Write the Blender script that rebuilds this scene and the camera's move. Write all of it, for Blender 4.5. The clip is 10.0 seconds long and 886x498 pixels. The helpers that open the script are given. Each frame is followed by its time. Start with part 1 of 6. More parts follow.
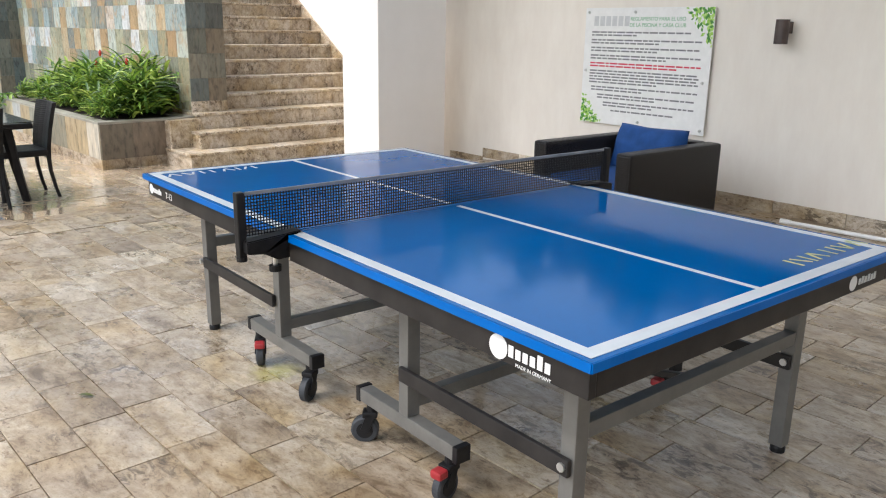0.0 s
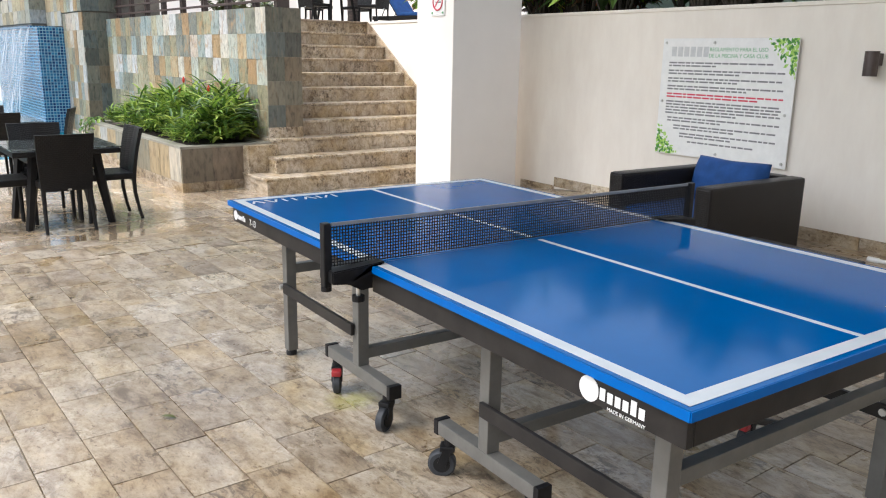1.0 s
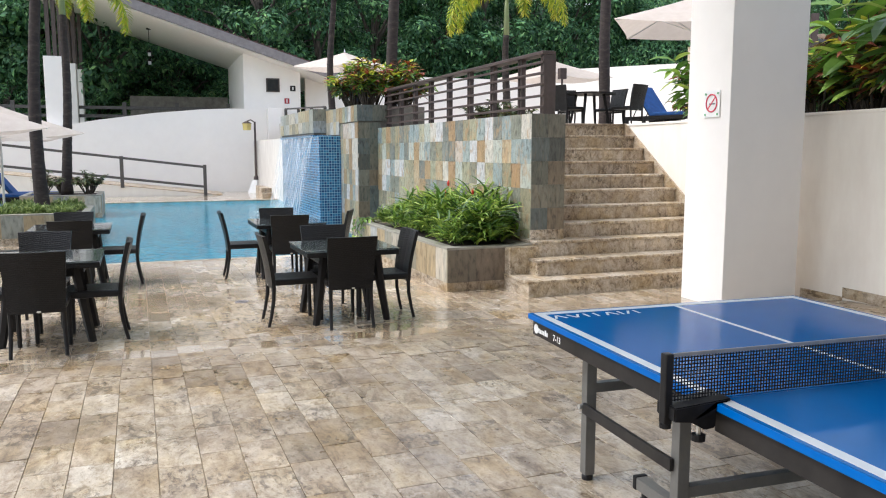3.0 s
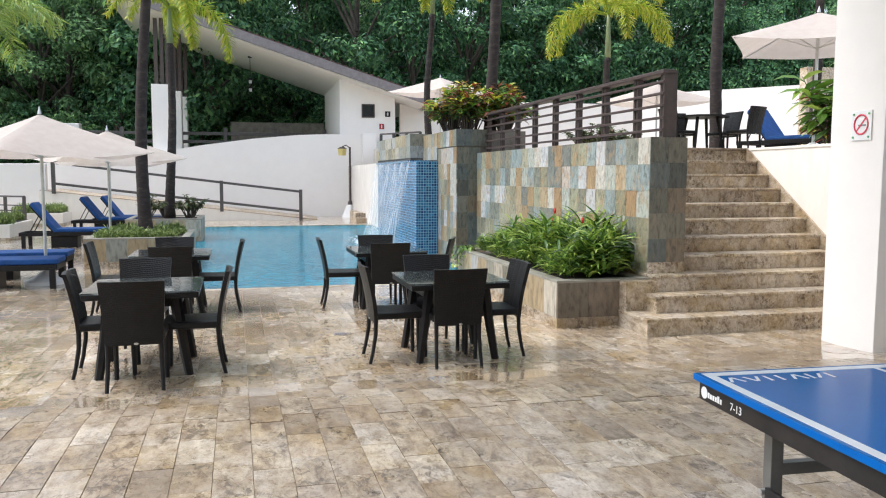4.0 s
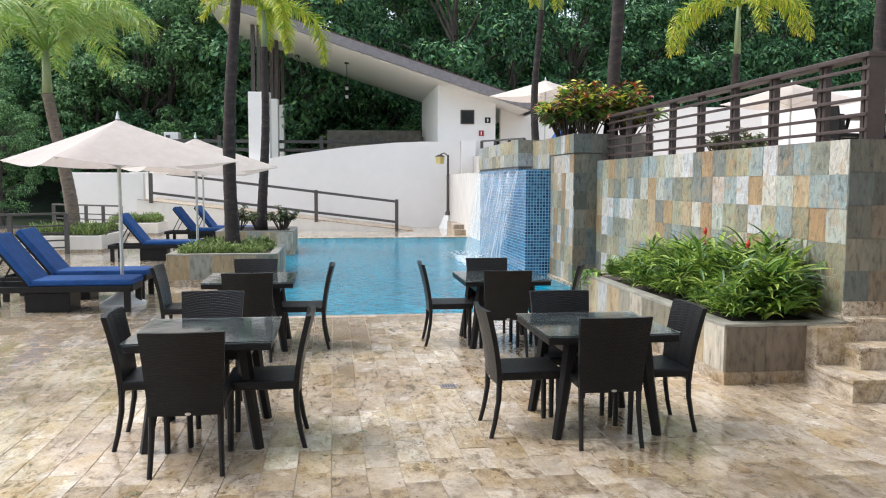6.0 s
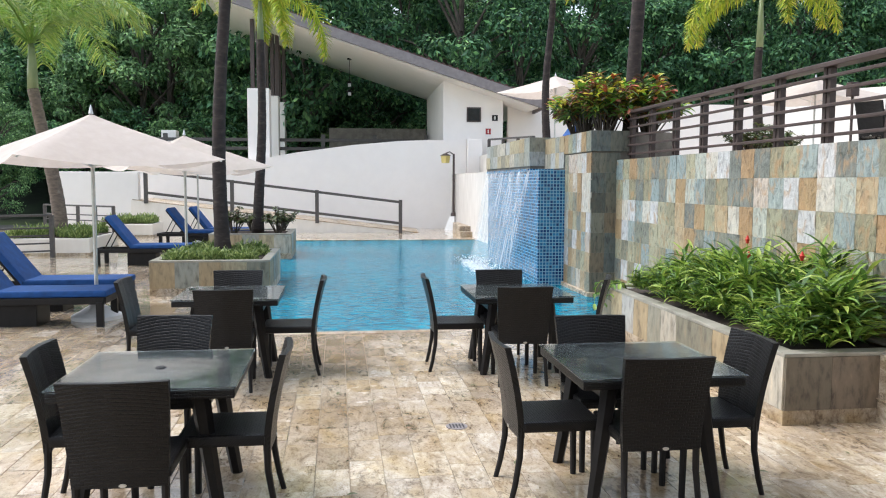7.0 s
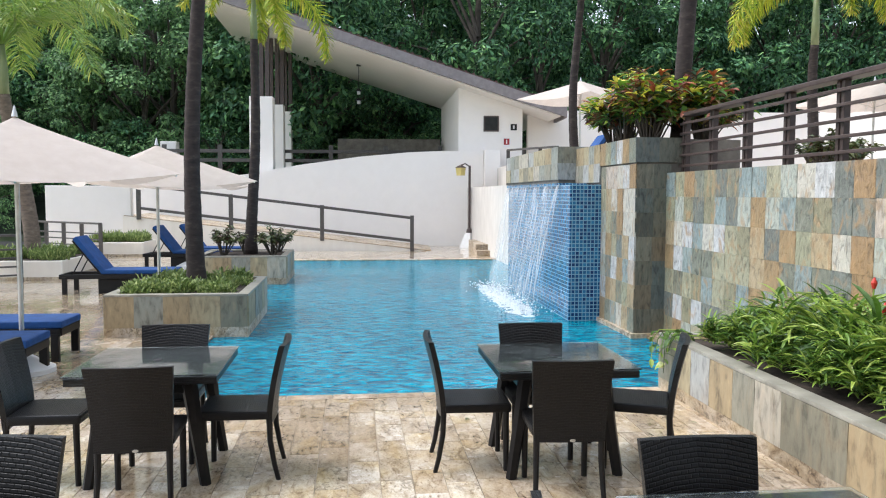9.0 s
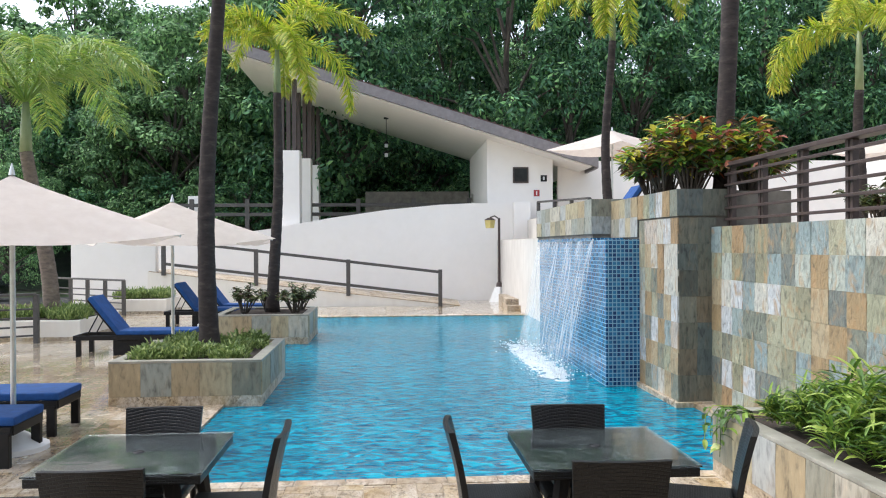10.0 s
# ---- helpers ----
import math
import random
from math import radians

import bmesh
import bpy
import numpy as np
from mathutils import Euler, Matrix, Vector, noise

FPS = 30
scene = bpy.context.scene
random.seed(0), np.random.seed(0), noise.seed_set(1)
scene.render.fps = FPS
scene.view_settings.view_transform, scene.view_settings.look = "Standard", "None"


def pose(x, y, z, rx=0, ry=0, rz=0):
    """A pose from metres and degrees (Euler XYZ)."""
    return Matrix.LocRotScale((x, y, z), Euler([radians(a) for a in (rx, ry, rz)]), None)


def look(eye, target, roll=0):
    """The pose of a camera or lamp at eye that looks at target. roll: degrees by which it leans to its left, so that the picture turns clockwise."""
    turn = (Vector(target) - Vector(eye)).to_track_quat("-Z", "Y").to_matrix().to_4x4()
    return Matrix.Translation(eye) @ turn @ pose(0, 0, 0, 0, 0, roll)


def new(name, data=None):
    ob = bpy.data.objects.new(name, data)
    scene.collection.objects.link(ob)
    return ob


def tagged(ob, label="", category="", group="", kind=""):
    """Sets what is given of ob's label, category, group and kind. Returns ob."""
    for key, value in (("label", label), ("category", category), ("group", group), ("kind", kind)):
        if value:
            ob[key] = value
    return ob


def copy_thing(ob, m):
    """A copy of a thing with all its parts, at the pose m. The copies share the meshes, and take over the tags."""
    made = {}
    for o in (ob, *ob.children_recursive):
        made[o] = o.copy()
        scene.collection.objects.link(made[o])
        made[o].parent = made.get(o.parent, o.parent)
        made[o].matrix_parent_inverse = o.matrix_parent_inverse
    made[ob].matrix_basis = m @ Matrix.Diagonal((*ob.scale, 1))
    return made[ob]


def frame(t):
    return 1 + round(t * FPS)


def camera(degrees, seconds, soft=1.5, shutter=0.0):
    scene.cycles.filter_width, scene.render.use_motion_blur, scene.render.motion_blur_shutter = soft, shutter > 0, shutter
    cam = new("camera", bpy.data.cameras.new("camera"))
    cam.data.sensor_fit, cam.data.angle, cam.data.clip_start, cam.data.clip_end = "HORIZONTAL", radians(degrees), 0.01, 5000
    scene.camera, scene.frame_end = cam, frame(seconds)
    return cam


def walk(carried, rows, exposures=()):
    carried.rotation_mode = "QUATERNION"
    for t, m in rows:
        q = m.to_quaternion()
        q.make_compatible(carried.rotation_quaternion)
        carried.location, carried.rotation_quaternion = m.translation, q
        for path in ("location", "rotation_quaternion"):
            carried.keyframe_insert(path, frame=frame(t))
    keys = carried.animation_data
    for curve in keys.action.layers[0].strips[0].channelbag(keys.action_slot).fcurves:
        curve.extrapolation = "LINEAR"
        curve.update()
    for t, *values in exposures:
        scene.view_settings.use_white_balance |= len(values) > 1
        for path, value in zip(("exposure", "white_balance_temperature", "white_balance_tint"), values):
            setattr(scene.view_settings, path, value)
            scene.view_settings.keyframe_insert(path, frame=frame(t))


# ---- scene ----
cam = camera(58.5, 10.0, soft=1.1)
PATH = [
    (0, (0.139, 0.051, 1.434), (1.356, 1.545, 0.898), 0.9),
    (0.5, (0.123, 0.075, 1.442), (1.303, 1.603, 0.922), 0.9),
    (1, (0.096, 0.108, 1.456), (1.194, 1.71, 0.98), 1.1),
    (1.5, (0.045, 0.143, 1.472), (1.016, 1.842, 1.054), 1.0),
    (2, (-0.015, 0.179, 1.487), (0.82, 1.961, 1.129), 0.6),
    (2.5, (-0.103, 0.252, 1.507), (0.624, 2.091, 1.206), 0.2),
    (3, (-0.141, 0.401, 1.521), (0.459, 2.293, 1.275), -0.0),
    (4.5, (-0.218, 1.375, 1.529), (0.089, 3.344, 1.357), 0.1),
    (5, (-0.216, 1.781, 1.554), (0.021, 3.76, 1.387), -0.2),
    (5.5, (-0.235, 2.211, 1.548), (-0.051, 4.195, 1.384), -0.2),
    (6, (-0.227, 2.672, 1.571), (-0.07, 4.659, 1.407), 0.2),
    (7.5, (-0.129, 4.219, 1.609), (0.009, 6.207, 1.442), 0.1),
    (8, (-0.091, 4.756, 1.624), (0.043, 6.745, 1.459), -0.2),
    (8.5, (-0.025, 5.276, 1.639), (0.097, 7.266, 1.486), 0.1),
    (9, (0.018, 5.737, 1.678), (0.122, 7.73, 1.541), 0.2),
    (9.5, (0.069, 6.133, 1.721), (0.138, 8.13, 1.632), -0.3),
    (10, (0.101, 6.411, 1.759), (0.128, 8.411, 1.75), -0.25),
]
walk(cam, [(t, look(eye, target, roll)) for t, eye, target, roll in PATH],
     [(0, 1.46, 6150, 11), (1.5, 1.38, 6150, 11), (3, 1.27, 6050, 11), (4.5, 1.22, 6050, 11), (6, 1.26, 6050, 11), (7.5, 1.31, 6050, 11), (10, 1.28, 6050, 11)])

# ---- light ----
world = bpy.data.worlds.new("overcast_sky")
scene.world = world
world.use_nodes = True
wn, wl = world.node_tree.nodes, world.node_tree.links
wn.clear()
sky = wn.new("ShaderNodeTexSky")
sky.sky_type, sky.sun_disc = "NISHITA", False
sky.sun_elevation, sky.sun_rotation = radians(58), radians(-74)
sky.dust_density, sky.air_density, sky.ozone_density = 4.0, 1.4, 1.0
soft_sky = wn.new("ShaderNodeHueSaturation")
soft_sky.inputs["Saturation"].default_value = 0.5
backing = wn.new("ShaderNodeBackground")
backing.inputs["Strength"].default_value = 0.15
sky_out = wn.new("ShaderNodeOutputWorld")
wl.new(sky.outputs[0], soft_sky.inputs["Color"])
wl.new(soft_sky.outputs[0], backing.inputs["Color"])
wl.new(backing.outputs[0], sky_out.inputs["Surface"])

sun = new("sun", bpy.data.lights.new("sun", "SUN"))
sun.data.energy, sun.data.angle, sun.data.color = 0.5, radians(25), (1.0, 0.97, 0.92)
sun.matrix_basis = look((-24, 19, 40), (0, 12, 0))


# ---- materials ----
def material(name, stops, scale=6.0, rough=0.6, bump=0.0, metal=0.0, vary="", spread=0.0, blotch=0.0, rough_vary=0.0,
             bump_scale=0.0, stretch=(1, 1, 1), bump_dist=0.01, spec=0.5, palette=(), through_light=0.0, palette_mix=1.0, rust=0.0, warp=0.0):
    """Principled surface: a noise through a colour ramp, blotches at a larger scale, and a chance value for each piece."""
    m = bpy.data.materials.new(name)
    m.use_nodes = True
    n, l = m.node_tree.nodes, m.node_tree.links
    p = n["Principled BSDF"]
    co = n.new("ShaderNodeTexCoord")
    mp = n.new("ShaderNodeMapping")
    mp.inputs["Scale"].default_value = stretch
    l.new(co.outputs["Object"], mp.inputs["Vector"])
    vec = mp.outputs[0]
    chance = None
    if vary:
        chance = n.new("ShaderNodeObjectInfo").outputs["Random"] if vary == "object" else n.new("ShaderNodeNewGeometry").outputs["Random Per Island"]
        sh = n.new("ShaderNodeMath"); sh.operation = "MULTIPLY"; sh.inputs[1].default_value = 53.0
        l.new(chance, sh.inputs[0])
        ad = n.new("ShaderNodeVectorMath"); ad.operation = "ADD"
        l.new(vec, ad.inputs[0]); l.new(sh.outputs[0], ad.inputs[1])
        vec = ad.outputs[0]
    nz = n.new("ShaderNodeTexNoise")
    nz.inputs["Scale"].default_value, nz.inputs["Detail"].default_value, nz.inputs["Roughness"].default_value = scale, 7, 0.62
    nz.inputs["Distortion"].default_value = warp
    l.new(vec, nz.inputs["Vector"])
    rp = n.new("ShaderNodeValToRGB")
    el = rp.color_ramp.elements
    while len(el) < len(stops):
        el.new(0.5)
    for e, (pos, c) in zip(el, stops):
        e.position, e.color = pos, (*c, 1)
    l.new(nz.outputs["Fac"], rp.inputs["Fac"])
    col = rp.outputs["Color"]
    if palette:
        pr = n.new("ShaderNodeValToRGB")
        pr.color_ramp.interpolation = "CONSTANT"
        pe = pr.color_ramp.elements
        while len(pe) < len(palette):
            pe.new(0.5)
        for i, (e, c) in enumerate(zip(pe, palette)):
            e.position, e.color = i / len(palette), (*c, 1)
        l.new(chance, pr.inputs["Fac"])
        mx = n.new("ShaderNodeMix"); mx.data_type, mx.blend_type = "RGBA", "MULTIPLY"
        mx.inputs["Factor"].default_value = palette_mix
        l.new(pr.outputs["Color"], mx.inputs["A"]); l.new(col, mx.inputs["B"])
        col = mx.outputs["Result"]
    if rust:
        rz = n.new("ShaderNodeTexNoise"); rz.inputs["Scale"].default_value, rz.inputs["Detail"].default_value, rz.inputs["Distortion"].default_value = scale * 0.5, 5, 1.2
        l.new(vec, rz.inputs["Vector"])
        rm = n.new("ShaderNodeMapRange"); rm.inputs["From Min"].default_value, rm.inputs["From Max"].default_value, rm.inputs["To Max"].default_value = 0.52, 0.68, rust
        l.new(rz.outputs["Fac"], rm.inputs["Value"])
        rx = n.new("ShaderNodeMix"); rx.data_type = "RGBA"
        rx.inputs["B"].default_value = (0.40, 0.25, 0.12, 1)
        l.new(rm.outputs[0], rx.inputs["Factor"]); l.new(col, rx.inputs["A"])
        col = rx.outputs["Result"]
    if blotch:
        b = n.new("ShaderNodeTexNoise"); b.inputs["Scale"].default_value, b.inputs["Detail"].default_value = scale * 0.13, 4
        l.new(co.outputs["Object"], b.inputs["Vector"])
        br = n.new("ShaderNodeMapRange")
        br.inputs["From Min"].default_value, br.inputs["From Max"].default_value = 0.3, 0.7
        br.inputs["To Min"].default_value, br.inputs["To Max"].default_value = 1 - blotch, 1 + blotch * 0.4
        l.new(b.outputs["Fac"], br.inputs["Value"])
        hv = n.new("ShaderNodeHueSaturation")
        l.new(br.outputs[0], hv.inputs["Value"]); l.new(col, hv.inputs["Color"])
        col = hv.outputs[0]
    if spread and chance is not None:
        cr = n.new("ShaderNodeMapRange")
        cr.inputs["To Min"].default_value, cr.inputs["To Max"].default_value = 1 - spread, 1 + spread
        l.new(chance, cr.inputs["Value"])
        hv2 = n.new("ShaderNodeHueSaturation")
        l.new(cr.outputs[0], hv2.inputs["Value"]); l.new(col, hv2.inputs["Color"])
        col = hv2.outputs[0]
    l.new(col, p.inputs["Base Color"])
    p.inputs["Roughness"].default_value, p.inputs["Metallic"].default_value = rough, metal
    p.inputs["Specular IOR Level"].default_value = spec
    if rough_vary:
        rn = n.new("ShaderNodeTexNoise"); rn.inputs["Scale"].default_value, rn.inputs["Detail"].default_value = scale * 0.22, 5
        l.new(co.outputs["Object"], rn.inputs["Vector"])
        rr = n.new("ShaderNodeMapRange")
        rr.inputs["From Min"].default_value, rr.inputs["From Max"].default_value = 0.35, 0.65
        rr.inputs["To Min"].default_value, rr.inputs["To Max"].default_value = max(rough - rough_vary, 0.02), rough + rough_vary
        l.new(rn.outputs["Fac"], rr.inputs["Value"]); l.new(rr.outputs[0], p.inputs["Roughness"])
    if bump:
        bp = n.new("ShaderNodeBump")
        bp.inputs["Strength"].default_value, bp.inputs["Distance"].default_value = bump, bump_dist
        if bump_scale:
            bn = n.new("ShaderNodeTexNoise"); bn.inputs["Scale"].default_value, bn.inputs["Detail"].default_value = bump_scale, 5
            l.new(vec, bn.inputs["Vector"]); l.new(bn.outputs["Fac"], bp.inputs["Height"])
        else:
            l.new(nz.outputs["Fac"], bp.inputs["Height"])
        l.new(bp.outputs[0], p.inputs["Normal"])
    if through_light:
        tr = n.new("ShaderNodeBsdfTranslucent"); ms = n.new("ShaderNodeMixShader")
        ms.inputs[0].default_value = through_light
        l.new(col, tr.inputs["Color"]); l.new(p.outputs[0], ms.inputs[1]); l.new(tr.outputs[0], ms.inputs[2])
        l.new(ms.outputs[0], n["Material Output"].inputs["Surface"])
    return m


def travertine(name, chance_of, rough, wet, tone=1.0, spill=None, pitted=0.75, grey=0.3):
    """Filled travertine: cloudy patches, stretched veins, dark pits, and a film of water where it is wet."""
    m = bpy.data.materials.new(name)
    m.use_nodes = True
    n, l = m.node_tree.nodes, m.node_tree.links
    p = n["Principled BSDF"]
    co = n.new("ShaderNodeTexCoord")
    chance = n.new("ShaderNodeObjectInfo").outputs["Random"] if chance_of == "object" else n.new("ShaderNodeNewGeometry").outputs["Random Per Island"]
    sh = n.new("ShaderNodeMath"); sh.operation = "MULTIPLY"; sh.inputs[1].default_value = 71.0
    l.new(chance, sh.inputs[0])
    ad = n.new("ShaderNodeVectorMath"); ad.operation = "ADD"
    l.new(co.outputs["Object"], ad.inputs[0]); l.new(sh.outputs[0], ad.inputs[1])

    def cloud(scale, detail, rough_, stretch, warp=0.0):
        mp = n.new("ShaderNodeMapping"); mp.inputs["Scale"].default_value = stretch
        l.new(ad.outputs[0], mp.inputs["Vector"])
        z = n.new("ShaderNodeTexNoise")
        z.inputs["Scale"].default_value, z.inputs["Detail"].default_value, z.inputs["Roughness"].default_value, z.inputs["Distortion"].default_value = scale, detail, rough_, warp
        l.new(mp.outputs[0], z.inputs["Vector"])
        return z.outputs["Fac"]

    def ramp(fac, stops):
        r = n.new("ShaderNodeValToRGB")
        e = r.color_ramp.elements
        while len(e) < len(stops):
            e.new(0.5)
        for q, (pos, c) in zip(e, stops):
            q.position, q.color = pos, (*c, 1)
        l.new(fac, r.inputs["Fac"])
        return r.outputs["Color"]

    def mix(a, b, how):
        x = n.new("ShaderNodeMix"); x.data_type, x.blend_type = "RGBA", how
        x.inputs["Factor"].default_value = 1.0
        l.new(a, x.inputs["A"]); l.new(b, x.inputs["B"])
        return x.outputs["Result"]
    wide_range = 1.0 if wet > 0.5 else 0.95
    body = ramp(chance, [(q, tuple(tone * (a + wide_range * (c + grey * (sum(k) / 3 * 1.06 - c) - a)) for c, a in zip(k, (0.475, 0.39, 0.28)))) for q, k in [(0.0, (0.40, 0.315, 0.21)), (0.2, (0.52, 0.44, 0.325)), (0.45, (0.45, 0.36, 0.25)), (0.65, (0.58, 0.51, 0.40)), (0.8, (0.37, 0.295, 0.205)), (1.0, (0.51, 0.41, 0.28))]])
    veins = ramp(cloud(7.0, 9, 0.68, (1.5, 0.6, 1), 0.9), [(0.33, (0.44, 0.38, 0.32)), (0.44, (0.84, 0.80, 0.74)), (0.53, (1.0, 0.99, 0.97)), (0.66, (1.12, 1.11, 1.08))])
    pits = ramp(cloud(30.0, 4, 0.6, (1.4, 0.6, 1)), [(0.30, (0.5, 0.44, 0.38)), (0.39, (1.0, 1.0, 1.0))])
    wide = n.new("ShaderNodeTexNoise"); wide.inputs["Scale"].default_value, wide.inputs["Detail"].default_value = 0.9, 5
    where = n.new("ShaderNodeNewGeometry").outputs["Position"]
    l.new(where, wide.inputs["Vector"])
    stain = ramp(wide.outputs["Fac"], [(0.36, (0.74, 0.70, 0.66)), (0.55, (1.0, 1.0, 1.0))])
    tint = ramp(cloud(2.6, 5, 0.6, (1.2, 0.7, 1), 0.6), [(0.34, (0.90, 0.80, 0.60)), (0.46, (1.0, 0.96, 0.88)), (0.60, (1.0, 1.0, 1.02)), (0.72, (1.12, 1.13, 1.16))])
    specks = ramp(cloud(60.0, 5, 0.75, (1.3, 0.7, 1)), [(0.34, (0.62, 0.58, 0.53)), (0.44, (0.93, 0.92, 0.90)), (0.57, (1.0, 1.0, 1.0)), (0.68, (1.1, 1.1, 1.09))])
    calm = 0.5 if wet > 0.5 else 1.0
    mottle = ramp(cloud(13.0, 8, 0.72, (1.3, 0.75, 1), 0.5), [(q, tuple(1 + calm * (c - 1) for c in k)) for q, k in [(0.36, (0.62, 0.55, 0.47)), (0.47, (0.94, 0.92, 0.88)), (0.54, (1.02, 1.02, 1.01)), (0.66, (1.2, 1.2, 1.19))]])
    # clusters of open pits
    holes = ramp(cloud(24.0, 6, 0.7, (1.0, 0.55, 1), 0.8), [(0.42, (0.22, 0.19, 0.16)), (0.50, (1.0, 1.0, 1.0))])
    groups = ramp(cloud(2.4, 3, 0.5, (1.0, 0.8, 1)), [(0.50, (0.0, 0.0, 0.0)), (0.60, (pitted, pitted, pitted))])
    plain = ramp(chance, [(0.0, (1.0, 1.0, 1.0)), (1.0, (1.0, 1.0, 1.0))])
    open_pits = n.new("ShaderNodeMix"); open_pits.data_type = "RGBA"
    l.new(groups, open_pits.inputs["Factor"]); l.new(plain, open_pits.inputs["A"]); l.new(holes, open_pits.inputs["B"])
    col = mix(mix(body, veins, "MULTIPLY"), pits, "MULTIPLY")
    col = mix(mix(col, tint, "MULTIPLY"), specks, "MULTIPLY")
    col = mix(mix(col, mottle, "MULTIPLY"), open_pits.outputs["Result"], "MULTIPLY")
    col = mix(col, stain, "MULTIPLY")
    if spill:
        # one splash of yellow-green paint on the floor
        gap = n.new("ShaderNodeVectorMath"); gap.operation = "DISTANCE"
        gap.inputs[1].default_value = spill
        l.new(where, gap.inputs[0])
        rough_edge = n.new("ShaderNodeMath"); rough_edge.operation = "MULTIPLY_ADD"; rough_edge.inputs[1].default_value = 0.28
        l.new(cloud(14.0, 5, 0.7, (1, 1, 1)), rough_edge.inputs[0]); l.new(gap.outputs["Value"], rough_edge.inputs[2])
        reach = n.new("ShaderNodeMapRange")
        for key, val in (("From Min", 0.15), ("From Max", 0.27), ("To Min", 0.5), ("To Max", 0.0)):
            reach.inputs[key].default_value = val
        l.new(rough_edge.outputs[0], reach.inputs["Value"])
        sx = n.new("ShaderNodeMix"); sx.data_type = "RGBA"
        sx.inputs["B"].default_value = (0.44, 0.43, 0.08, 1)
        l.new(reach.outputs[0], sx.inputs["Factor"]); l.new(col, sx.inputs["A"])
        col = sx.outputs["Result"]
    l.new(col, p.inputs["Base Color"])
    rr = n.new("ShaderNodeMapRange")
    rr.inputs["From Min"].default_value, rr.inputs["From Max"].default_value = 0.35, 0.65
    rr.inputs["To Min"].default_value, rr.inputs["To Max"].default_value = rough * 0.6, rough * 1.5
    l.new(cloud(3.0, 5, 0.6, (1, 1, 1)), rr.inputs["Value"]); l.new(rr.outputs[0], p.inputs["Roughness"])
    bp = n.new("ShaderNodeBump"); bp.inputs["Strength"].default_value, bp.inputs["Distance"].default_value = 0.2, 0.004
    l.new(cloud(9.0, 6, 0.6, (1.3, 0.7, 1)), bp.inputs["Height"]); l.new(bp.outputs[0], p.inputs["Normal"])
    if wet:
        p.inputs["Coat Weight"].default_value, p.inputs["Coat Roughness"].default_value, p.inputs["Coat IOR"].default_value = wet, 0.09, 1.33
    return m


SPILL = (1.57, 2.92, 0.0)
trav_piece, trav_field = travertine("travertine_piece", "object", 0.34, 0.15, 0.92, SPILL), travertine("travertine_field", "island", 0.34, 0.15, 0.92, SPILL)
# same stone, wet; the raised tone carries the sky's sheen in its colour
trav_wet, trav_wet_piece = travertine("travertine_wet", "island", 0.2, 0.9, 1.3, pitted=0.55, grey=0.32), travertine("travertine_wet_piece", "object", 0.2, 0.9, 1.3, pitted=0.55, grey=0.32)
trav_step = travertine("travertine_step", "object", 0.42, 0.0, 1.17, pitted=0.85, grey=0.42)
grout = material("grout", [(0.3, (0.36, 0.295, 0.215)), (0.7, (0.48, 0.40, 0.30))], 12, 0.8, 0.2)
SLATES = [(0.22, 0.23, 0.185), (0.35, 0.25, 0.135), (0.18, 0.195, 0.175), (0.54, 0.52, 0.46), (0.33, 0.33, 0.23), (0.30, 0.355, 0.345), (0.23, 0.23, 0.175),
          (0.43, 0.345, 0.22), (0.53, 0.54, 0.55), (0.27, 0.255, 0.17), (0.42, 0.45, 0.40), (0.20, 0.22, 0.20), (0.34, 0.23, 0.125), (0.50, 0.44, 0.38), (0.37, 0.355, 0.25), (0.27, 0.33, 0.33)]
GRAIN = [(0.28, (0.34, 0.33, 0.32)), (0.40, (0.70, 0.69, 0.67)), (0.50, (0.97, 0.95, 0.91)), (0.60, (1.05, 1.03, 1.0)), (0.72, (1.35, 1.27, 1.15))]
slate = material("slate_tile", GRAIN, 4.5, 0.46, 1.0, vary="object", rust=0.7, blotch=0.12, warp=0.8, palette=SLATES, stretch=(1.0, 1, 0.6), bump_dist=0.022)
# dark tiles of the wall end; on the pillar front the colour stands for shade
slate_dark_shaded = material("slate_tile_dark_shaded", GRAIN, 4.5, 0.5, 0.7, vary="object", warp=0.6, rust=0.12, palette=[(0.135, 0.140, 0.115), (0.20, 0.195, 0.155), (0.185, 0.15, 0.105), (0.085, 0.092, 0.082), (0.25, 0.26, 0.25), (0.15, 0.145, 0.115), (0.115, 0.135, 0.13), (0.17, 0.165, 0.13)], stretch=(1.3, 1, 0.5), bump_dist=0.012)
slate_pale = material("slate_tile_pale", GRAIN, 4, 0.5, 0.6, vary="object", warp=0.25, rust=0.15, palette=[(0.27, 0.265, 0.215), (0.39, 0.34, 0.225), (0.37, 0.385, 0.38), (0.22, 0.21, 0.16), (0.46, 0.43, 0.36), (0.36, 0.29, 0.18), (0.28, 0.30, 0.27)], stretch=(1.3, 1, 0.5), bump_dist=0.012)
stucco = material("white_stucco", [(0.3, (0.84, 0.80, 0.755)), (0.7, (0.87, 0.83, 0.785))], 3, 0.75, 0.02, blotch=0.03, bump_scale=90, bump_dist=0.003)
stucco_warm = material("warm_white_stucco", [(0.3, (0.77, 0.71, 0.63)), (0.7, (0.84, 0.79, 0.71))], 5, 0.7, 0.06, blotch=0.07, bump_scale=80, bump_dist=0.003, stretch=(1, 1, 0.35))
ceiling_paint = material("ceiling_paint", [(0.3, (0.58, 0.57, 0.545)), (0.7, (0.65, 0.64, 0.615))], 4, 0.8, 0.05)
bronze = material("dark_bronze_paint", [(0.3, (0.05, 0.034, 0.030)), (0.7, (0.08, 0.056, 0.05))], 14, 0.42, 0.05)
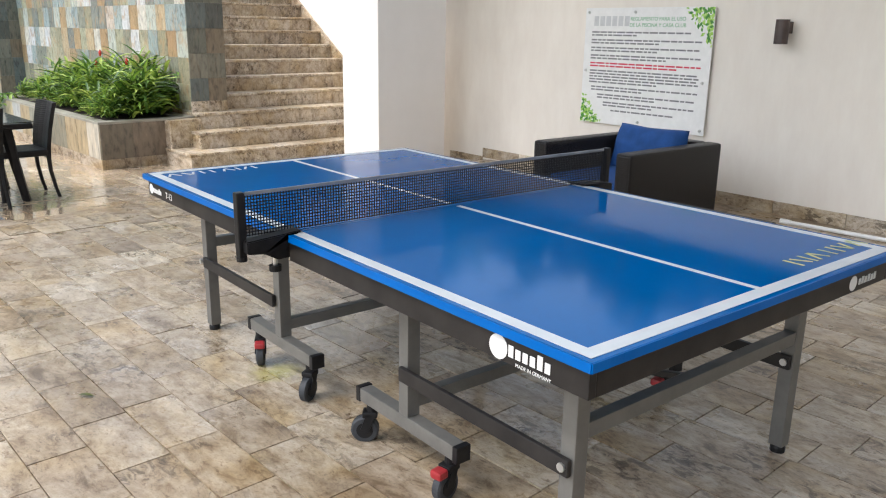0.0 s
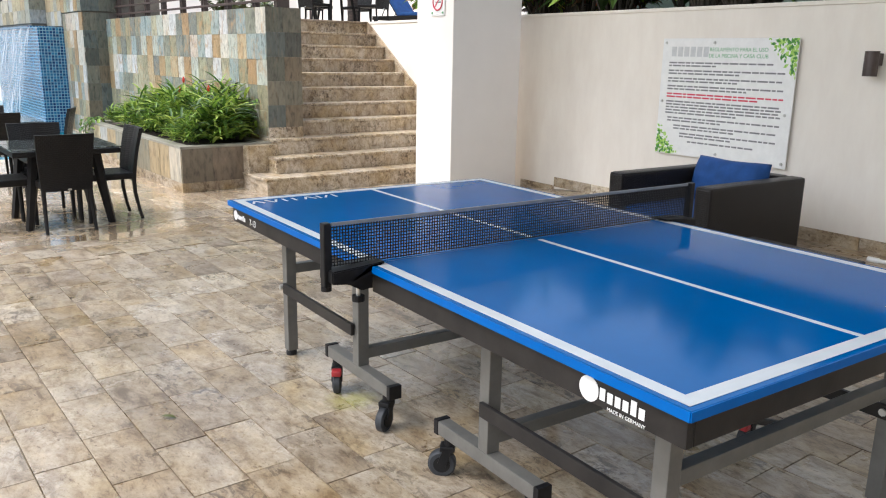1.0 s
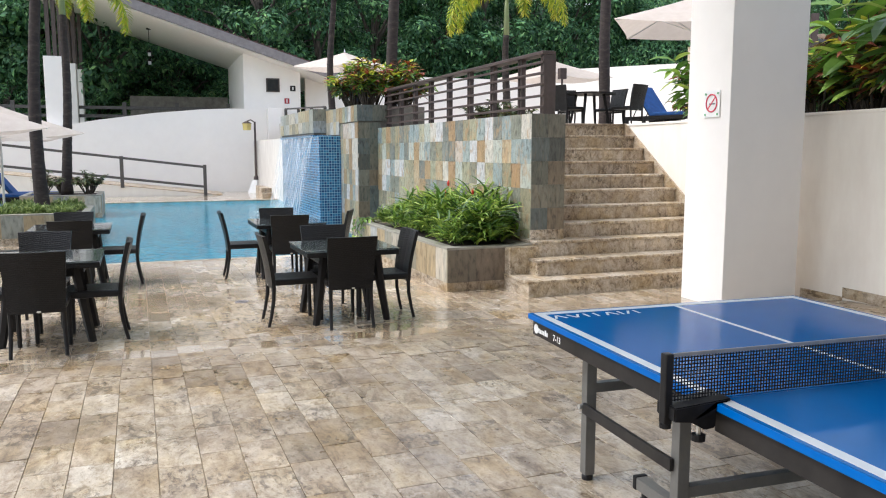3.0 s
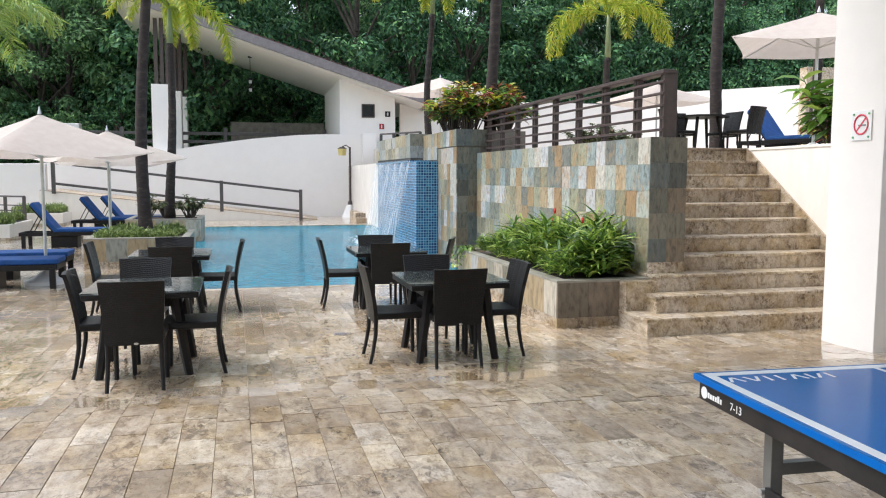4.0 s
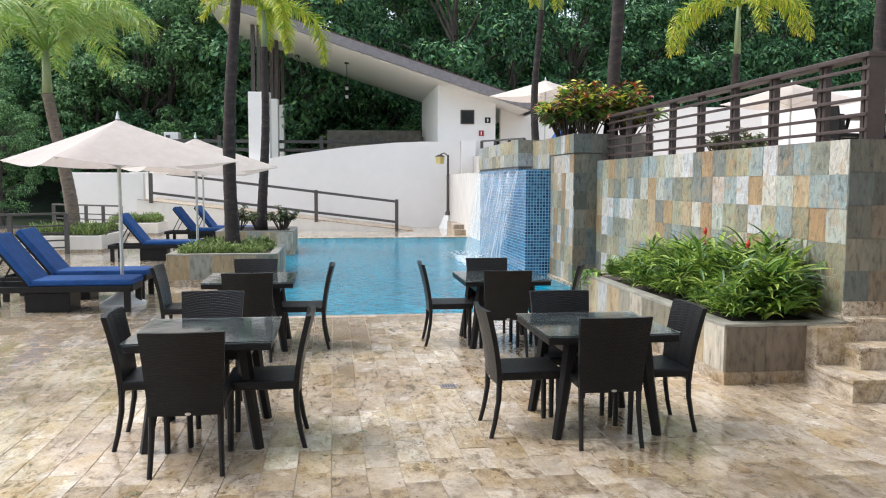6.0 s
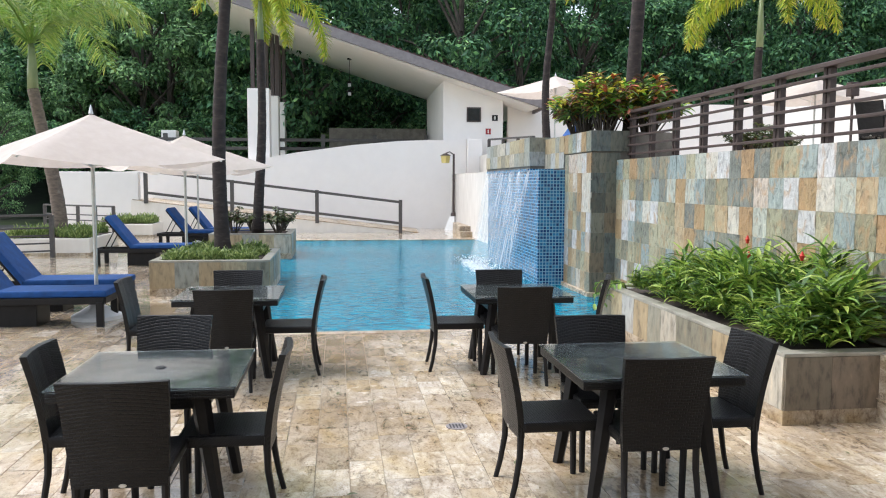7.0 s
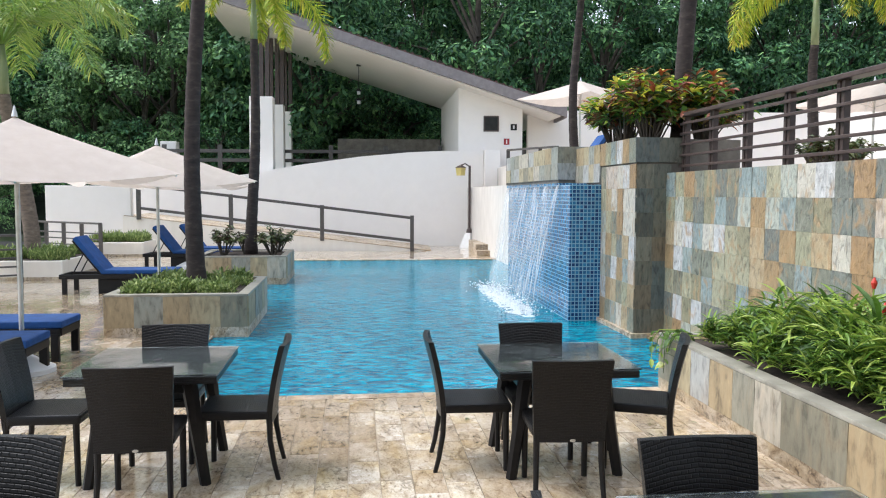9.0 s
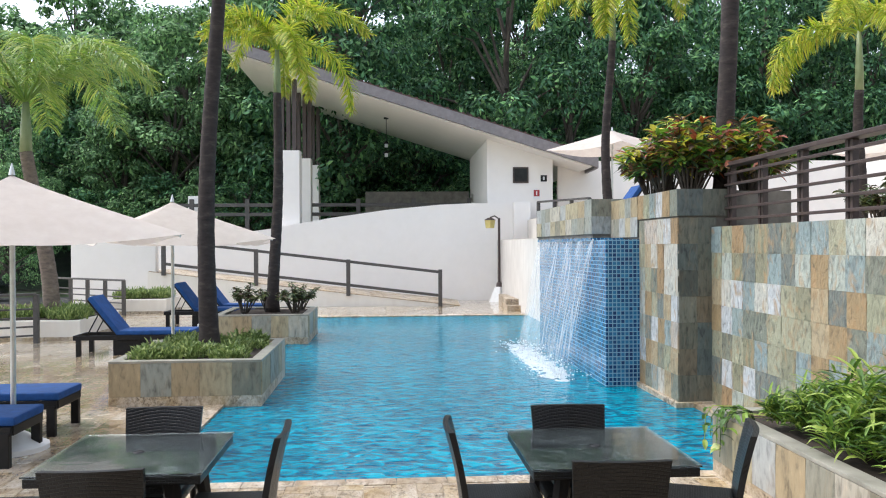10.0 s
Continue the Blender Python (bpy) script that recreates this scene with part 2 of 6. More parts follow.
grey_paint = material("grey_rail_paint", [(0.3, (0.06, 0.055, 0.05)), (0.7, (0.10, 0.09, 0.085))], 14, 0.5, 0.05)
fascia_paint = material("fascia_paint", [(0.3, (0.17, 0.15, 0.15)), (0.7, (0.25, 0.225, 0.225))], 5, 0.6, 0.1)
roof_tile = material("roof_tile", [(0.3, (0.045, 0.026, 0.022)), (0.7, (0.13, 0.07, 0.055))], 7, 0.75, 0.4)
canvas = material("cream_canvas", [(0.3, (0.58, 0.505, 0.445)), (0.7, (0.64, 0.57, 0.51))], 8, 0.85, 0.1, bump_scale=300, bump_dist=0.001, through_light=0.35)
blue_cloth = material("blue_outdoor_cloth", [(0.3, (0.005, 0.045, 0.17)), (0.7, (0.010, 0.075, 0.27))], 9, 0.85, 0.2, bump_scale=220, bump_dist=0.002, blotch=0.15)
steel_grey = material("powder_coated_grey_steel", [(0.3, (0.125, 0.122, 0.112)), (0.7, (0.175, 0.17, 0.155))], 12, 0.4, 0.04, metal=0.2)
black_plastic = material("black_plastic", [(0.3, (0.006, 0.006, 0.007)), (0.7, (0.014, 0.014, 0.015))], 20, 0.45, 0.05, spec=0.25)
apron_black = material("dark_apron_steel", [(0.3, (0.012, 0.011, 0.011)), (0.7, (0.03, 0.027, 0.025))], 9, 0.45, 0.06, rough_vary=0.1, spec=0.3)
red_plastic = material("red_plastic", [(0.3, (0.28, 0.015, 0.02)), (0.7, (0.38, 0.03, 0.035))], 20, 0.4, 0.05)
tyre_grey = material("grey_rubber", [(0.3, (0.018, 0.021, 0.026)), (0.7, (0.04, 0.044, 0.05))], 20, 0.6, 0.05)
pale_metal = material("brushed_pale_metal", [(0.3, (0.5, 0.5, 0.48)), (0.7, (0.66, 0.66, 0.64))], 10, 0.3, 0.03, metal=0.8)
table_blue = material("blue_playing_surface", [(0.3, (0.0, 0.088, 0.295)), (0.7, (0.0, 0.103, 0.345))], 3, 0.09, 0.014, rough_vary=0.03, bump_scale=14, bump_dist=0.005, spec=0.07)
table_edge = material("blue_table_edge", [(0.3, (0.0, 0.105, 0.40)), (0.7, (0.0, 0.125, 0.47))], 6, 0.4, 0.03, spec=0.15)
white_line = material("white_line_paint", [(0.3, (0.50, 0.55, 0.58)), (0.7, (0.60, 0.64, 0.66))], 9, 0.3, 0.03)
yellow_print = material("faded_yellow_print", [(0.35, (0.30, 0.36, 0.16)), (0.65, (0.62, 0.60, 0.20))], 30, 0.4, 0.03)
white_print = material("white_print", [(0.3, (0.76, 0.76, 0.74)), (0.7, (0.84, 0.84, 0.82))], 12, 0.45, 0.02)
ink = material("dark_ink", [(0.3, (0.16, 0.16, 0.165)), (0.7, (0.27, 0.27, 0.28))], 40, 0.6, 0.02)
ink_red = material("red_ink", [(0.3, (0.55, 0.03, 0.07)), (0.7, (0.66, 0.08, 0.12))], 40, 0.6, 0.02)
ink_green = material("green_ink", [(0.3, (0.10, 0.32, 0.14)), (0.7, (0.22, 0.5, 0.26))], 30, 0.6, 0.02)
leaf_print = material("leaf_print", [(0.3, (0.12, 0.34, 0.03)), (0.5, (0.36, 0.62, 0.10)), (0.7, (0.62, 0.78, 0.35))], 22, 0.5, 0.02)
leaf_print_dark = material("dark_leaf_print", [(0.3, (0.03, 0.16, 0.02)), (0.7, (0.10, 0.34, 0.05))], 22, 0.5, 0.02)
grey_print = material("pale_grey_print", [(0.3, (0.52, 0.53, 0.53)), (0.7, (0.62, 0.63, 0.63))], 20, 0.5, 0.02)
bark_palm = material("palm_bark", [(0.3, (0.014, 0.010, 0.009)), (0.55, (0.036, 0.026, 0.023)), (0.75, (0.08, 0.062, 0.053))], 7, 0.85, 0.5, stretch=(1, 1, 2.5), bump_dist=0.02)
bark_pale = material("pale_palm_bark", [(0.3, (0.10, 0.075, 0.06)), (0.6, (0.20, 0.155, 0.12)), (0.75, (0.30, 0.26, 0.2))], 7, 0.85, 0.5, stretch=(1, 1, 2.5), bump_dist=0.02)
crownshaft = material("green_crownshaft", [(0.3, (0.14, 0.20, 0.07)), (0.7, (0.32, 0.36, 0.20))], 4, 0.45, 0.08, stretch=(1, 1, 0.3))
bark = material("tree_bark", [(0.3, (0.03, 0.026, 0.02)), (0.7, (0.11, 0.09, 0.07))], 6, 0.9, 0.5, stretch=(1, 1, 0.3), bump_dist=0.03)
soil = material("planter_soil", [(0.3, (0.02, 0.014, 0.01)), (0.7, (0.06, 0.042, 0.03))], 18, 0.95, 0.6)
FLECK = [(0.3, (0.75, 0.78, 0.7)), (0.7, (1.15, 1.12, 1.0))]
palm_leaf = material("palm_leaf", FLECK, 3, 0.45, 0.05, vary="island", palette=[(0.30, 0.42, 0.035), (0.42, 0.53, 0.045), (0.56, 0.60, 0.055), (0.34, 0.46, 0.035), (0.66, 0.65, 0.09), (0.21, 0.32, 0.03), (0.52, 0.46, 0.08)], through_light=0.4)
palm_leaf_green = material("green_palm_leaf", FLECK, 3, 0.45, 0.05, vary="island", palette=[(0.16, 0.29, 0.05), (0.24, 0.38, 0.07), (0.33, 0.45, 0.09), (0.19, 0.33, 0.06), (0.40, 0.46, 0.12), (0.26, 0.36, 0.13)], through_light=0.35)
bush_leaf = material("bush_leaf", FLECK, 4, 0.42, 0.05, vary="island", palette=[(0.08, 0.17, 0.026), (0.17, 0.30, 0.045), (0.26, 0.40, 0.065), (0.04, 0.085, 0.02), (0.34, 0.44, 0.09), (0.07, 0.15, 0.03), (0.13, 0.25, 0.045)], through_light=0.3)
pale_leaf = material("pale_shrub_leaf", FLECK, 4, 0.5, 0.05, vary="island", palette=[(0.16, 0.235, 0.072), (0.25, 0.33, 0.115), (0.40, 0.47, 0.19), (0.13, 0.20, 0.06)], through_light=0.3)
croton_leaf = material("croton_leaf", FLECK, 6, 0.35, 0.05, vary="island", palette=[(0.08, 0.18, 0.04), (0.22, 0.15, 0.08), (0.15, 0.31, 0.05), (0.30, 0.10, 0.06), (0.045, 0.075, 0.03), (0.20, 0.27, 0.05), (0.08, 0.055, 0.04), (0.13, 0.26, 0.045), (0.24, 0.13, 0.05), (0.06, 0.11, 0.03)], through_light=0.25)
croton_young = material("young_croton_leaf", FLECK, 6, 0.35, 0.05, vary="island", palette=[(0.50, 0.54, 0.05), (0.18, 0.40, 0.05), (0.60, 0.48, 0.05), (0.40, 0.10, 0.04), (0.22, 0.40, 0.045), (0.55, 0.50, 0.06), (0.24, 0.06, 0.04), (0.30, 0.42, 0.05), (0.62, 0.56, 0.08), (0.20, 0.14, 0.06)], through_light=0.3)
# white stucco greyed: the shading of the walls below the terrace, as colour
stucco_shaded = material("shaded_stucco", [(0.3, (0.52, 0.49, 0.45)), (0.7, (0.62, 0.59, 0.55))], 4, 0.8, 0.06, blotch=0.12, bump_scale=80, bump_dist=0.003, stretch=(1, 1, 0.4))
dark_shrub_leaf = material("dark_shrub_leaf", FLECK, 6, 0.4, 0.05, vary="island", palette=[(0.053, 0.080, 0.028), (0.105, 0.120, 0.042), (0.090, 0.048, 0.031), (0.135, 0.160, 0.056), (0.075, 0.112, 0.035)], through_light=0.15)
# multiplies leaf colours at random: the wood's deep shade and lit leaves, as colour
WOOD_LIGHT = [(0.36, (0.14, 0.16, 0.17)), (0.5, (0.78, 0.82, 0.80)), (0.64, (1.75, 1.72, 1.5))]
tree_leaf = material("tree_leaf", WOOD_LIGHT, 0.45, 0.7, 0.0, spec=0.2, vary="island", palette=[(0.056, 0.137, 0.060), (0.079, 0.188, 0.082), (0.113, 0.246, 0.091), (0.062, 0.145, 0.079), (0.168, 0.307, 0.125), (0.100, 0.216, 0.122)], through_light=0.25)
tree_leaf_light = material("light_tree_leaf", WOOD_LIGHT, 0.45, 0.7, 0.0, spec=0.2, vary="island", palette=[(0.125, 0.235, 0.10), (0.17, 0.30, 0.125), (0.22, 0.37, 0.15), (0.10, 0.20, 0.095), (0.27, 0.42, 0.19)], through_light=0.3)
flower_red = material("red_flower", [(0.3, (0.45, 0.02, 0.015)), (0.7, (0.62, 0.05, 0.03))], 30, 0.5, 0.05)
ground_mat = material("ground_earth_and_grass", [(0.3, (0.035, 0.06, 0.02)), (0.5, (0.06, 0.095, 0.03)), (0.7, (0.1, 0.12, 0.05))], 1.2, 0.9, 0.4, blotch=0.3)
# near-black colour stands for the shade inside the wood, seen through crown gaps
hill_mat = material("shaded_wooded_hillside", [(0.3, (0.006, 0.014, 0.006)), (0.7, (0.022, 0.045, 0.016))], 1.5, 0.95, 0.6, blotch=0.4)
asphalt = material("asphalt", [(0.3, (0.05, 0.05, 0.05)), (0.7, (0.09, 0.09, 0.088))], 20, 0.8, 0.2)
dark_stone = material("weathered_stone", [(0.3, (0.10, 0.09, 0.075)), (0.7, (0.22, 0.2, 0.17))], 4, 0.8, 0.3)
car_paint = material("dark_car_paint", [(0.3, (0.012, 0.014, 0.02)), (0.7, (0.02, 0.024, 0.03))], 3, 0.2, 0.0)
black_glass = material("dark_window_glass", [(0.3, (0.012, 0.014, 0.015)), (0.7, (0.03, 0.035, 0.036))], 3, 0.06, 0.0, spec=0.2)
amber_glass = material("amber_lamp_glass", [(0.3, (0.5, 0.4, 0.12)), (0.7, (0.62, 0.52, 0.2))], 8, 0.3, 0.0)
cone_white = material("white_concrete", [(0.3, (0.72, 0.71, 0.68)), (0.7, (0.8, 0.79, 0.77))], 8, 0.8, 0.1)


def wicker(name, dark, light, strand):
    """Flat synthetic strands woven over and under, each row set off by half a strand."""
    m = bpy.data.materials.new(name)
    m.use_nodes = True
    n, l = m.node_tree.nodes, m.node_tree.links
    p = n["Principled BSDF"]
    co = n.new("ShaderNodeTexCoord")
    sp = n.new("ShaderNodeSeparateXYZ"); l.new(co.outputs["Object"], sp.inputs[0])
    rise = n.new("ShaderNodeMath"); rise.operation = "ADD"
    l.new(sp.outputs["Y"], rise.inputs[0]); l.new(sp.outputs["Z"], rise.inputs[1])
    cb = n.new("ShaderNodeCombineXYZ"); l.new(sp.outputs["X"], cb.inputs["X"]); l.new(rise.outputs[0], cb.inputs["Y"])
    br = n.new("ShaderNodeTexBrick")
    br.offset, br.squash = 0.5, 1.0
    br.inputs["Scale"].default_value, br.inputs["Mortar Smooth"].default_value = 1.0, 0.7
    br.inputs["Brick Width"].default_value, br.inputs["Row Height"].default_value, br.inputs["Mortar Size"].default_value = strand * 2.2, strand, strand * 0.22
    br.inputs["Color1"].default_value, br.inputs["Color2"].default_value, br.inputs["Mortar"].default_value = (*light, 1), (*[0.75 * c for c in light], 1), (*dark, 1)
    l.new(cb.outputs[0], br.inputs["Vector"])
    nz = n.new("ShaderNodeTexNoise"); nz.inputs["Scale"].default_value = 9
    l.new(co.outputs["Object"], nz.inputs["Vector"])
    mr = n.new("ShaderNodeMapRange"); mr.inputs["To Min"].default_value, mr.inputs["To Max"].default_value = 0.6, 1.4
    hv = n.new("ShaderNodeHueSaturation")
    l.new(nz.outputs["Fac"], mr.inputs["Value"]); l.new(mr.outputs[0], hv.inputs["Value"]); l.new(br.outputs["Color"], hv.inputs["Color"])
    l.new(hv.outputs[0], p.inputs["Base Color"])
    bp = n.new("ShaderNodeBump"); bp.inputs["Strength"].default_value, bp.inputs["Distance"].default_value, bp.invert = 1.0, strand * 0.6, True
    l.new(br.outputs["Fac"], bp.inputs["Height"]); l.new(bp.outputs[0], p.inputs["Normal"])
    p.inputs["Roughness"].default_value, p.inputs["Specular IOR Level"].default_value = 0.36, 0.28
    return m


wicker_black = wicker("black_wicker", (0.0015, 0.0015, 0.0015), (0.0105, 0.010, 0.0105), 0.0135)
wicker_brown = wicker("dark_brown_wicker", (0.005, 0.004, 0.004), (0.028, 0.024, 0.022), 0.014)
dark_frame = material("dark_chair_leg", [(0.3, (0.005, 0.0045, 0.0045)), (0.7, (0.012, 0.0105, 0.0105))], 15, 0.45, 0.05, spec=0.25)


def plain_glass(name, tint, rough=0.03):
    m = bpy.data.materials.new(name)
    m.use_nodes = True
    p = m.node_tree.nodes["Principled BSDF"]
    p.inputs["Base Color"].default_value = (*tint, 1)
    p.inputs["Transmission Weight"].default_value, p.inputs["Roughness"].default_value, p.inputs["IOR"].default_value = 1.0, rough, 1.45
    return m


glass = plain_glass("wet_table_glass", (0.80, 0.90, 0.90), 0.05)
gn, gl = glass.node_tree.nodes, glass.node_tree.links
g_co, g_nz, g_bp, g_mr = gn.new("ShaderNodeTexCoord"), gn.new("ShaderNodeTexNoise"), gn.new("ShaderNodeBump"), gn.new("ShaderNodeMapRange")
g_nz.inputs["Scale"].default_value, g_nz.inputs["Detail"].default_value = 7, 2.5
g_bp.inputs["Strength"].default_value, g_bp.inputs["Distance"].default_value = 0.08, 0.006
g_mr.inputs["From Min"].default_value, g_mr.inputs["From Max"].default_value, g_mr.inputs["To Min"].default_value, g_mr.inputs["To Max"].default_value = 0.3, 0.75, 0.03, 0.14
gl.new(g_co.outputs["Object"], g_nz.inputs["Vector"]); gl.new(g_nz.outputs["Fac"], g_bp.inputs["Height"]); gl.new(g_nz.outputs["Fac"], g_mr.inputs["Value"])
g_w, g_wr = gn.new("ShaderNodeTexNoise"), gn.new("ShaderNodeMapRange")
g_w.inputs["Scale"].default_value, g_w.inputs["Detail"].default_value, g_w.inputs["Roughness"].default_value, g_w.inputs["Distortion"].default_value = 16.0, 8, 0.8, 0.6
for key, val in (("From Min", 0.52), ("From Max", 0.70), ("To Min", 0.99), ("To Max", 0.86)):
    g_wr.inputs[key].default_value = val
gl.new(g_co.outputs["Object"], g_w.inputs["Vector"]); gl.new(g_w.outputs["Fac"], g_wr.inputs["Value"])
gl.new(g_wr.outputs[0], gn["Principled BSDF"].inputs["Transmission Weight"])
gl.new(g_bp.outputs[0], gn["Principled BSDF"].inputs["Normal"]); gl.new(g_mr.outputs[0], gn["Principled BSDF"].inputs["Roughness"])


def pool_water():
    m = bpy.data.materials.new("pool_water")
    m.use_nodes = True
    n, l = m.node_tree.nodes, m.node_tree.links
    p = n["Principled BSDF"]
    co = n.new("ShaderNodeTexCoord")
    mp = n.new("ShaderNodeMapping"); mp.inputs["Scale"].default_value = (0.9, 1.5, 1)
    l.new(co.outputs["Object"], mp.inputs["Vector"])
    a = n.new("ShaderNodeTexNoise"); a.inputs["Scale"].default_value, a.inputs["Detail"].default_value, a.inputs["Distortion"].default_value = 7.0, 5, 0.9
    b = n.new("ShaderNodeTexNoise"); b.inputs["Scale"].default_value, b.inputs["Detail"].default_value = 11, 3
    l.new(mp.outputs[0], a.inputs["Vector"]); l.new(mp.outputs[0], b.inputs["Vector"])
    # ramp paints the ripples' bright crests and dark troughs into the water colour
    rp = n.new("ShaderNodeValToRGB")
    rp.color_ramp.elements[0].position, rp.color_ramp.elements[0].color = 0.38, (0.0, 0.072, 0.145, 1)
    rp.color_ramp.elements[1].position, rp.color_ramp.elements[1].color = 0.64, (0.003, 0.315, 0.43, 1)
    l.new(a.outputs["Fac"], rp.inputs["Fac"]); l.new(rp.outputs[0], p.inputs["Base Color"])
    ad = n.new("ShaderNodeMath"); ad.operation = "MULTIPLY_ADD"; ad.inputs[1].default_value = 0.3
    l.new(b.outputs["Fac"], ad.inputs[0]); l.new(a.outputs["Fac"], ad.inputs[2])
    bp = n.new("ShaderNodeBump"); bp.inputs["Strength"].default_value, bp.inputs["Distance"].default_value = 0.8, 0.05
    l.new(ad.outputs[0], bp.inputs["Height"]); l.new(bp.outputs[0], p.inputs["Normal"])
    p.inputs["Roughness"].default_value, p.inputs["IOR"].default_value = 0.05, 1.33
    p.inputs["Specular IOR Level"].default_value = 0.2
    return m


def mosaic():
    m = bpy.data.materials.new("blue_glass_mosaic")
    m.use_nodes = True
    n, l = m.node_tree.nodes, m.node_tree.links
    p = n["Principled BSDF"]
    co = n.new("ShaderNodeTexCoord")
    sp = n.new("ShaderNodeSeparateXYZ"); l.new(co.outputs["Object"], sp.inputs[0])
    ad = n.new("ShaderNodeMath"); ad.operation = "ADD"
    l.new(sp.outputs["X"], ad.inputs[0]); l.new(sp.outputs["Y"], ad.inputs[1])
    cb = n.new("ShaderNodeCombineXYZ"); l.new(ad.outputs[0], cb.inputs["X"]); l.new(sp.outputs["Z"], cb.inputs["Y"])
    br = n.new("ShaderNodeTexBrick")
    br.offset, br.squash = 0.0, 1.0
    br.inputs["Scale"].default_value = 1.0
    br.inputs["Brick Width"].default_value, br.inputs["Row Height"].default_value, br.inputs["Mortar Size"].default_value = 0.055, 0.055, 0.006
    br.inputs["Color1"].default_value, br.inputs["Color2"].default_value, br.inputs["Mortar"].default_value = (0.004, 0.035, 0.13, 1), (0.03, 0.20, 0.38, 1), (0.22, 0.42, 0.55, 1)
    br.inputs["Bias"].default_value = -0.1
    l.new(cb.outputs[0], br.inputs["Vector"]); l.new(br.outputs["Color"], p.inputs["Base Color"])
    bp = n.new("ShaderNodeBump"); bp.inputs["Strength"].default_value, bp.inputs["Distance"].default_value, bp.invert = 0.5, 0.004, True
    l.new(br.outputs["Fac"], bp.inputs["Height"]); l.new(bp.outputs[0], p.inputs["Normal"])
    p.inputs["Roughness"].default_value = 0.15
    return m


def falling_water():
    """White streaks of falling water with clear gaps between them."""
    m = bpy.data.materials.new("falling_water")
    m.use_nodes = True
    n, l = m.node_tree.nodes, m.node_tree.links
    p = n["Principled BSDF"]
    p.inputs["Base Color"].default_value, p.inputs["Roughness"].default_value = (0.82, 0.88, 0.92, 1), 0.3
    co = n.new("ShaderNodeTexCoord")
    mp = n.new("ShaderNodeMapping"); mp.inputs["Scale"].default_value = (0.8, 9.0, 0.8)
    nz = n.new("ShaderNodeTexNoise"); nz.inputs["Scale"].default_value, nz.inputs["Detail"].default_value = 1.6, 6
    l.new(co.outputs["Object"], mp.inputs["Vector"]); l.new(mp.outputs[0], nz.inputs["Vector"])
    rp = n.new("ShaderNodeMapRange")
    rp.inputs["From Min"].default_value, rp.inputs["From Max"].default_value = 0.44, 0.72
    rp.inputs["To Min"].default_value, rp.inputs["To Max"].default_value = 0.02, 0.48
    l.new(nz.outputs["Fac"], rp.inputs["Value"]); l.new(rp.outputs[0], p.inputs["Alpha"])
    return m


water_mat, mosaic_mat, fall_mat = pool_water(), mosaic(), falling_water()
foam_mat = material("white_foam", [(0.3, (0.75, 0.82, 0.86)), (0.7, (0.9, 0.92, 0.93))], 10, 0.4, 0.3, through_light=0.3)


# ---- building blocks ----
DECK = pose(0, 12, 0, 0, 0, 3.4) @ pose(0, -12, 0)  # the pool deck's own square directions
FLOOR = -0.10  # the open deck lies a little lower than the covered floor
TERRACE = 1.935


def deck(u, v, z=0.0, turn=0.0):
    return DECK @ pose(u, v, z, 0, 0, turn)


def thing(name, m, label, category, group="", kind=""):
    ob = new(name)
    ob.empty_display_size = 0.1
    ob.matrix_basis = m
    return tagged(ob, label, category, group, kind)


def mesh_of(bm, name, mat, smooth=False):
    me = bpy.data.meshes.new(name)
    bmesh.ops.recalc_face_normals(bm, faces=bm.faces)
    bm.to_mesh(me)
    bm.free()
    me.materials.append(mat)
    if smooth:
        for f in me.polygons:
            f.use_smooth = True
    return me


def part(name, bm, mat, parent=None, label="", m=None, smooth=False):
    me = bm if isinstance(bm, bpy.types.Mesh) else mesh_of(bm, name, mat, smooth)
    ob = new(name, me)
    ob.parent = parent
    if m is not None:
        ob.matrix_basis = m
    return tagged(ob, label)


def box(x0, x1, y0, y1, z0, z1, bevel=0.0, bm=None, m=None):
    own = bmesh.new()
    bmesh.ops.create_cube(own, size=1.0)
    for v in own.verts:
        v.co = Vector((x0 if v.co.x < 0 else x1, y0 if v.co.y < 0 else y1, z0 if v.co.z < 0 else z1))
    if bevel:
        bmesh.ops.bevel(own, geom=own.edges[:], offset=bevel, segments=2, affect="EDGES", profile=0.6)
    if m is not None:
        own.transform(m)
    if bm is None:
        return own
    join(bm, own)
    return bm


def join(bm, other):
    table = {v: bm.verts.new(v.co) for v in other.verts}
    for f in other.faces:
        try:
            bm.faces.new([table[v] for v in f.verts])
        except ValueError:
            pass
    other.free()


def tube(points, radii, seg=10, bm=None, caps=True, squash=1.0):
    """A swept tube through points with a radius at each."""
    bm = bm or bmesh.new()
    pts = [Vector(p) for p in points]
    if not isinstance(radii, (list, tuple)):
        radii = [radii] * len(pts)
    rings = []
    side = None
    for i, p in enumerate(pts):
        d = (pts[min(i + 1, len(pts) - 1)] - pts[max(i - 1, 0)]).normalized()
        if side is None:
            side = d.cross(Vector((0, 0, 1)) if abs(d.z) < 0.9 else Vector((0, 1, 0))).normalized()
        side = (side - d * side.dot(d)).normalized()
        up = d.cross(side)
        rings.append([bm.verts.new(p + radii[i] * (math.cos(2 * math.pi * k / seg) * side + squash * math.sin(2 * math.pi * k / seg) * up)) for k in range(seg)])
    for a, b in zip(rings, rings[1:]):
        for k in range(seg):
            bm.faces.new((a[k], a[(k + 1) % seg], b[(k + 1) % seg], b[k]))
    if caps:
        bm.faces.new(rings[0][::-1])
        bm.faces.new(rings[-1])
    return bm


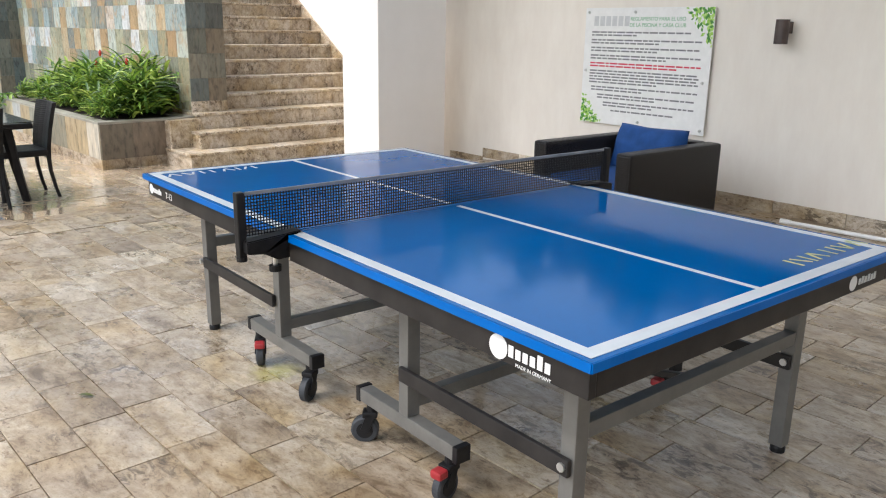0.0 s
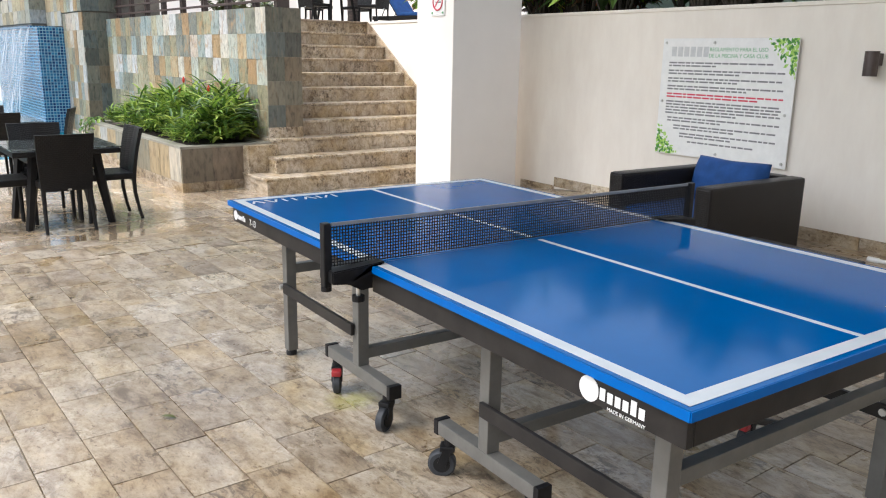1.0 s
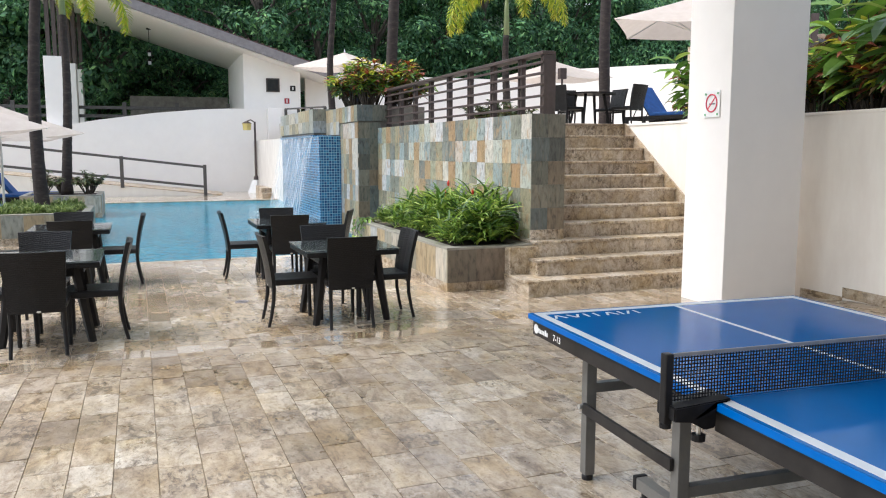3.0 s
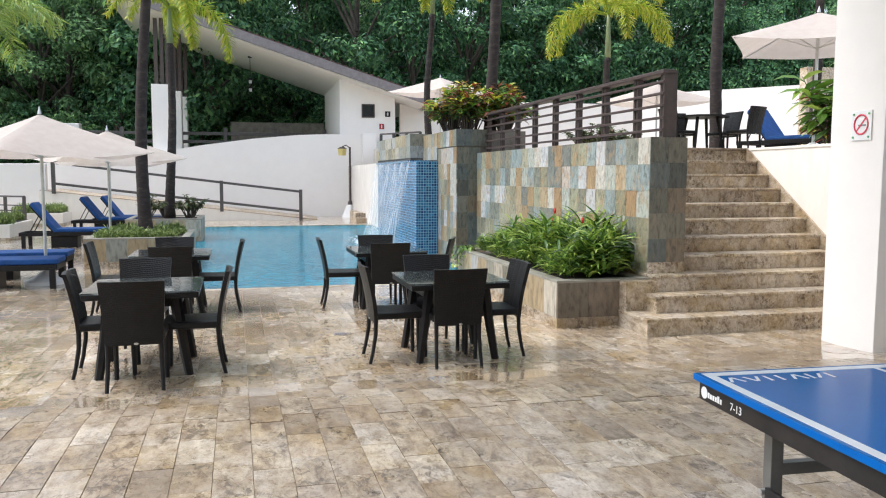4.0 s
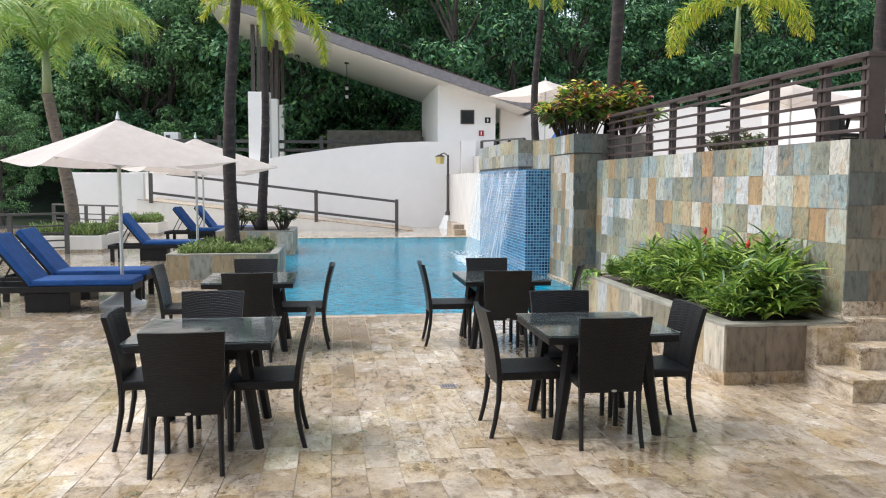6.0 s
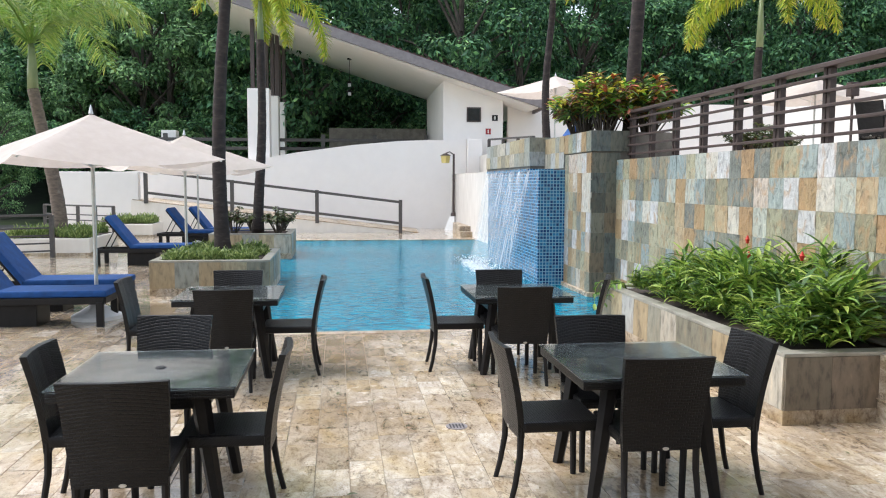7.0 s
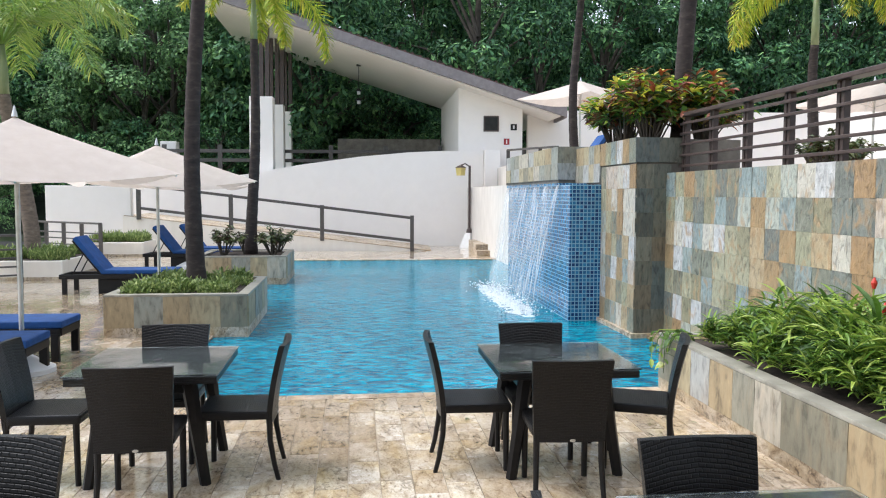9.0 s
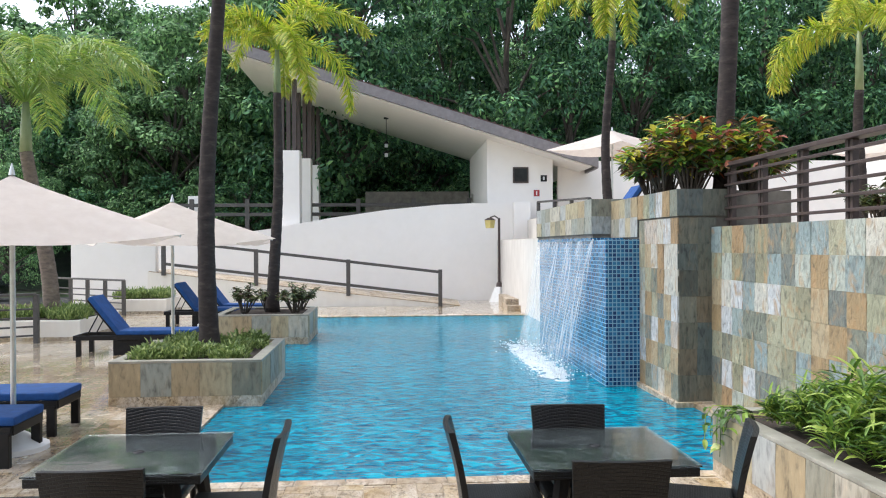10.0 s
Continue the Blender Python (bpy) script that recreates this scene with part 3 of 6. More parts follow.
def beam(a, b, w, h, bevel=0.004, bm=None):
    """A bar of section w by h from a to b."""
    a, b = Vector(a), Vector(b)
    d = b - a
    m = Matrix.Translation(a) @ d.to_track_quat("Y", "Z").to_matrix().to_4x4()
    return box(-w / 2, w / 2, 0, d.length, -h / 2, h / 2, bevel, bm, m)


def blade(bm, base, way, length, width, droop, twist=0.0, segs=4, fold=0.25, rng=random):
    """A pointed leaf, folded along its middle, that bends down under its weight."""
    way = Vector(way).normalized()
    side = way.cross(Vector((0, 0, 1)))
    side = side.normalized() if side.length > 1e-3 else Vector((1, 0, 0))
    side = Matrix.Rotation(twist, 3, way) @ side
    p = Vector(base)
    rows = []
    for i in range(segs + 1):
        f = i / segs
        w = width * (math.sin(math.pi * min(0.12 + 0.88 * f, 1.0)) ** 0.8 if i < segs else 0.0)
        nrm = side.cross(way)
        rows.append((p.copy(), side * w * 0.5, nrm * fold * w * 0.5))
        p = p + way * (length / segs)
        way = (way + Vector((0, 0, -droop / segs))).normalized()
        side = (side - way * side.dot(way)).normalized()
    prev = None
    for i, (c, s, u) in enumerate(rows):
        if i == segs:
            cur = (bm.verts.new(c),)
            bm.faces.new((prev[0], prev[1], cur[0])); bm.faces.new((prev[1], prev[2], cur[0]))
        else:
            cur = (bm.verts.new(c - s + u), bm.verts.new(c), bm.verts.new(c + s + u))
            if prev:
                bm.faces.new((prev[0], prev[1], cur[1], cur[0])); bm.faces.new((prev[1], prev[2], cur[2], cur[1]))
        prev = cur
    return bm


def lettering(text, size, mat, parent, m, label=""):
    """Raised letters in the built-in font."""
    cu = bpy.data.curves.new("lettering", "FONT")
    cu.body, cu.size, cu.extrude, cu.align_x = text, size, 0.0006, "CENTER"
    tmp = bpy.data.objects.new("lettering", cu)
    scene.collection.objects.link(tmp)
    me = bpy.data.meshes.new_from_object(tmp.evaluated_get(bpy.context.evaluated_depsgraph_get()))
    bpy.data.objects.remove(tmp)
    me.materials.clear()
    me.materials.append(mat)
    return part("lettering", me, mat, parent, label, m)


# ---- the setting ----
def flat_grid(pts_z, us, vs, mat, name, label, kind="structure"):
    bm = bmesh.new()
    rows = [[bm.verts.new((u, v, pts_z(u, v))) for u in us] for v in vs]
    for a, b in zip(rows, rows[1:]):
        for i in range(len(us) - 1):
            bm.faces.new((a[i], a[i + 1], b[i + 1], b[i]))
    ob = part(name, bm, mat)
    return tagged(ob, label, name.split("_")[0], kind=kind)


tagged(part("ground", box(-300, 300, -200, 400, -2.0, -0.34), ground_mat), "dark grassy ground round the pool club", "ground", kind="structure")


def hill_height(x, y):
    return -0.4 + 17 * max(0.0, min(1.0, (y - 46) / 34)) ** 0.8 + 0.8 * math.sin(x * 0.21) * math.cos(y * 0.17)


hill = flat_grid(hill_height, [-95 + 6 * i for i in range(34)], [44 + 4 * i for i in range(14)], hill_mat, "hillside_backdrop", "wooded hillside behind the pool club, coloured near-black as shade between the trees")


def floor_height(v):
    f = max(0.0, min(1.0, (v - 6.0) / 1.4))
    return FLOOR * f * f * (3 - 2 * f)


def slab(name, u0, u1, v0, v1, z, thick=0.22, label="mortar bed under the stone paving", mat=grout):
    return tagged(part(name, box(u0, u1, v0, v1, z - thick, z), mat, m=DECK), label, "floor", kind="structure")


# paving bed: covered floor, its gentle fall, the open deck and the pool's other sides
bed = bmesh.new()
vs_bed = [-9.0] + [6.0 + 0.1 * i for i in range(15)] + [12.7]
for a, b in zip(vs_bed, vs_bed[1:]):
    q = [bed.verts.new((u, v, floor_height(v) - 0.0035)) for u, v in ((-11, a), (6.6, a), (6.6, b), (-11, b))]
    bed.faces.new(q)
floor = tagged(part("floor", bed, grout, m=DECK), "travertine paving with narrow dark joints, dry under cover and wet outside", "floor", kind="structure")
side_floor = slab("floor_poolside", -13, -2.15, 12.7, 27.5, FLOOR - 0.006, label="wet travertine deck beside the pool")
far_floor = slab("floor_far", -13, 7, 27.35, 33.2, FLOOR - 0.006, label="wet travertine deck across the pool")

TILE_U, TILE_V, GAP = 0.2, 0.4, 0.003


def paving(u0, u1, v0, v1, height, skip=None, seed=3):
    """Stone pieces in rows along v with chance starts, as rectangles."""
    rng = random.Random(seed)
    out = []
    u = u0
    while u < u1 - 0.01:
        v = v0 - rng.random() * TILE_V
        while v < v1:
            a, b = max(v, v0), min(v + TILE_V, v1)
            if b - a > 0.05:
                out.append((u, min(u + TILE_U, u1), a, b, rng.uniform(-0.0012, 0.0012)))
            v += TILE_V
        u += TILE_U
    return out


def field(name, rects, height, mat, parent):
    verts, faces = [], []
    for u0, u1, v0, v1, dz in rects:
        k = len(verts)
        g, c = GAP / 2, 0.0012
        for du, dz2 in ((g, -0.004), (g + c, 0.0)):
            for u, v in ((u0 + du, v0 + du), (u1 - du, v0 + du), (u1 - du, v1 - du), (u0 + du, v1 - du)):
                verts.append((u, v, height(v) + dz2 + (dz if dz2 == 0 else 0) + (0.004 if dz2 == 0 else 0)))
        faces.append((k + 4, k + 5, k + 6, k + 7))
        for i in range(4):
            j = (i + 1) % 4
            faces.append((k + i, k + j, k + 4 + j, k + 4 + i))
    me = bpy.data.meshes.new(name)
    me.from_pydata(verts, [], faces)
    me.materials.append(mat)
    ob = new(name, me)
    ob.parent = parent
    return tagged(ob, kind="stuff")


# ceiling over the covered floor, carried by the column, and added unseen walls that close it
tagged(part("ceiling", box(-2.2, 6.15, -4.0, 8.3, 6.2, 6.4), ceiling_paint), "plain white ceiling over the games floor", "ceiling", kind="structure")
# out of view; added to keep light from behind off the column and wall
tagged(part("wall_back_blocker", box(-2.2, 6.3, -4.25, -4.0, -0.3, 6.4), stucco_warm), "unseen plain cream wall added behind the games floor to block light", "wall", kind="structure")

# out of view; added to block the sky from faces turned this way
tagged(part("wall_above_blocker", box(-2.2, 6.15, -4.0, 8.25, 6.4, 9.0), stucco_warm), "unseen plain block added above the covered games floor to block sky light", "building", kind="structure")

# retaining wall with a stone skirting
wall_right = thing("wall_right", pose(6.3, 0, 0), "cream painted retaining wall with rain streaks and stone skirting", "wall", kind="structure")
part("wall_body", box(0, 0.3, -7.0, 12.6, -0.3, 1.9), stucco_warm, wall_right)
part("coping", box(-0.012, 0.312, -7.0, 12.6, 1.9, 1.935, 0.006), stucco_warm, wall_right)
for i in range(24):
    y = -6.9 + i * 0.6
    zz = FLOOR if y > 6.6 else 0.0
    part("skirting", box(-0.014, -0.001, y, y + 0.596, zz, zz + 0.11, 0.003), trav_step, wall_right)

column = thing("column", pose(5.02, 7.18, 0), "square white painted column with shaded faces", "column", kind="structure")
part("shaft", box(0, 0.92, 0, 0.71, -0.12, 6.2, 0.008), stucco, column)

# ---- stairs ----
stairs = thing("staircase", DECK.copy(), "broad travertine staircase with worn nosings and dark stains", "staircase", kind="structure")
RISE, RUN, V1 = 0.185, 0.28, 8.16
for k in range(11):
    u0 = 3.16 if k == 0 else 3.42 if k == 1 else 3.53 if k == 2 else 3.98
    z = FLOOR + RISE * k
    v = V1 + RUN * k
    back = v + RUN + 0.05 if k < 10 else v + 1.2
    if k < 3:
        back = 8.95 + 0.1
    st = part("step", box(u0, 6.55, v + 0.012, back, z - (0.0 if k else 0.05), z + RISE - 0.035), trav_step, stairs)
    part("tread", box(u0 - 0.014, 6.55, v - 0.006, max(back, v + RUN + 0.02), z + RISE - 0.033, z + RISE, 0.008), trav_step, st)
    u = u0 + 0.45 + 0.13 * (k % 3)
    while u < 6.4:
        part("joint", box(u, u + 0.004, v + 0.0095, v + 0.0125, z + 0.004, z + RISE - 0.037), grout, st)
        u += 0.6
    if k >= 3:
        part("fill", box(u0, 6.55, v + 0.1, back, FLOOR, z), trav_step, st)

# sloping stone skirting on the wall beside the stairs
slope = bmesh.new()
y1 = V1 + 0.37
zs = [(y1 + 0.05, FLOOR + 0.28), (y1 + RUN * 10, TERRACE + 0.004), (y1 + RUN * 10 + 0.2, TERRACE), (y1 + RUN * 10, TERRACE - 0.25), (y1, FLOOR)]
ring = [[slope.verts.new((x, y, z)) for y, z in zs] for x in (-0.03, -0.002)]
slope.faces.new(ring[0]); slope.faces.new(ring[1][::-1])
for i in range(5):
    slope.faces.new((ring[0][i], ring[0][(i + 1) % 5], ring[1][(i + 1) % 5], ring[1][i]))
part("sloped_skirting", slope, trav_step, wall_right)

# ---- upper terrace ----
tagged(part("terrace_floor", box(3.72, 30, 11.0, 34.5, TERRACE - 0.3, TERRACE), trav_step, m=DECK), "pale stone floor of the upper terrace", "terrace", kind="structure")
tagged(part("terrace_bed", box(6.6, 22, -7, 12.3, TERRACE - 0.3, TERRACE - 0.06), soil), "planting bed behind the retaining wall", "planting bed", kind="structure")

# ---- slate faced wall, pillar and planters ----
def slate_mesh(w, h, seed):
    """One riven slate tile in the XZ plane, face towards -Y."""
    rng = random.Random(seed)
    bm = bmesh.new()
    n = 3
    front = [[bm.verts.new((-w / 2 + 0.0035 + (w - 0.007) * i / n, -0.012 - rng.uniform(0, 0.004), -h / 2 + 0.0035 + (h - 0.007) * j / n)) for i in range(n + 1)] for j in range(n + 1)]
    for j in range(n):
        for i in range(n):
            bm.faces.new((front[j][i], front[j][i + 1], front[j + 1][i + 1], front[j + 1][i]))
    edge = [front[0][i] for i in range(n)] + [front[j][n] for j in range(n)] + [front[n][i] for i in range(n, 0, -1)] + [front[j][0] for j in range(n, 0, -1)]
    rim = [bm.verts.new((v.co.x * 1.006, 0.0, v.co.z * 1.006)) for v in edge]
    for i in range(len(edge)):
        j = (i + 1) % len(edge)
        bm.faces.new((edge[i], rim[i], rim[j], edge[j]))
    return bm


SLATE_SHAPES = {}


def slate_face(parent, mat, start, along, length, z0, z1, w=0.272, h=0.3, seed=1):
    """Tiles in stacked columns over an upright face; start and along lie in the parent's plan, the outside is to the right of along."""
    rng = random.Random(seed)
    if mat.name not in SLATE_SHAPES:
        SLATE_SHAPES[mat.name] = [mesh_of(slate_mesh(1, 1, 40 + i), "tile", mat) for i in range(4)]
    cols, rows = max(1, round(length / w)), max(1, round((z1 - z0) / h))
    ang = math.atan2(along[1], along[0])
    a = Vector((along[0], along[1], 0)).normalized()
    for j in range(rows):
        cuts = [0.0]
        for i in range(cols - 1):
            cuts.append((i + 1 + rng.uniform(-0.05, 0.05)) / cols * length)
        cuts.append(length)
        for i in range(cols):
            mid = (cuts[i] + cuts[i + 1]) / 2
            p = Vector((start[0], start[1], 0)) + a * mid
            m = Matrix.LocRotScale((p.x, p.y, z0 + (j + 0.5) * (z1 - z0) / rows), Euler((0, 0, ang)), (cuts[i + 1] - cuts[i], rng.uniform(0.8, 1.3), (z1 - z0) / rows))
            part("tile", rng.choice(SLATE_SHAPES[mat.name]), mat, parent, m=m)


WT = 1.96
slate_wall = thing("wall_slate", DECK.copy(), "retaining wall faced with multicoloured riven slate tiles", "wall", kind="structure")
part("core", box(3.55, 3.97, 8.88, 15.32, -0.3, WT - 0.004), dark_stone, slate_wall)
part("core", box(3.56, 4.4, 11.0, 34.0, -0.3, TERRACE - 0.01), stucco_shaded, slate_wall)
slate_face(slate_wall, slate, (3.55, 15.32), (0, -1), 6.44, WT - 7 * 0.297, WT, seed=5)
slate_face(slate_wall, slate_dark_shaded, (3.535, 8.88), (1, 0), 0.45, WT - 5 * 0.28, WT, w=0.22, h=0.28, seed=7)
part("base_stone", box(3.53, 3.985, 8.862, 8.88, 0.43, 0.58), trav_step, slate_wall)

pillar = thing("wall_pillar", DECK.copy(), "slate faced pillar that ends the wall and holds a planting trough", "pillar", kind="structure")
part("core", box(3.15, 4.5, 15.335, 18.4, -0.3, 2.38), dark_stone, pillar)
# front face: its shade is put into the darker tile colours
slate_face(pillar, slate_dark_shaded, (3.135, 15.335), (1, 0), 0.46, -0.06, 2.07, w=0.23, seed=9)
slate_face(pillar, slate_dark_shaded, (3.125, 15.32), (1, 0), 0.6, 2.09, 2.40, w=0.3, h=0.31, seed=10)
slate_face(pillar, slate, (3.15, 16.7), (0, -1), 1.38, -0.06, 2.07, w=0.23, seed=11)
slate_face(pillar, slate, (3.14, 16.75), (0, -1), 1.44, 2.09, 2.40, w=0.24, h=0.31, seed=12)
slate_face(pillar, slate_pale, (3.14, 18.4), (0, -1), 1.64, 1.86, 2.40, w=0.27, h=0.27, seed=13)
part("ledge", box(3.09, 3.56, 15.27, 15.33, -0.3, -0.06, 0.006), trav_step, pillar)
part("ledge", box(3.09, 3.145, 15.33, 16.7, -0.3, -0.06, 0.006), trav_step, pillar)
part("soil", box(3.2, 4.4, 15.4, 18.3, 2.30, 2.39), soil, pillar)

basin = thing("wall_basin", DECK.copy(), "slate faced upper basin above the waterfall", "basin", kind="structure")
part("core", box(2.85, 4.4, 18.0, 22.2, 1.86, 2.42), dark_stone, basin)
slate_face(basin, slate_pale, (2.83, 17.99), (1, 0), 1.5, 1.92, 2.44, w=0.3, h=0.26, seed=14)
slate_face(basin, slate_pale, (2.84, 22.2), (0, -1), 4.2, 1.92, 2.44, w=0.42, h=0.26, seed=15)

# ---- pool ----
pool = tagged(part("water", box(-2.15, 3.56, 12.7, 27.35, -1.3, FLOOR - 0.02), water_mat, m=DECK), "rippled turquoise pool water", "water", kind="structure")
coping = thing("pool_coping", DECK.copy(), "pale travertine coping along the pool's edge", "coping", kind="structure")
for i in range(14):
    part("stone", box(-2.15 + 0.4 * i, -2.15 + 0.4 * i + 0.396, 12.57, 12.73, FLOOR - 0.05, FLOOR + 0.006, 0.006), trav_step, coping)
for i in range(36):
    part("stone", box(-2.43, -2.12, 12.73 + 0.4 * i, 12.73 + 0.4 * i + 0.396, FLOOR - 0.05, FLOOR + 0.007, 0.006), trav_step, coping)
for i in range(14):
    part("stone", box(-2.15 + 0.4 * i, -2.15 + 0.4 * i + 0.396, 27.3, 27.6, FLOOR - 0.05, FLOOR + 0.006, 0.006), trav_step, coping)
for i in range(7):
    part("stone", box(3.3, 3.54, 12.74 + 0.36 * i, 12.74 + 0.36 * i + 0.356, FLOOR - 0.05, FLOOR + 0.03, 0.006), trav_step, coping)

waterfall = thing("waterfall", DECK.copy(), "blue mosaic waterfall block with water running over its side", "waterfall")
FALL_TOP = 1.83
part("block", box(2.68, 3.15, 16.7, 21.2, -1.2, FALL_TOP, 0.01), mosaic_mat, waterfall, "small blue glass mosaic")
part("lip", box(2.64, 3.1, 17.3, 21.2, FALL_TOP - 0.02, FALL_TOP + 0.025, 0.008), mosaic_mat, waterfall)


def sheet(seed, throw, wide):
    rng = random.Random(seed)
    bm = bmesh.new()
    n, k = 46, 14
    rows = []
    for j in range(n + 1):
        v = 17.2 + 4.0 * j / n
        reach = throw * (0.85 + 0.3 * noise.noise(Vector((v * 1.7, seed * 3.1, 0))))
        row = []
        for i in range(k + 1):
            f = i / k
            u = 2.66 - reach * f ** 0.55 * (0.25 + 0.75 * f) - 0.012 * noise.noise(Vector((v * 9, f * 3, seed)))
            row.append(bm.verts.new((u, v + wide * 0.06 * noise.noise(Vector((v * 3, f * 2, seed + 9))), FALL_TOP + 0.01 - (FALL_TOP + 0.12) * f ** 1.35)))
        rows.append(row)
    for a, b in zip(rows, rows[1:]):
        for i in range(k):
            bm.faces.new((a[i], a[i + 1], b[i + 1], b[i]))
    return bm


part("falling_sheet", sheet(1, 0.34, 1.0), fall_mat, waterfall, smooth=True)
part("falling_sheet", sheet(2, 0.52, 1.6), fall_mat, waterfall, smooth=True)
drops = bmesh.new()
rng = random.Random(8)
for i in range(900):
    c = Vector((2.18 + rng.gauss(0, 0.17), 17.2 + 4.0 * rng.random(), FLOOR - 0.015 + abs(rng.gauss(0, 0.07))))
    r = rng.uniform(0.004, 0.013) if i % 6 else rng.uniform(0.01, 0.02)
    bmesh.ops.create_icosphere(drops, subdivisions=1, radius=r, matrix=Matrix.Translation(c) @ Matrix.Diagonal((1, 1.3, 0.7, 1)))
froth = bmesh.new()
grid = []
for j in range(61):
    v = 17.05 + 4.3 * j / 60
    row = []
    for i in range(15):
        f = i / 14
        edge = 0.16 * noise.noise(Vector((v * 2.3, 5.0, 0))) + 0.05 * noise.noise(Vector((v * 9, 2.0, 0)))
        u = 2.2 + (f - 0.5) * (0.62 + edge) + 0.5 * edge
        swell = max(0.0, math.sin(math.pi * f)) * math.sin(math.pi * j / 60) ** 0.4
        row.append(froth.verts.new((u, v, FLOOR - 0.035 + swell * (0.035 + 0.05 * noise.noise(Vector((u * 7, v * 7, 1.0))) + 0.03 * noise.noise(Vector((u * 19, v * 19, 4.0)))))))
    grid.append(row)
for a, b in zip(grid, grid[1:]):
    for i in range(14):
        froth.faces.new((a[i], a[i + 1], b[i + 1], b[i]))
part("froth", froth, foam_mat, waterfall, "white churned water", smooth=True)
tagged(part("splash", drops, foam_mat, waterfall, "white splashing foam", smooth=True), kind="stuff")

# ---- travertine and slate planters ----
def planter(u0, u1, v0, v1, top, mat, label, seed, base=0.11, right=True, left=True, front=None):
    ob = thing("planter", DECK.copy(), label, "planter", "stone planters")
    part("core", box(u0 + 0.01, u1 - 0.01, v0 + 0.01, v1 - 0.01, FLOOR - 0.2, top - 0.09), dark_stone, ob)
    part("base", box(u0 - 0.012, u1 + 0.012, v0 - 0.012, v1 + 0.012, FLOOR - 0.15, FLOOR + base, 0.006), trav_step, ob)
    z0, z1 = FLOOR + base, top - 0.02
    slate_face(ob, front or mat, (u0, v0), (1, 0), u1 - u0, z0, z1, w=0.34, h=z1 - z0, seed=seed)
    if left:
        slate_face(ob, mat, (u0, v1), (0, -1), v1 - v0, z0, z1, w=0.34, h=z1 - z0, seed=seed + 1)
    if right:
        slate_face(ob, mat, (u1, v0), (0, 1), v1 - v0, z0, z1, w=0.34, h=z1 - z0, seed=seed + 2)
    t = 0.12
    for a, b, c, d in ((u0 - 0.015, u1 + 0.015, v0 - 0.015, v0 + t), (u0 - 0.015, u1 + 0.015, v1 - t, v1 + 0.015), (u0 - 0.015, u0 + t, v0 + t, v1 - t), (u1 - t, u1 + 0.015, v0 + t, v1 - t)):
        part("rim", box(a, b, c, d, top - 0.02, top + 0.008, 0.006), slate_shelf, ob)
    part("soil", box(u0 + t, u1 - t, v0 + t, v1 - t, top - 0.1, top - 0.035), soil, ob)
    return ob


# browner, darker slate: the planter front's shade is part of this colour
slate_front_shaded = material("slate_tile_brown_shaded", GRAIN, 5, 0.5, 0.45, vary="object", palette=[(0.17, 0.145, 0.11), (0.22, 0.19, 0.15), (0.15, 0.14, 0.115), (0.2, 0.16, 0.12)], stretch=(1.3, 1, 0.5), bump_dist=0.012)
slate_shelf = material("slate_coping", [(0.3, (0.22, 0.21, 0.17)), (0.7, (0.40, 0.38, 0.32))], 4, 0.4, 0.25, blotch=0.2)
planter(2.45, 3.535, 8.82, 12.7, 0.41, slate_pale, "long slate planter with lush strappy plants below the wall", 21, right=False, front=slate_front_shaded)
planter(-3.43, -1.70, 15.85, 18.0, 0.42, slate_pale, "slate planter at the pool's edge with low pale shrubs", 24)
planter(-3.5, -1.72, 21.75, 23.8, 0.44, slate_pale, "slate planter at the pool's edge with dark shrubs and a palm", 27)
# stone block between the long planter and the stairs
part("side_block", box(3.165, 3.53, 8.66, 8.83, FLOOR, 0.40, 0.004), trav_step, stairs)


# ---- railings ----
def rail_on_wall():
    ob = thing("railing", DECK.copy(), "dark brown metal railing with five bars on the slate wall", "railing")
    posts = [8.97, 9.58, 10.43, 11.24, 12.07, 12.9, 13.7, 14.5, 15.25]
    zb = WT + 0.0
    for i, v in enumerate(posts):
        p = part("post", box(3.72, 3.78, v - 0.055, v - 0.01, zb, zb + 0.69, 0.004), bronze, ob)
        part("post_half", box(3.72, 3.78, v + 0.012, v + 0.057, zb, zb + 0.69, 0.004), bronze, p)
        part("foot_plate", box(3.69, 3.81, v - 0.08, v + 0.08, zb, zb + 0.008, 0.002), bronze, p)
    part("end_post", box(3.7, 3.86, 8.9, 8.94, zb, zb + 0.73, 0.005), bronze, ob)
    for z in (0.07, 0.2, 0.335, 0.465, 0.59):
        part("bar", box(3.685, 3.712, 8.9, 15.31, zb + z, zb + z + 0.03, 0.005), bronze, ob)
    part("handrail", box(3.67, 3.83, 8.88, 15.31, zb + 0.69, zb + 0.735, 0.008), bronze, ob)


rail_on_wall()


def short_rail(a, b, n, base=FLOOR, tall=0.95):
    ob = thing("railing", DECK.copy(), "low dark metal railing with bars at the garden edge", "railing")
    a, b = Vector((*a, base)), Vector((*b, base))
    for i in range(n + 1):
        p = a.lerp(b, i / n)
        part("post", box(p.x - 0.045, p.x + 0.045, p.y - 0.045, p.y + 0.045, base, base + tall, 0.004), grey_paint, ob)
    for z in (0.16, 0.33, 0.5, 0.67):
        part("bar", beam(a + Vector((0, 0, z)), b + Vector((0, 0, z)), 0.03, 0.035), grey_paint, ob)
    part("handrail", beam(a + Vector((0, 0, tall)), b + Vector((0, 0, tall)), 0.1, 0.05), grey_paint, ob)


short_rail((-6.95, 22.2), (-11.0, 19.8), 4)
short_rail((-7.3, 28.4), (-10.0, 30.6), 4)
short_rail((3.95, 27.8), (4.9, 26.0), 3, TERRACE, 1.0)

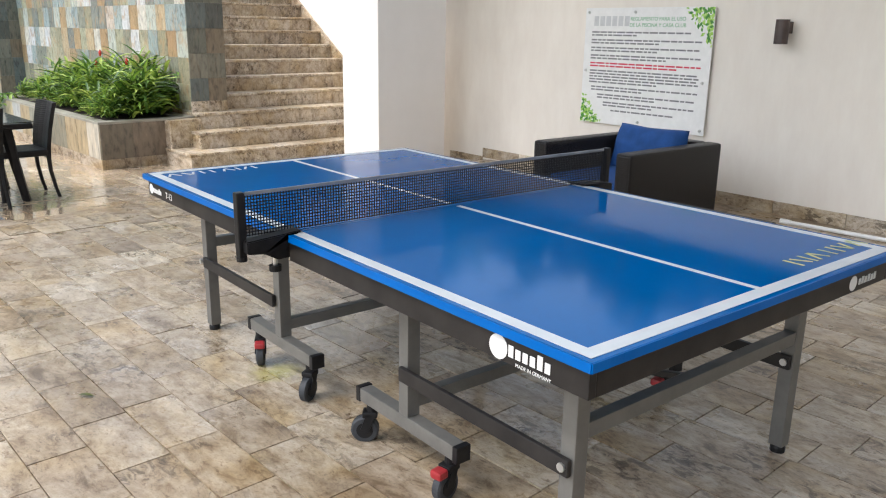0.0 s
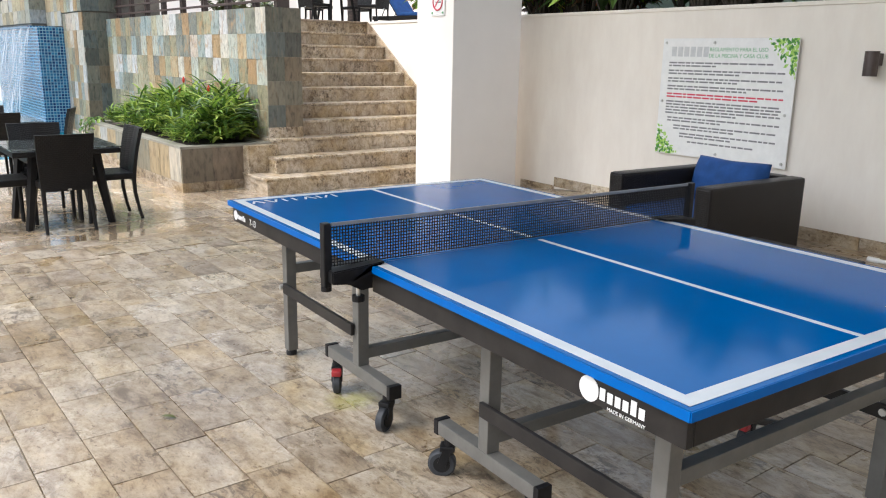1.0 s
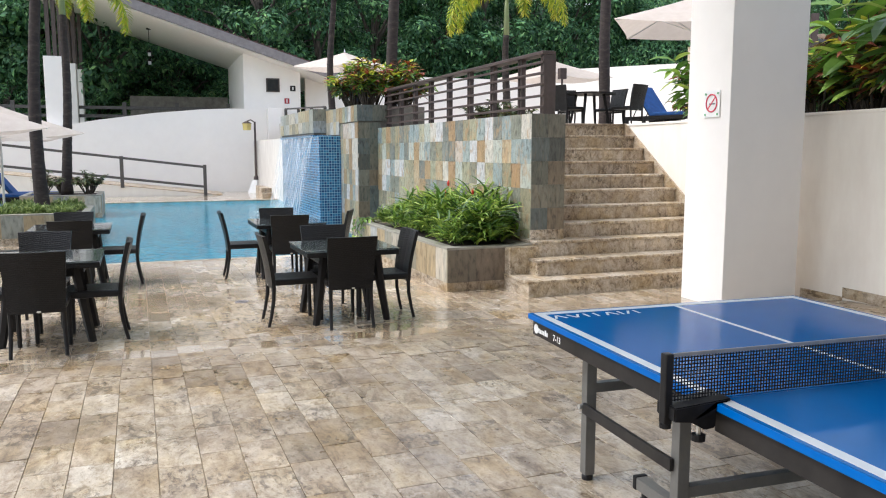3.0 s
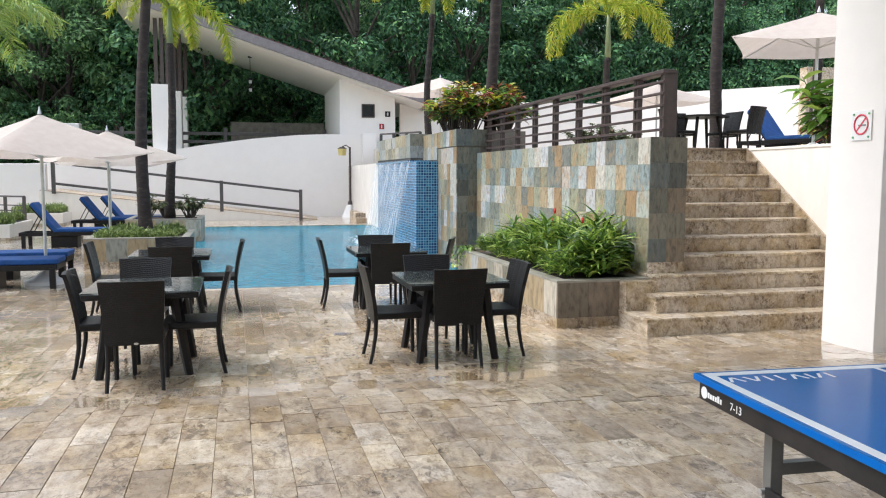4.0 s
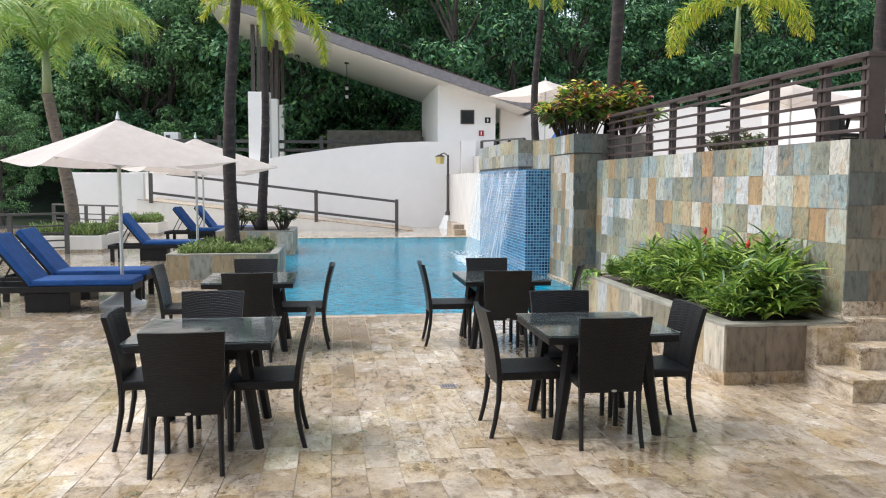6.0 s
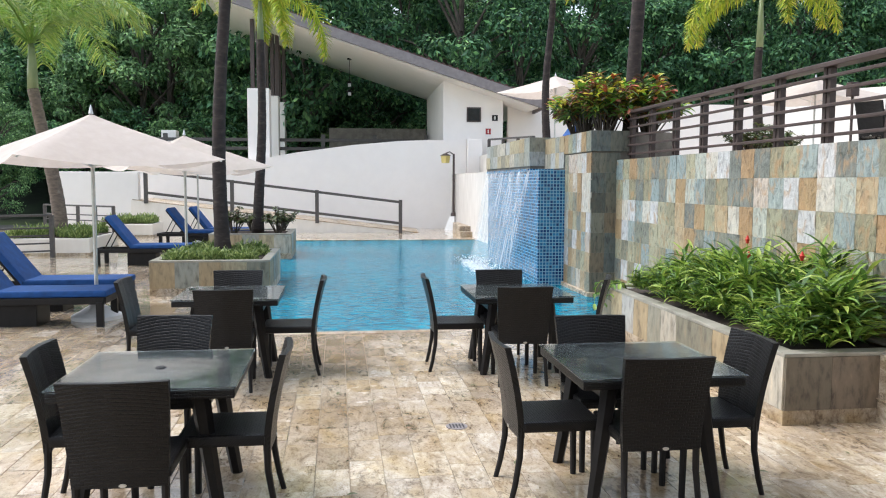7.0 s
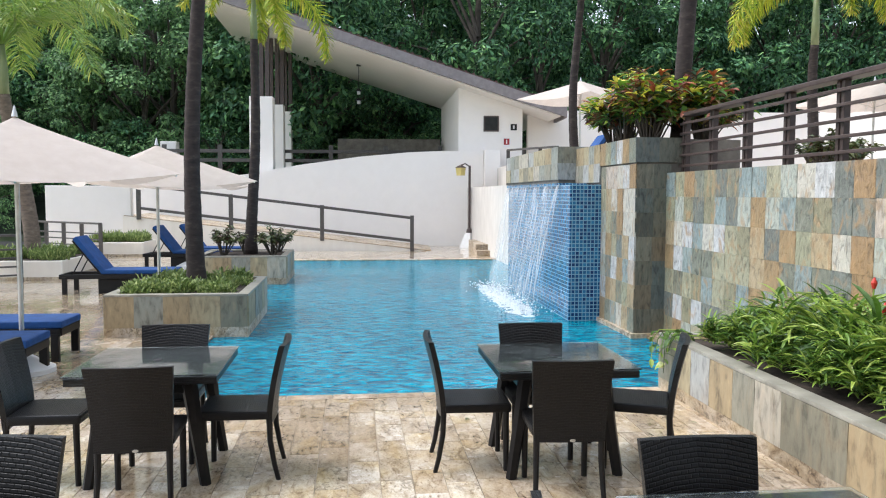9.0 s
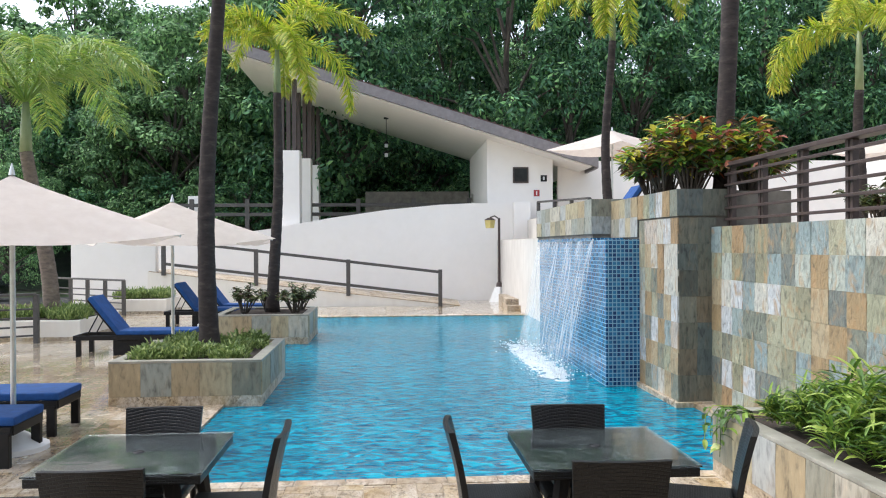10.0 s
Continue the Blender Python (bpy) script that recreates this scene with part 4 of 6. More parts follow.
# ---- ramp, its rail, and the long white wall ----
ramp = bmesh.new()
ringr = [[ramp.verts.new((x, y, z)) for x, z in ((0.9, FLOOR - 0.002), (-8.62, FLOOR + 1.1), (-8.62, FLOOR - 0.2), (0.9, FLOOR - 0.2))] for y in (30.75, 33.3)]
ramp.faces.new(ringr[0]); ramp.faces.new(ringr[1][::-1])
for i in range(4):
    ramp.faces.new((ringr[0][i], ringr[0][(i + 1) % 4], ringr[1][(i + 1) % 4], ringr[1][i]))
tagged(part("ramp", ramp, stucco_warm), "pale stone ramp rising along the white wall", "ramp", kind="structure")
rise = Matrix.Translation((0.9, 30.74, FLOOR)) @ Matrix.Rotation(math.atan2(1.1, 9.52), 4, "Y")
tagged(part("ramp_paving", box(-9.55, 0.05, 0, 2.56, -0.004, 0.018, 0.003, None, rise), trav_step), "pale stone paving on top of the ramp", "ramp", kind="structure")
ramp_rail = thing("railing", pose(0, 30.72, 0), "dark two bar railing that follows the ramp", "railing")
for i in range(4):
    x = 0.34 - 2.82 * i
    zb = FLOOR + max(0.0, 0.116 * (0.9 - x) - 0.07)
    part("post", box(x - 0.06, x + 0.06, -0.05, 0.05, zb, zb + 1.12, 0.006), grey_paint, ramp_rail)
for z in (0.30, 1.02):
    part("bar", beam((0.34, 0, FLOOR + 0.02 + z), (-8.12, 0, FLOOR + 0.02 + z + 0.12 * 8.46), 0.06, 0.085), grey_paint, ramp_rail)

white_wall = bmesh.new()
top = [(-9.75, 1.95), (-7.5, 2.08), (-5.3, 2.36), (-3.4, 2.70), (-1.4, 2.98), (0.3, 3.14), (1.4, 3.19), (2.85, 3.19)]
for y in (33.3, 33.62):
    rowb = [white_wall.verts.new((x, y, -0.3)) for x, z in top]
    rowt = [white_wall.verts.new((x, y, z)) for x, z in top]
    for i in range(len(top) - 1):
        white_wall.faces.new((rowb[i], rowb[i + 1], rowt[i + 1], rowt[i]))
    if y < 33.5:
        first = (rowb, rowt)
for i in range(len(top) - 1):
    white_wall.faces.new((first[1][i], first[1][i + 1], rowt[i + 1], rowt[i]))
white_wall.faces.new((first[0][-1], rowb[-1], rowt[-1], first[1][-1]))
white_wall.faces.new((first[0][0], first[1][0], rowt[0], rowb[0]))
tagged(part("wall_ramp", white_wall, stucco), "long white garden wall with a gently curved top", "wall", kind="structure")
tagged(part("wall_pier", box(2.86, 3.4, 32.9, 33.6, -0.3, 3.22, 0.02), stucco), "white wall pier beside the waterfall", "wall", kind="structure")
tagged(part("wall_link", box(3.3, 4.6, 30.2, 33.0, -0.3, 2.6, 0.02), stucco_shaded), "white wall below the upper terrace", "wall", kind="structure")
tagged(part("wall_panel", box(-11.0, -8.4, 30.85, 31.1, -0.3, 1.92, 0.02), stucco), "freestanding white garden wall panel", "wall", kind="structure")
for i, z in enumerate((0.16, 0.32)):
    tagged(part("garden_step", box(2.2, 3.3, 28.6 + 0.35 * i, 31.5, FLOOR + 0.16 * i, FLOOR + z, 0.01), trav_step), "low stone steps beside the waterfall", "step", kind="structure")

# ---- house with the long mono-pitch roof ----
house = thing("house", pose(0.13, 0, 0), "white pavilion under a long sloping roof with a grey fascia", "house")


def prism(pts, y0, y1, skew=0.0):
    """A slab whose outline lies in the XZ plane."""
    bm = bmesh.new()
    a = [bm.verts.new((x, y0, z)) for x, z in pts]
    b = [bm.verts.new((x + skew, y1, z)) for x, z in pts]
    bm.faces.new(a); bm.faces.new(b[::-1])
    for i in range(len(pts)):
        j = (i + 1) % len(pts)
        bm.faces.new((a[i], a[j], b[j], b[i]))
    return bm


SL = 0.319


def roof_z(x):
    return 4.74 - SL * (x - 5.45)


part("wall", prism([(1.88, 1.2), (4.14, 1.2), (4.14, roof_z(4.14) - 0.42), (1.88, roof_z(1.88) - 0.42)], 33.7, 40.0, -0.3), stucco, house)
part("soffit", prism([(5.3, roof_z(5.3) - 0.44), (-6.8, roof_z(-6.8) - 0.44), (-6.8, roof_z(-6.8) - 0.40), (5.3, roof_z(5.3) - 0.40)], 32.75, 40.4, -0.4), stucco, house)
roof = part("roof", prism([(5.5, roof_z(5.5) - 0.05), (-6.9, roof_z(-6.9) - 0.05), (-6.9, roof_z(-6.9)), (5.5, roof_z(5.5))], 32.7, 40.6, -0.4), roof_tile, house)
part("fascia", prism([(5.5, roof_z(5.5) - 0.40), (-6.9, roof_z(-6.9) - 0.40), (-6.9, roof_z(-6.9) - 0.05), (5.5, roof_z(5.5) - 0.05)], 32.6, 32.74), fascia_paint, house)
part("fascia_end", box(5.42, 5.52, 32.75, 40.4, roof_z(5.5) - 0.42, roof_z(5.5) - 0.02, 0.01), fascia_paint, house)
for i in range(46):
    x = 5.4 - 0.258 * i
    part("roof_tile", tube([(x, 32.72, roof_z(x) - 0.012), (x, 34.2, roof_z(x) - 0.012)], 0.06, 8), roof_tile, roof)
win = part("window", box(2.76, 3.3, 33.66, 33.72, 3.9, 4.45, 0.01), bronze, house)
part("pane", box(2.81, 3.25, 33.645, 33.655, 3.95, 4.4), black_glass, win)
sign_a = thing("notice_plate", pose(3.71, 33.68, 3.34), "small red and white fire notice on the white wall", "notice")
part("plate", box(-0.12, 0.12, 0, 0.015, 0, 0.34, 0.004), white_print, sign_a)
part("red_field", box(-0.10, 0.10, -0.004, -0.0005, 0.1, 0.32), red_plastic, sign_a)
part("arrow", box(-0.02, 0.02, -0.007, -0.0045, 0.14, 0.28), white_print, sign_a)
sign_b = thing("notice_plate", pose(3.96, 33.68, 3.95), "small black notice plate on the white wall", "notice")
part("plate", box(-0.11, 0.11, 0, 0.015, 0, 0.22, 0.004), black_plastic, sign_b)
part("mark", box(-0.03, 0.03, -0.004, -0.0005, 0.05, 0.17), grey_print, sign_b)

for i, (x, y, w, h) in enumerate(((-4.85, 33.9, 0.8, 5.05), (-4.7, 36.4, 0.5, 5.05), (-4.75, 38.9, 0.5, 5.05))):
    post = thing("roof_pier", pose(x, y, 0), "white pier with dark steel posts that carries the roof", "pier", "white roof piers")
    part("pier", box(-w / 2, w / 2, -0.25, 0.25, -0.3, h, 0.015), stucco, post)
    for dx in (-0.22, 0.0, 0.2):
        part("steel_post", box(dx - 0.07, dx + 0.07, -0.1, 0.1, h, roof_z(x) - 0.44, 0.005), bronze, post)

lantern = thing("hanging_lantern", pose(-1.6, 36.0, 0), "dark hanging lantern with white glass under the soffit", "lantern")
zl = roof_z(-1.6) - 0.44
part("chain", tube([(0, 0, zl), (0, 0, zl - 0.9)], 0.012, 6), black_plastic, lantern)
part("plate", tube([(0, 0, zl - 0.06), (0, 0, zl)], 0.09, 10), black_plastic, lantern)
for z in (zl - 0.95, zl - 1.3):
    part("cap", tube([(0, 0, z - 0.04), (0, 0, z + 0.06)], [0.13, 0.04], 8), black_plastic, lantern)
    part("glass", box(-0.06, 0.06, -0.06, 0.06, z - 0.17, z - 0.04, 0.01), grey_print, lantern)

back_rail = thing("railing", pose(0, 36.5, 0), "dark railing in front of a weathered stone wall", "railing")
for z in (2.9, 3.25):
    part("bar", box(-9.5, 1.6, -0.05, 0.05, z, z + 0.13, 0.01), grey_paint, back_rail)
for i in range(6):
    part("post", box(-9.0 + 2.1 * i - 0.08, -9.0 + 2.1 * i + 0.08, -0.06, 0.06, 1.0, 3.55, 0.01), grey_paint, back_rail)
tagged(part("wall_stone", box(-2.6, 1.6, 38.5, 38.9, 0.5, 3.95, 0.02), dark_stone), "weathered stone wall behind the pavilion", "wall", kind="structure")
tagged(part("wall_stub", box(-9.3, -8.7, 37.0, 37.5, 0.0, 3.7, 0.02), stucco), "small white wall pier near the trees", "wall", kind="structure")

# terrace walls
far_wall = bmesh.new()
box(4.6, 15.5, 34.6, 34.9, 1.5, 4.75, 0, far_wall)
tagged(part("wall_terrace", far_wall, stucco), "white wall at the back of the upper terrace", "wall", kind="structure")
tw = bmesh.new()
ring2 = [[tw.verts.new((x, y, z)) for x, y in ((15.5, 34.6), (22.5, 27.0), (22.8, 27.2), (15.8, 34.9))] for z in (1.5, 5.2)]
tw.faces.new(ring2[0]); tw.faces.new(ring2[1])
for i in range(4):
    tw.faces.new((ring2[0][i], ring2[0][(i + 1) % 4], ring2[1][(i + 1) % 4], ring2[1][i]))
tagged(part("wall_terrace_side", tw, stucco), "white angled wall of the upper terrace", "wall", kind="structure")
tagged(part("wall_stone_pier", box(17.4, 19.2, 25.6, 26.0, 1.5, 5.3, 0.02), trav_step), "pale stone pier at the terrace", "wall", kind="structure")
pergola = thing("louvre_screen", pose(15.2, 20.0, TERRACE, 0, 0, -35), "dark slatted screen beside the terrace", "screen")
for x in (0.0, 1.8):
    part("post", box(x - 0.1, x + 0.1, -0.1, 0.1, 0, 3.4, 0.01), bronze, pergola)
for i in range(16):
    part("slat", box(0.1, 1.7, -0.03, 0.03, 0.5 + 0.17 * i, 0.57 + 0.17 * i, 0.005), bronze, pergola)


# ---- table tennis table ----
def tennis_table():
    L, W, H = 2.74, 1.525, 0.76
    t = thing("table_tennis_table", pose(1.358, 1.045, 0), "blue table tennis table with net on a grey wheeled frame", "table tennis table")
    for i, (y0, y1) in enumerate(((0, L / 2 - 0.004), (L / 2 + 0.004, L))):
        half = part("playing_half", box(0, W, y0, y1, H - 0.022, H, 0.002), table_blue, t)
        part("edge_band", box(-0.003, 0.0005, y0, y1, H - 0.024, H - 0.001), table_edge, half)
        part("edge_band", box(W - 0.0005, W + 0.003, y0, y1, H - 0.024, H - 0.001), table_edge, half)
        e = 0.0 if i == 0 else L
        part("edge_band", box(0, W, e - 0.003, e + 0.003, H - 0.024, H - 0.001), table_edge, half)
        o = 0.018
        part("side_line", box(o, o + 0.04, y0 + (o if i == 0 else 0), y1 - (o if i else 0), H, H + 0.0008), white_line, half)
        part("side_line", box(W - o - 0.04, W - o, y0 + (o if i == 0 else 0), y1 - (o if i else 0), H, H + 0.0008), white_line, half)
        part("centre_line", box(W / 2 - 0.011, W / 2 + 0.011, y0 + 0.02, y1 - 0.02, H, H + 0.0006), white_line, half)
        a, b = (o, o + 0.044) if i == 0 else (L - o - 0.044, L - o)
        part("end_line", box(o, W - o, a, b, H, H + 0.001), white_line, half)
        # apron under the top
        ax = 0.018
        part("apron", box(ax, ax + 0.025, y0 + ax, y1 - 0.01, H - 0.1, H - 0.022, 0.003), apron_black, half)
        part("apron", box(W - ax - 0.025, W - ax, y0 + ax, y1 - 0.01, H - 0.1, H - 0.022, 0.003), apron_black, half)
        ye = ax if i == 0 else L - ax - 0.025
        part("apron", box(ax + 0.025, W - ax - 0.025, ye, ye + 0.025, H - 0.1, H - 0.022, 0.003), apron_black, half)
        # printed mark as plain strokes on the playing surface
        yb = 0.13 if i == 0 else L - 0.13
        sgn = 1 if i == 0 else -1
        for q, (dx, w, lean) in enumerate(((0.0, 0.012, 0.0), (0.045, 0.012, 0.5), (0.085, 0.012, 0.0), (0.125, 0.012, -0.4), (0.155, 0.012, 0.4), (0.215, 0.012, 0.0), (0.265, 0.012, 0.0), (0.31, 0.012, 0.4), (0.34, 0.012, -0.4), (0.39, 0.012, -0.4), (0.42, 0.012, 0.4))):
            x0 = (1.08 if i == 0 else 0.5) + sgn * dx
            m = pose(x0, yb, H + 0.0009, 0, 0, math.degrees(lean) * sgn)
            part("print_stroke", box(-w / 2, w / 2, -0.034, 0.034, 0, 0.0005, 0, None, m), yellow_print if i == 0 else white_line, half)
    # long stiffeners and legs
    for s, x in ((1, 0.185), (-1, W - 0.235)):
        for y in (0.21, 0.925, 1.8, 2.52):
            z0 = 0.03 if y in (0.21, 2.52) else 0.2
            leg = part("leg", box(x, x + 0.05, y - 0.025, y + 0.025, z0, H - 0.08, 0.003), steel_grey, t)
            if z0 < 0.1:
                part("foot", tube([(x + 0.025, y, 0), (x + 0.025, y, 0.02), (x + 0.025, y, 0.035)], [0.026, 0.026, 0.02], 12), black_plastic, leg)
            part("bolt", tube([(x - 0.006, y, H - 0.17), (x + 0.004, y, H - 0.17)], 0.007, 8), pale_metal, leg)
        for ya, yb in ((0.21, 0.925), (2.52, 1.8)):
            part("side_strut", beam((x - 0.012, ya - 0.02, 0.355), (x - 0.012, yb, 0.355), 0.016, 0.05, 0.003), apron_black, t)
            part("strut_bolt", tube([(x - 0.026, ya, 0.355), (x, ya, 0.355)], 0.013, 8), pale_metal, t)
    for yc in (0.925, 1.8):
        for x in (0.185, W - 0.235):
            sl = part("wheel_bar", box(x, x + 0.05, yc - 0.27, yc + 0.27, 0.15, 0.2, 0.004), steel_grey, t)
            for ye in (yc - 0.27, yc + 0.27):
                part("bar_cap", box(x - 0.003, x + 0.053, ye - 0.012, ye + 0.012, 0.147, 0.203, 0.003), black_plastic, sl)
            for ye in (yc - 0.22, yc + 0.22):
                braked = abs(ye - 2.02) < 0.01 or abs(ye - 0.705) < 0.01
                turned = pose(x + 0.025, ye, 0, 0, 0, {2.02: 150, 1.58: 120, 1.145: 50, 0.705: 100}[round(ye, 3)])

                def swivelled(bm):
                    bmesh.ops.transform(bm, matrix=turned, verts=bm.verts[:])
                    return bm
                fork = tube([(0, 0, 0.118), (0, 0, 0.152)], 0.02, 12)
                box(-0.024, 0.024, -0.02, 0.034, 0.1, 0.122, 0.005, fork)
                for sx in (-0.024, 0.019):
                    beam((sx + 0.0025, 0.005, 0.11), (sx + 0.0025, 0.026, 0.05), 0.005, 0.032, 0.001, fork)
                c = part("castor", swivelled(fork), black_plastic, t)
                w = part("wheel", swivelled(tube([(-0.017, 0.026, 0.05), (-0.012, 0.026, 0.05), (0.012, 0.026, 0.05), (0.017, 0.026, 0.05)], [0.043, 0.05, 0.05, 0.043], 28)), tyre_grey, c, smooth=False)
                part("hub", swivelled(tube([(-0.0195, 0.026, 0.05), (0.0195, 0.026, 0.05)], 0.03, 18)), black_plastic, c)
                if braked:
                    part("brake", swivelled(box(-0.022, 0.022, 0.034, 0.075, 0.09, 0.118, 0.008)), red_plastic, c)
        part("cross_bar", box(0.235, W - 0.235, yc - 0.02, yc + 0.02, 0.225, 0.27, 0.003), steel_grey, t)
    for y in (0.21, 2.52):
        part("cross_bar", box(0.235, W - 0.235, y - 0.02, y + 0.02, 0.42, 0.465, 0.003), steel_grey, t)
    for y0, y1 in ((0.2, 1.0), (1.78, 2.55)):
        part("brace", beam((0.76, y0, 0.44), (0.76, y1, 0.25), 0.02, 0.02), apron_black, t)
    # net set
    yn = L / 2
    for x0, s in ((-0.15, 1), (W + 0.15, -1)):
        arm = prism([(x0 + s * dx, H + dz) for dx, dz in ((0.0, -0.002), (0.2, 0.012), (0.2, 0.003), (0.148, 0.002), (0.146, -0.075), (0.11, -0.08), (0.06, -0.052), (0.0, -0.045))], yn - 0.05, yn + 0.05)
        bmesh.ops.recalc_face_normals(arm, faces=arm.faces[:])
        bmesh.ops.bevel(arm, geom=arm.edges[:], offset=0.004, segments=2, affect="EDGES")
        cl = part("net_clamp", arm, black_plastic, t)
        part("net_post", box(x0 - 0.014, x0 + 0.014, yn - 0.016, yn + 0.016, H - 0.062, H + 0.156, 0.005), black_plastic, cl)
        part("post_foot", tube([(x0, yn, H - 0.076), (x0, yn, H - 0.061)], 0.018, 12), black_plastic, cl)
        part("clamp_screw", tube([(x0 + s * 0.12, yn, H - 0.11), (x0 + s * 0.12, yn, H - 0.05)], 0.008, 8), pale_metal, cl)
        part("clamp_knob", tube([(x0 + s * 0.12, yn, H - 0.13), (x0 + s * 0.12, yn, H - 0.11)], 0.022, 12), black_plastic, cl)
    net = bmesh.new()
    xa, xb = -0.13, W + 0.13
    n = 165
    for i in range(n + 1):
        x = xa + (xb - xa) * i / n
        box(x - 0.0017, x + 0.0017, yn - 0.0011, yn + 0.0012, H + 0.004, H + 0.142, 0, net)
    for j in range(13):
        z = H + 0.008 + 0.0108 * j
        box(xa, xb, yn - 0.0012, yn + 0.0012, z - 0.0017, z + 0.0017, 0, net)
    tagged(part("net_mesh", net, black_plastic, t, "dark woven net"), kind="stuff")
    part("net_tape", box(xa, xb, yn - 0.004, yn + 0.004, H + 0.142, H + 0.154, 0.002), grey_print_dark, t, "grey worn tape along the net")
    # badges: disc and strokes in place of the maker's mark, and the words that can be read
    for yc, k in ((0.305, 1.0), (2.69, 0.72)):
        badge = part("badge", tube([(0.0165, yc, H - 0.066), (0.0178, yc, H - 0.066)], 0.032 * k, 20), white_print, t)
        for q in range(6):
            tall = k * (0.03, 0.026, 0.026, 0.026, 0.036, 0.026)[q]
            part("badge_bar", box(0.0162, 0.0178, yc - k * (0.053 + 0.024 * q), yc - k * (0.036 + 0.024 * q), H - 0.080, H - 0.080 + tall, 0.0004), white_print, badge)
    lettering("MADE IN GERMANY", 0.013, white_print, t, pose(0.0162, 0.185, H - 0.098, 90, 0, -90))
    lettering("7-13", 0.042, white_print, t, pose(0.0162, 2.47, H - 0.082, 90, 0, -90))
    endb = part("badge", tube([(1.25, 0.0178, H - 0.068), (1.25, 0.0165, H - 0.068)], 0.024, 20), white_print, t)
    for q in range(6):
        part("badge_bar", box(1.287 + 0.021 * q, 1.301 + 0.021 * q, 0.0162, 0.0178, H - 0.080, H - 0.060 + 0.004 * (q % 2)), grey_print, endb)


grey_print_dark = material("grey_net_tape", [(0.3, (0.16, 0.17, 0.19)), (0.7, (0.25, 0.26, 0.28))], 12, 0.7, 0.05)
tennis_table()


# ---- dining sets ----
def dining_chair(m, label):
    """A wicker side chair that faces +Y; its origin is on the floor under the seat."""
    c = thing("dining_chair", m, label, "chair", "chairs round the pool tables")
    part("seat", box(-0.215, 0.215, -0.2, 0.23, 0.385, 0.445, 0.018), wicker_black, c)
    bk = bmesh.new()
    n = 8
    rows = []
    for j in range(n + 1):
        f = j / n
        z = 0.36 + 0.49 * f
        y = -0.205 - 0.085 * f ** 1.6
        w = 0.205 + 0.028 * f
        rows.append([bk.verts.new(p) for p in ((-w, y + 0.016, z), (-w * 0.5, y + 0.006 - 0.008 * f, z), (0, y + 0.002 - 0.012 * f, z), (w * 0.5, y + 0.006 - 0.008 * f, z), (w, y + 0.016, z),
                                               (w, y - 0.018, z), (w * 0.5, y - 0.026 - 0.008 * f, z), (0, y - 0.03 - 0.012 * f, z), (-w * 0.5, y - 0.026 - 0.008 * f, z), (-w, y - 0.018, z))])
    for a, b in zip(rows, rows[1:]):
        for i in range(10):
            bk.faces.new((a[i], a[(i + 1) % 10], b[(i + 1) % 10], b[i]))
    bk.faces.new(rows[0][::-1]); bk.faces.new(rows[-1])
    part("backrest", bk, wicker_black, c)
    for x in (-0.19, 0.19):
        part("leg", tube([(x, -0.205, 0.42), (x * 1.0, -0.21, 0.25), (x * 1.03, -0.235, 0.1), (x * 1.05, -0.26, 0.0)], [0.02, 0.018, 0.016, 0.015], 8), dark_frame, c)
        part("leg", tube([(x, 0.195, 0.42), (x, 0.2, 0.0)], [0.021, 0.018], 8), dark_frame, c)
    part("maker_tag", tube([(0.015, -0.236, 0.372), (0.015, -0.240, 0.372)], 0.017, 12, squash=0.5), pale_metal, c)
    return c


def dining_table(m, label):
    t = thing("dining_table", m, label, "table", "square tables by the pool")
    part("tabletop", box(-0.438, 0.438, -0.438, 0.438, 0.65, 0.699, 0.008), wicker_black, t)
    part("glass_sheet", box(-0.447, 0.447, -0.447, 0.447, 0.703, 0.712, 0.003), glass, t, "wet clear glass sheet")
    part("umbrella_cap", tube([(0, 0, 0.7125), (0, 0, 0.717)], [0.03, 0.024], 16), black_plastic, t)
    for sx in (-1, 1):
        for sy in (-1, 1):
            part("leg", tube([(sx * 0.25, sy * 0.3, 0.65), (sx * 0.29, sy * 0.31, 0.35), (sx * 0.345, sy * 0.33, 0.0)], [0.05, 0.042, 0.034], 6), dark_frame, t)
    for sy in (-1, 1):
        part("apron", box(-0.3, 0.3, sy * 0.3 - 0.015, sy * 0.3 + 0.015, 0.57, 0.65, 0.004), wicker_black, t)
        part("apron", box(sy * 0.28 - 0.015, sy * 0.28 + 0.015, -0.28, 0.28, 0.57, 0.65, 0.004), wicker_black, t)
    return t


CHAIR = "black woven wicker dining chair on wet travertine"
TABLE = "square black wicker table with a wet glass top"
first_chair, first_table = None, None
# centre of the table, then chairs as (u, v, turn)
SETS = [((1.01, 7.96), ((0.50, 7.90, -90), (1.38, 7.86, 90), (0.955, 7.65, 0), (0.95, 8.31, 180))),
        ((-1.60, 8.02), ((-1.89, 7.95, -88), (-1.225, 7.86, 90), (-1.615, 7.465, 0), (-1.71, 8.58, 176))),
        ((0.96, 10.85), ((0.42, 10.87, -92), (1.51, 10.75, 68), (0.884, 10.33, -3), (0.90, 11.04, 178))),
        ((-1.61, 10.94), ((-2.23, 10.86, -90), (-1.09, 10.85, 90), (-1.574, 10.385, 2), (-1.615, 11.2, 180)))]
for (tu, tv), chairs in SETS:
    m = deck(tu, tv, FLOOR)
    first_table = copy_thing(first_table, m) if first_table else dining_table(m, TABLE)
    for u, v, turn in chairs:
        m = deck(u, v, FLOOR, turn)
        first_chair = copy_thing(first_chair, m) if first_chair else dining_chair(m, CHAIR)
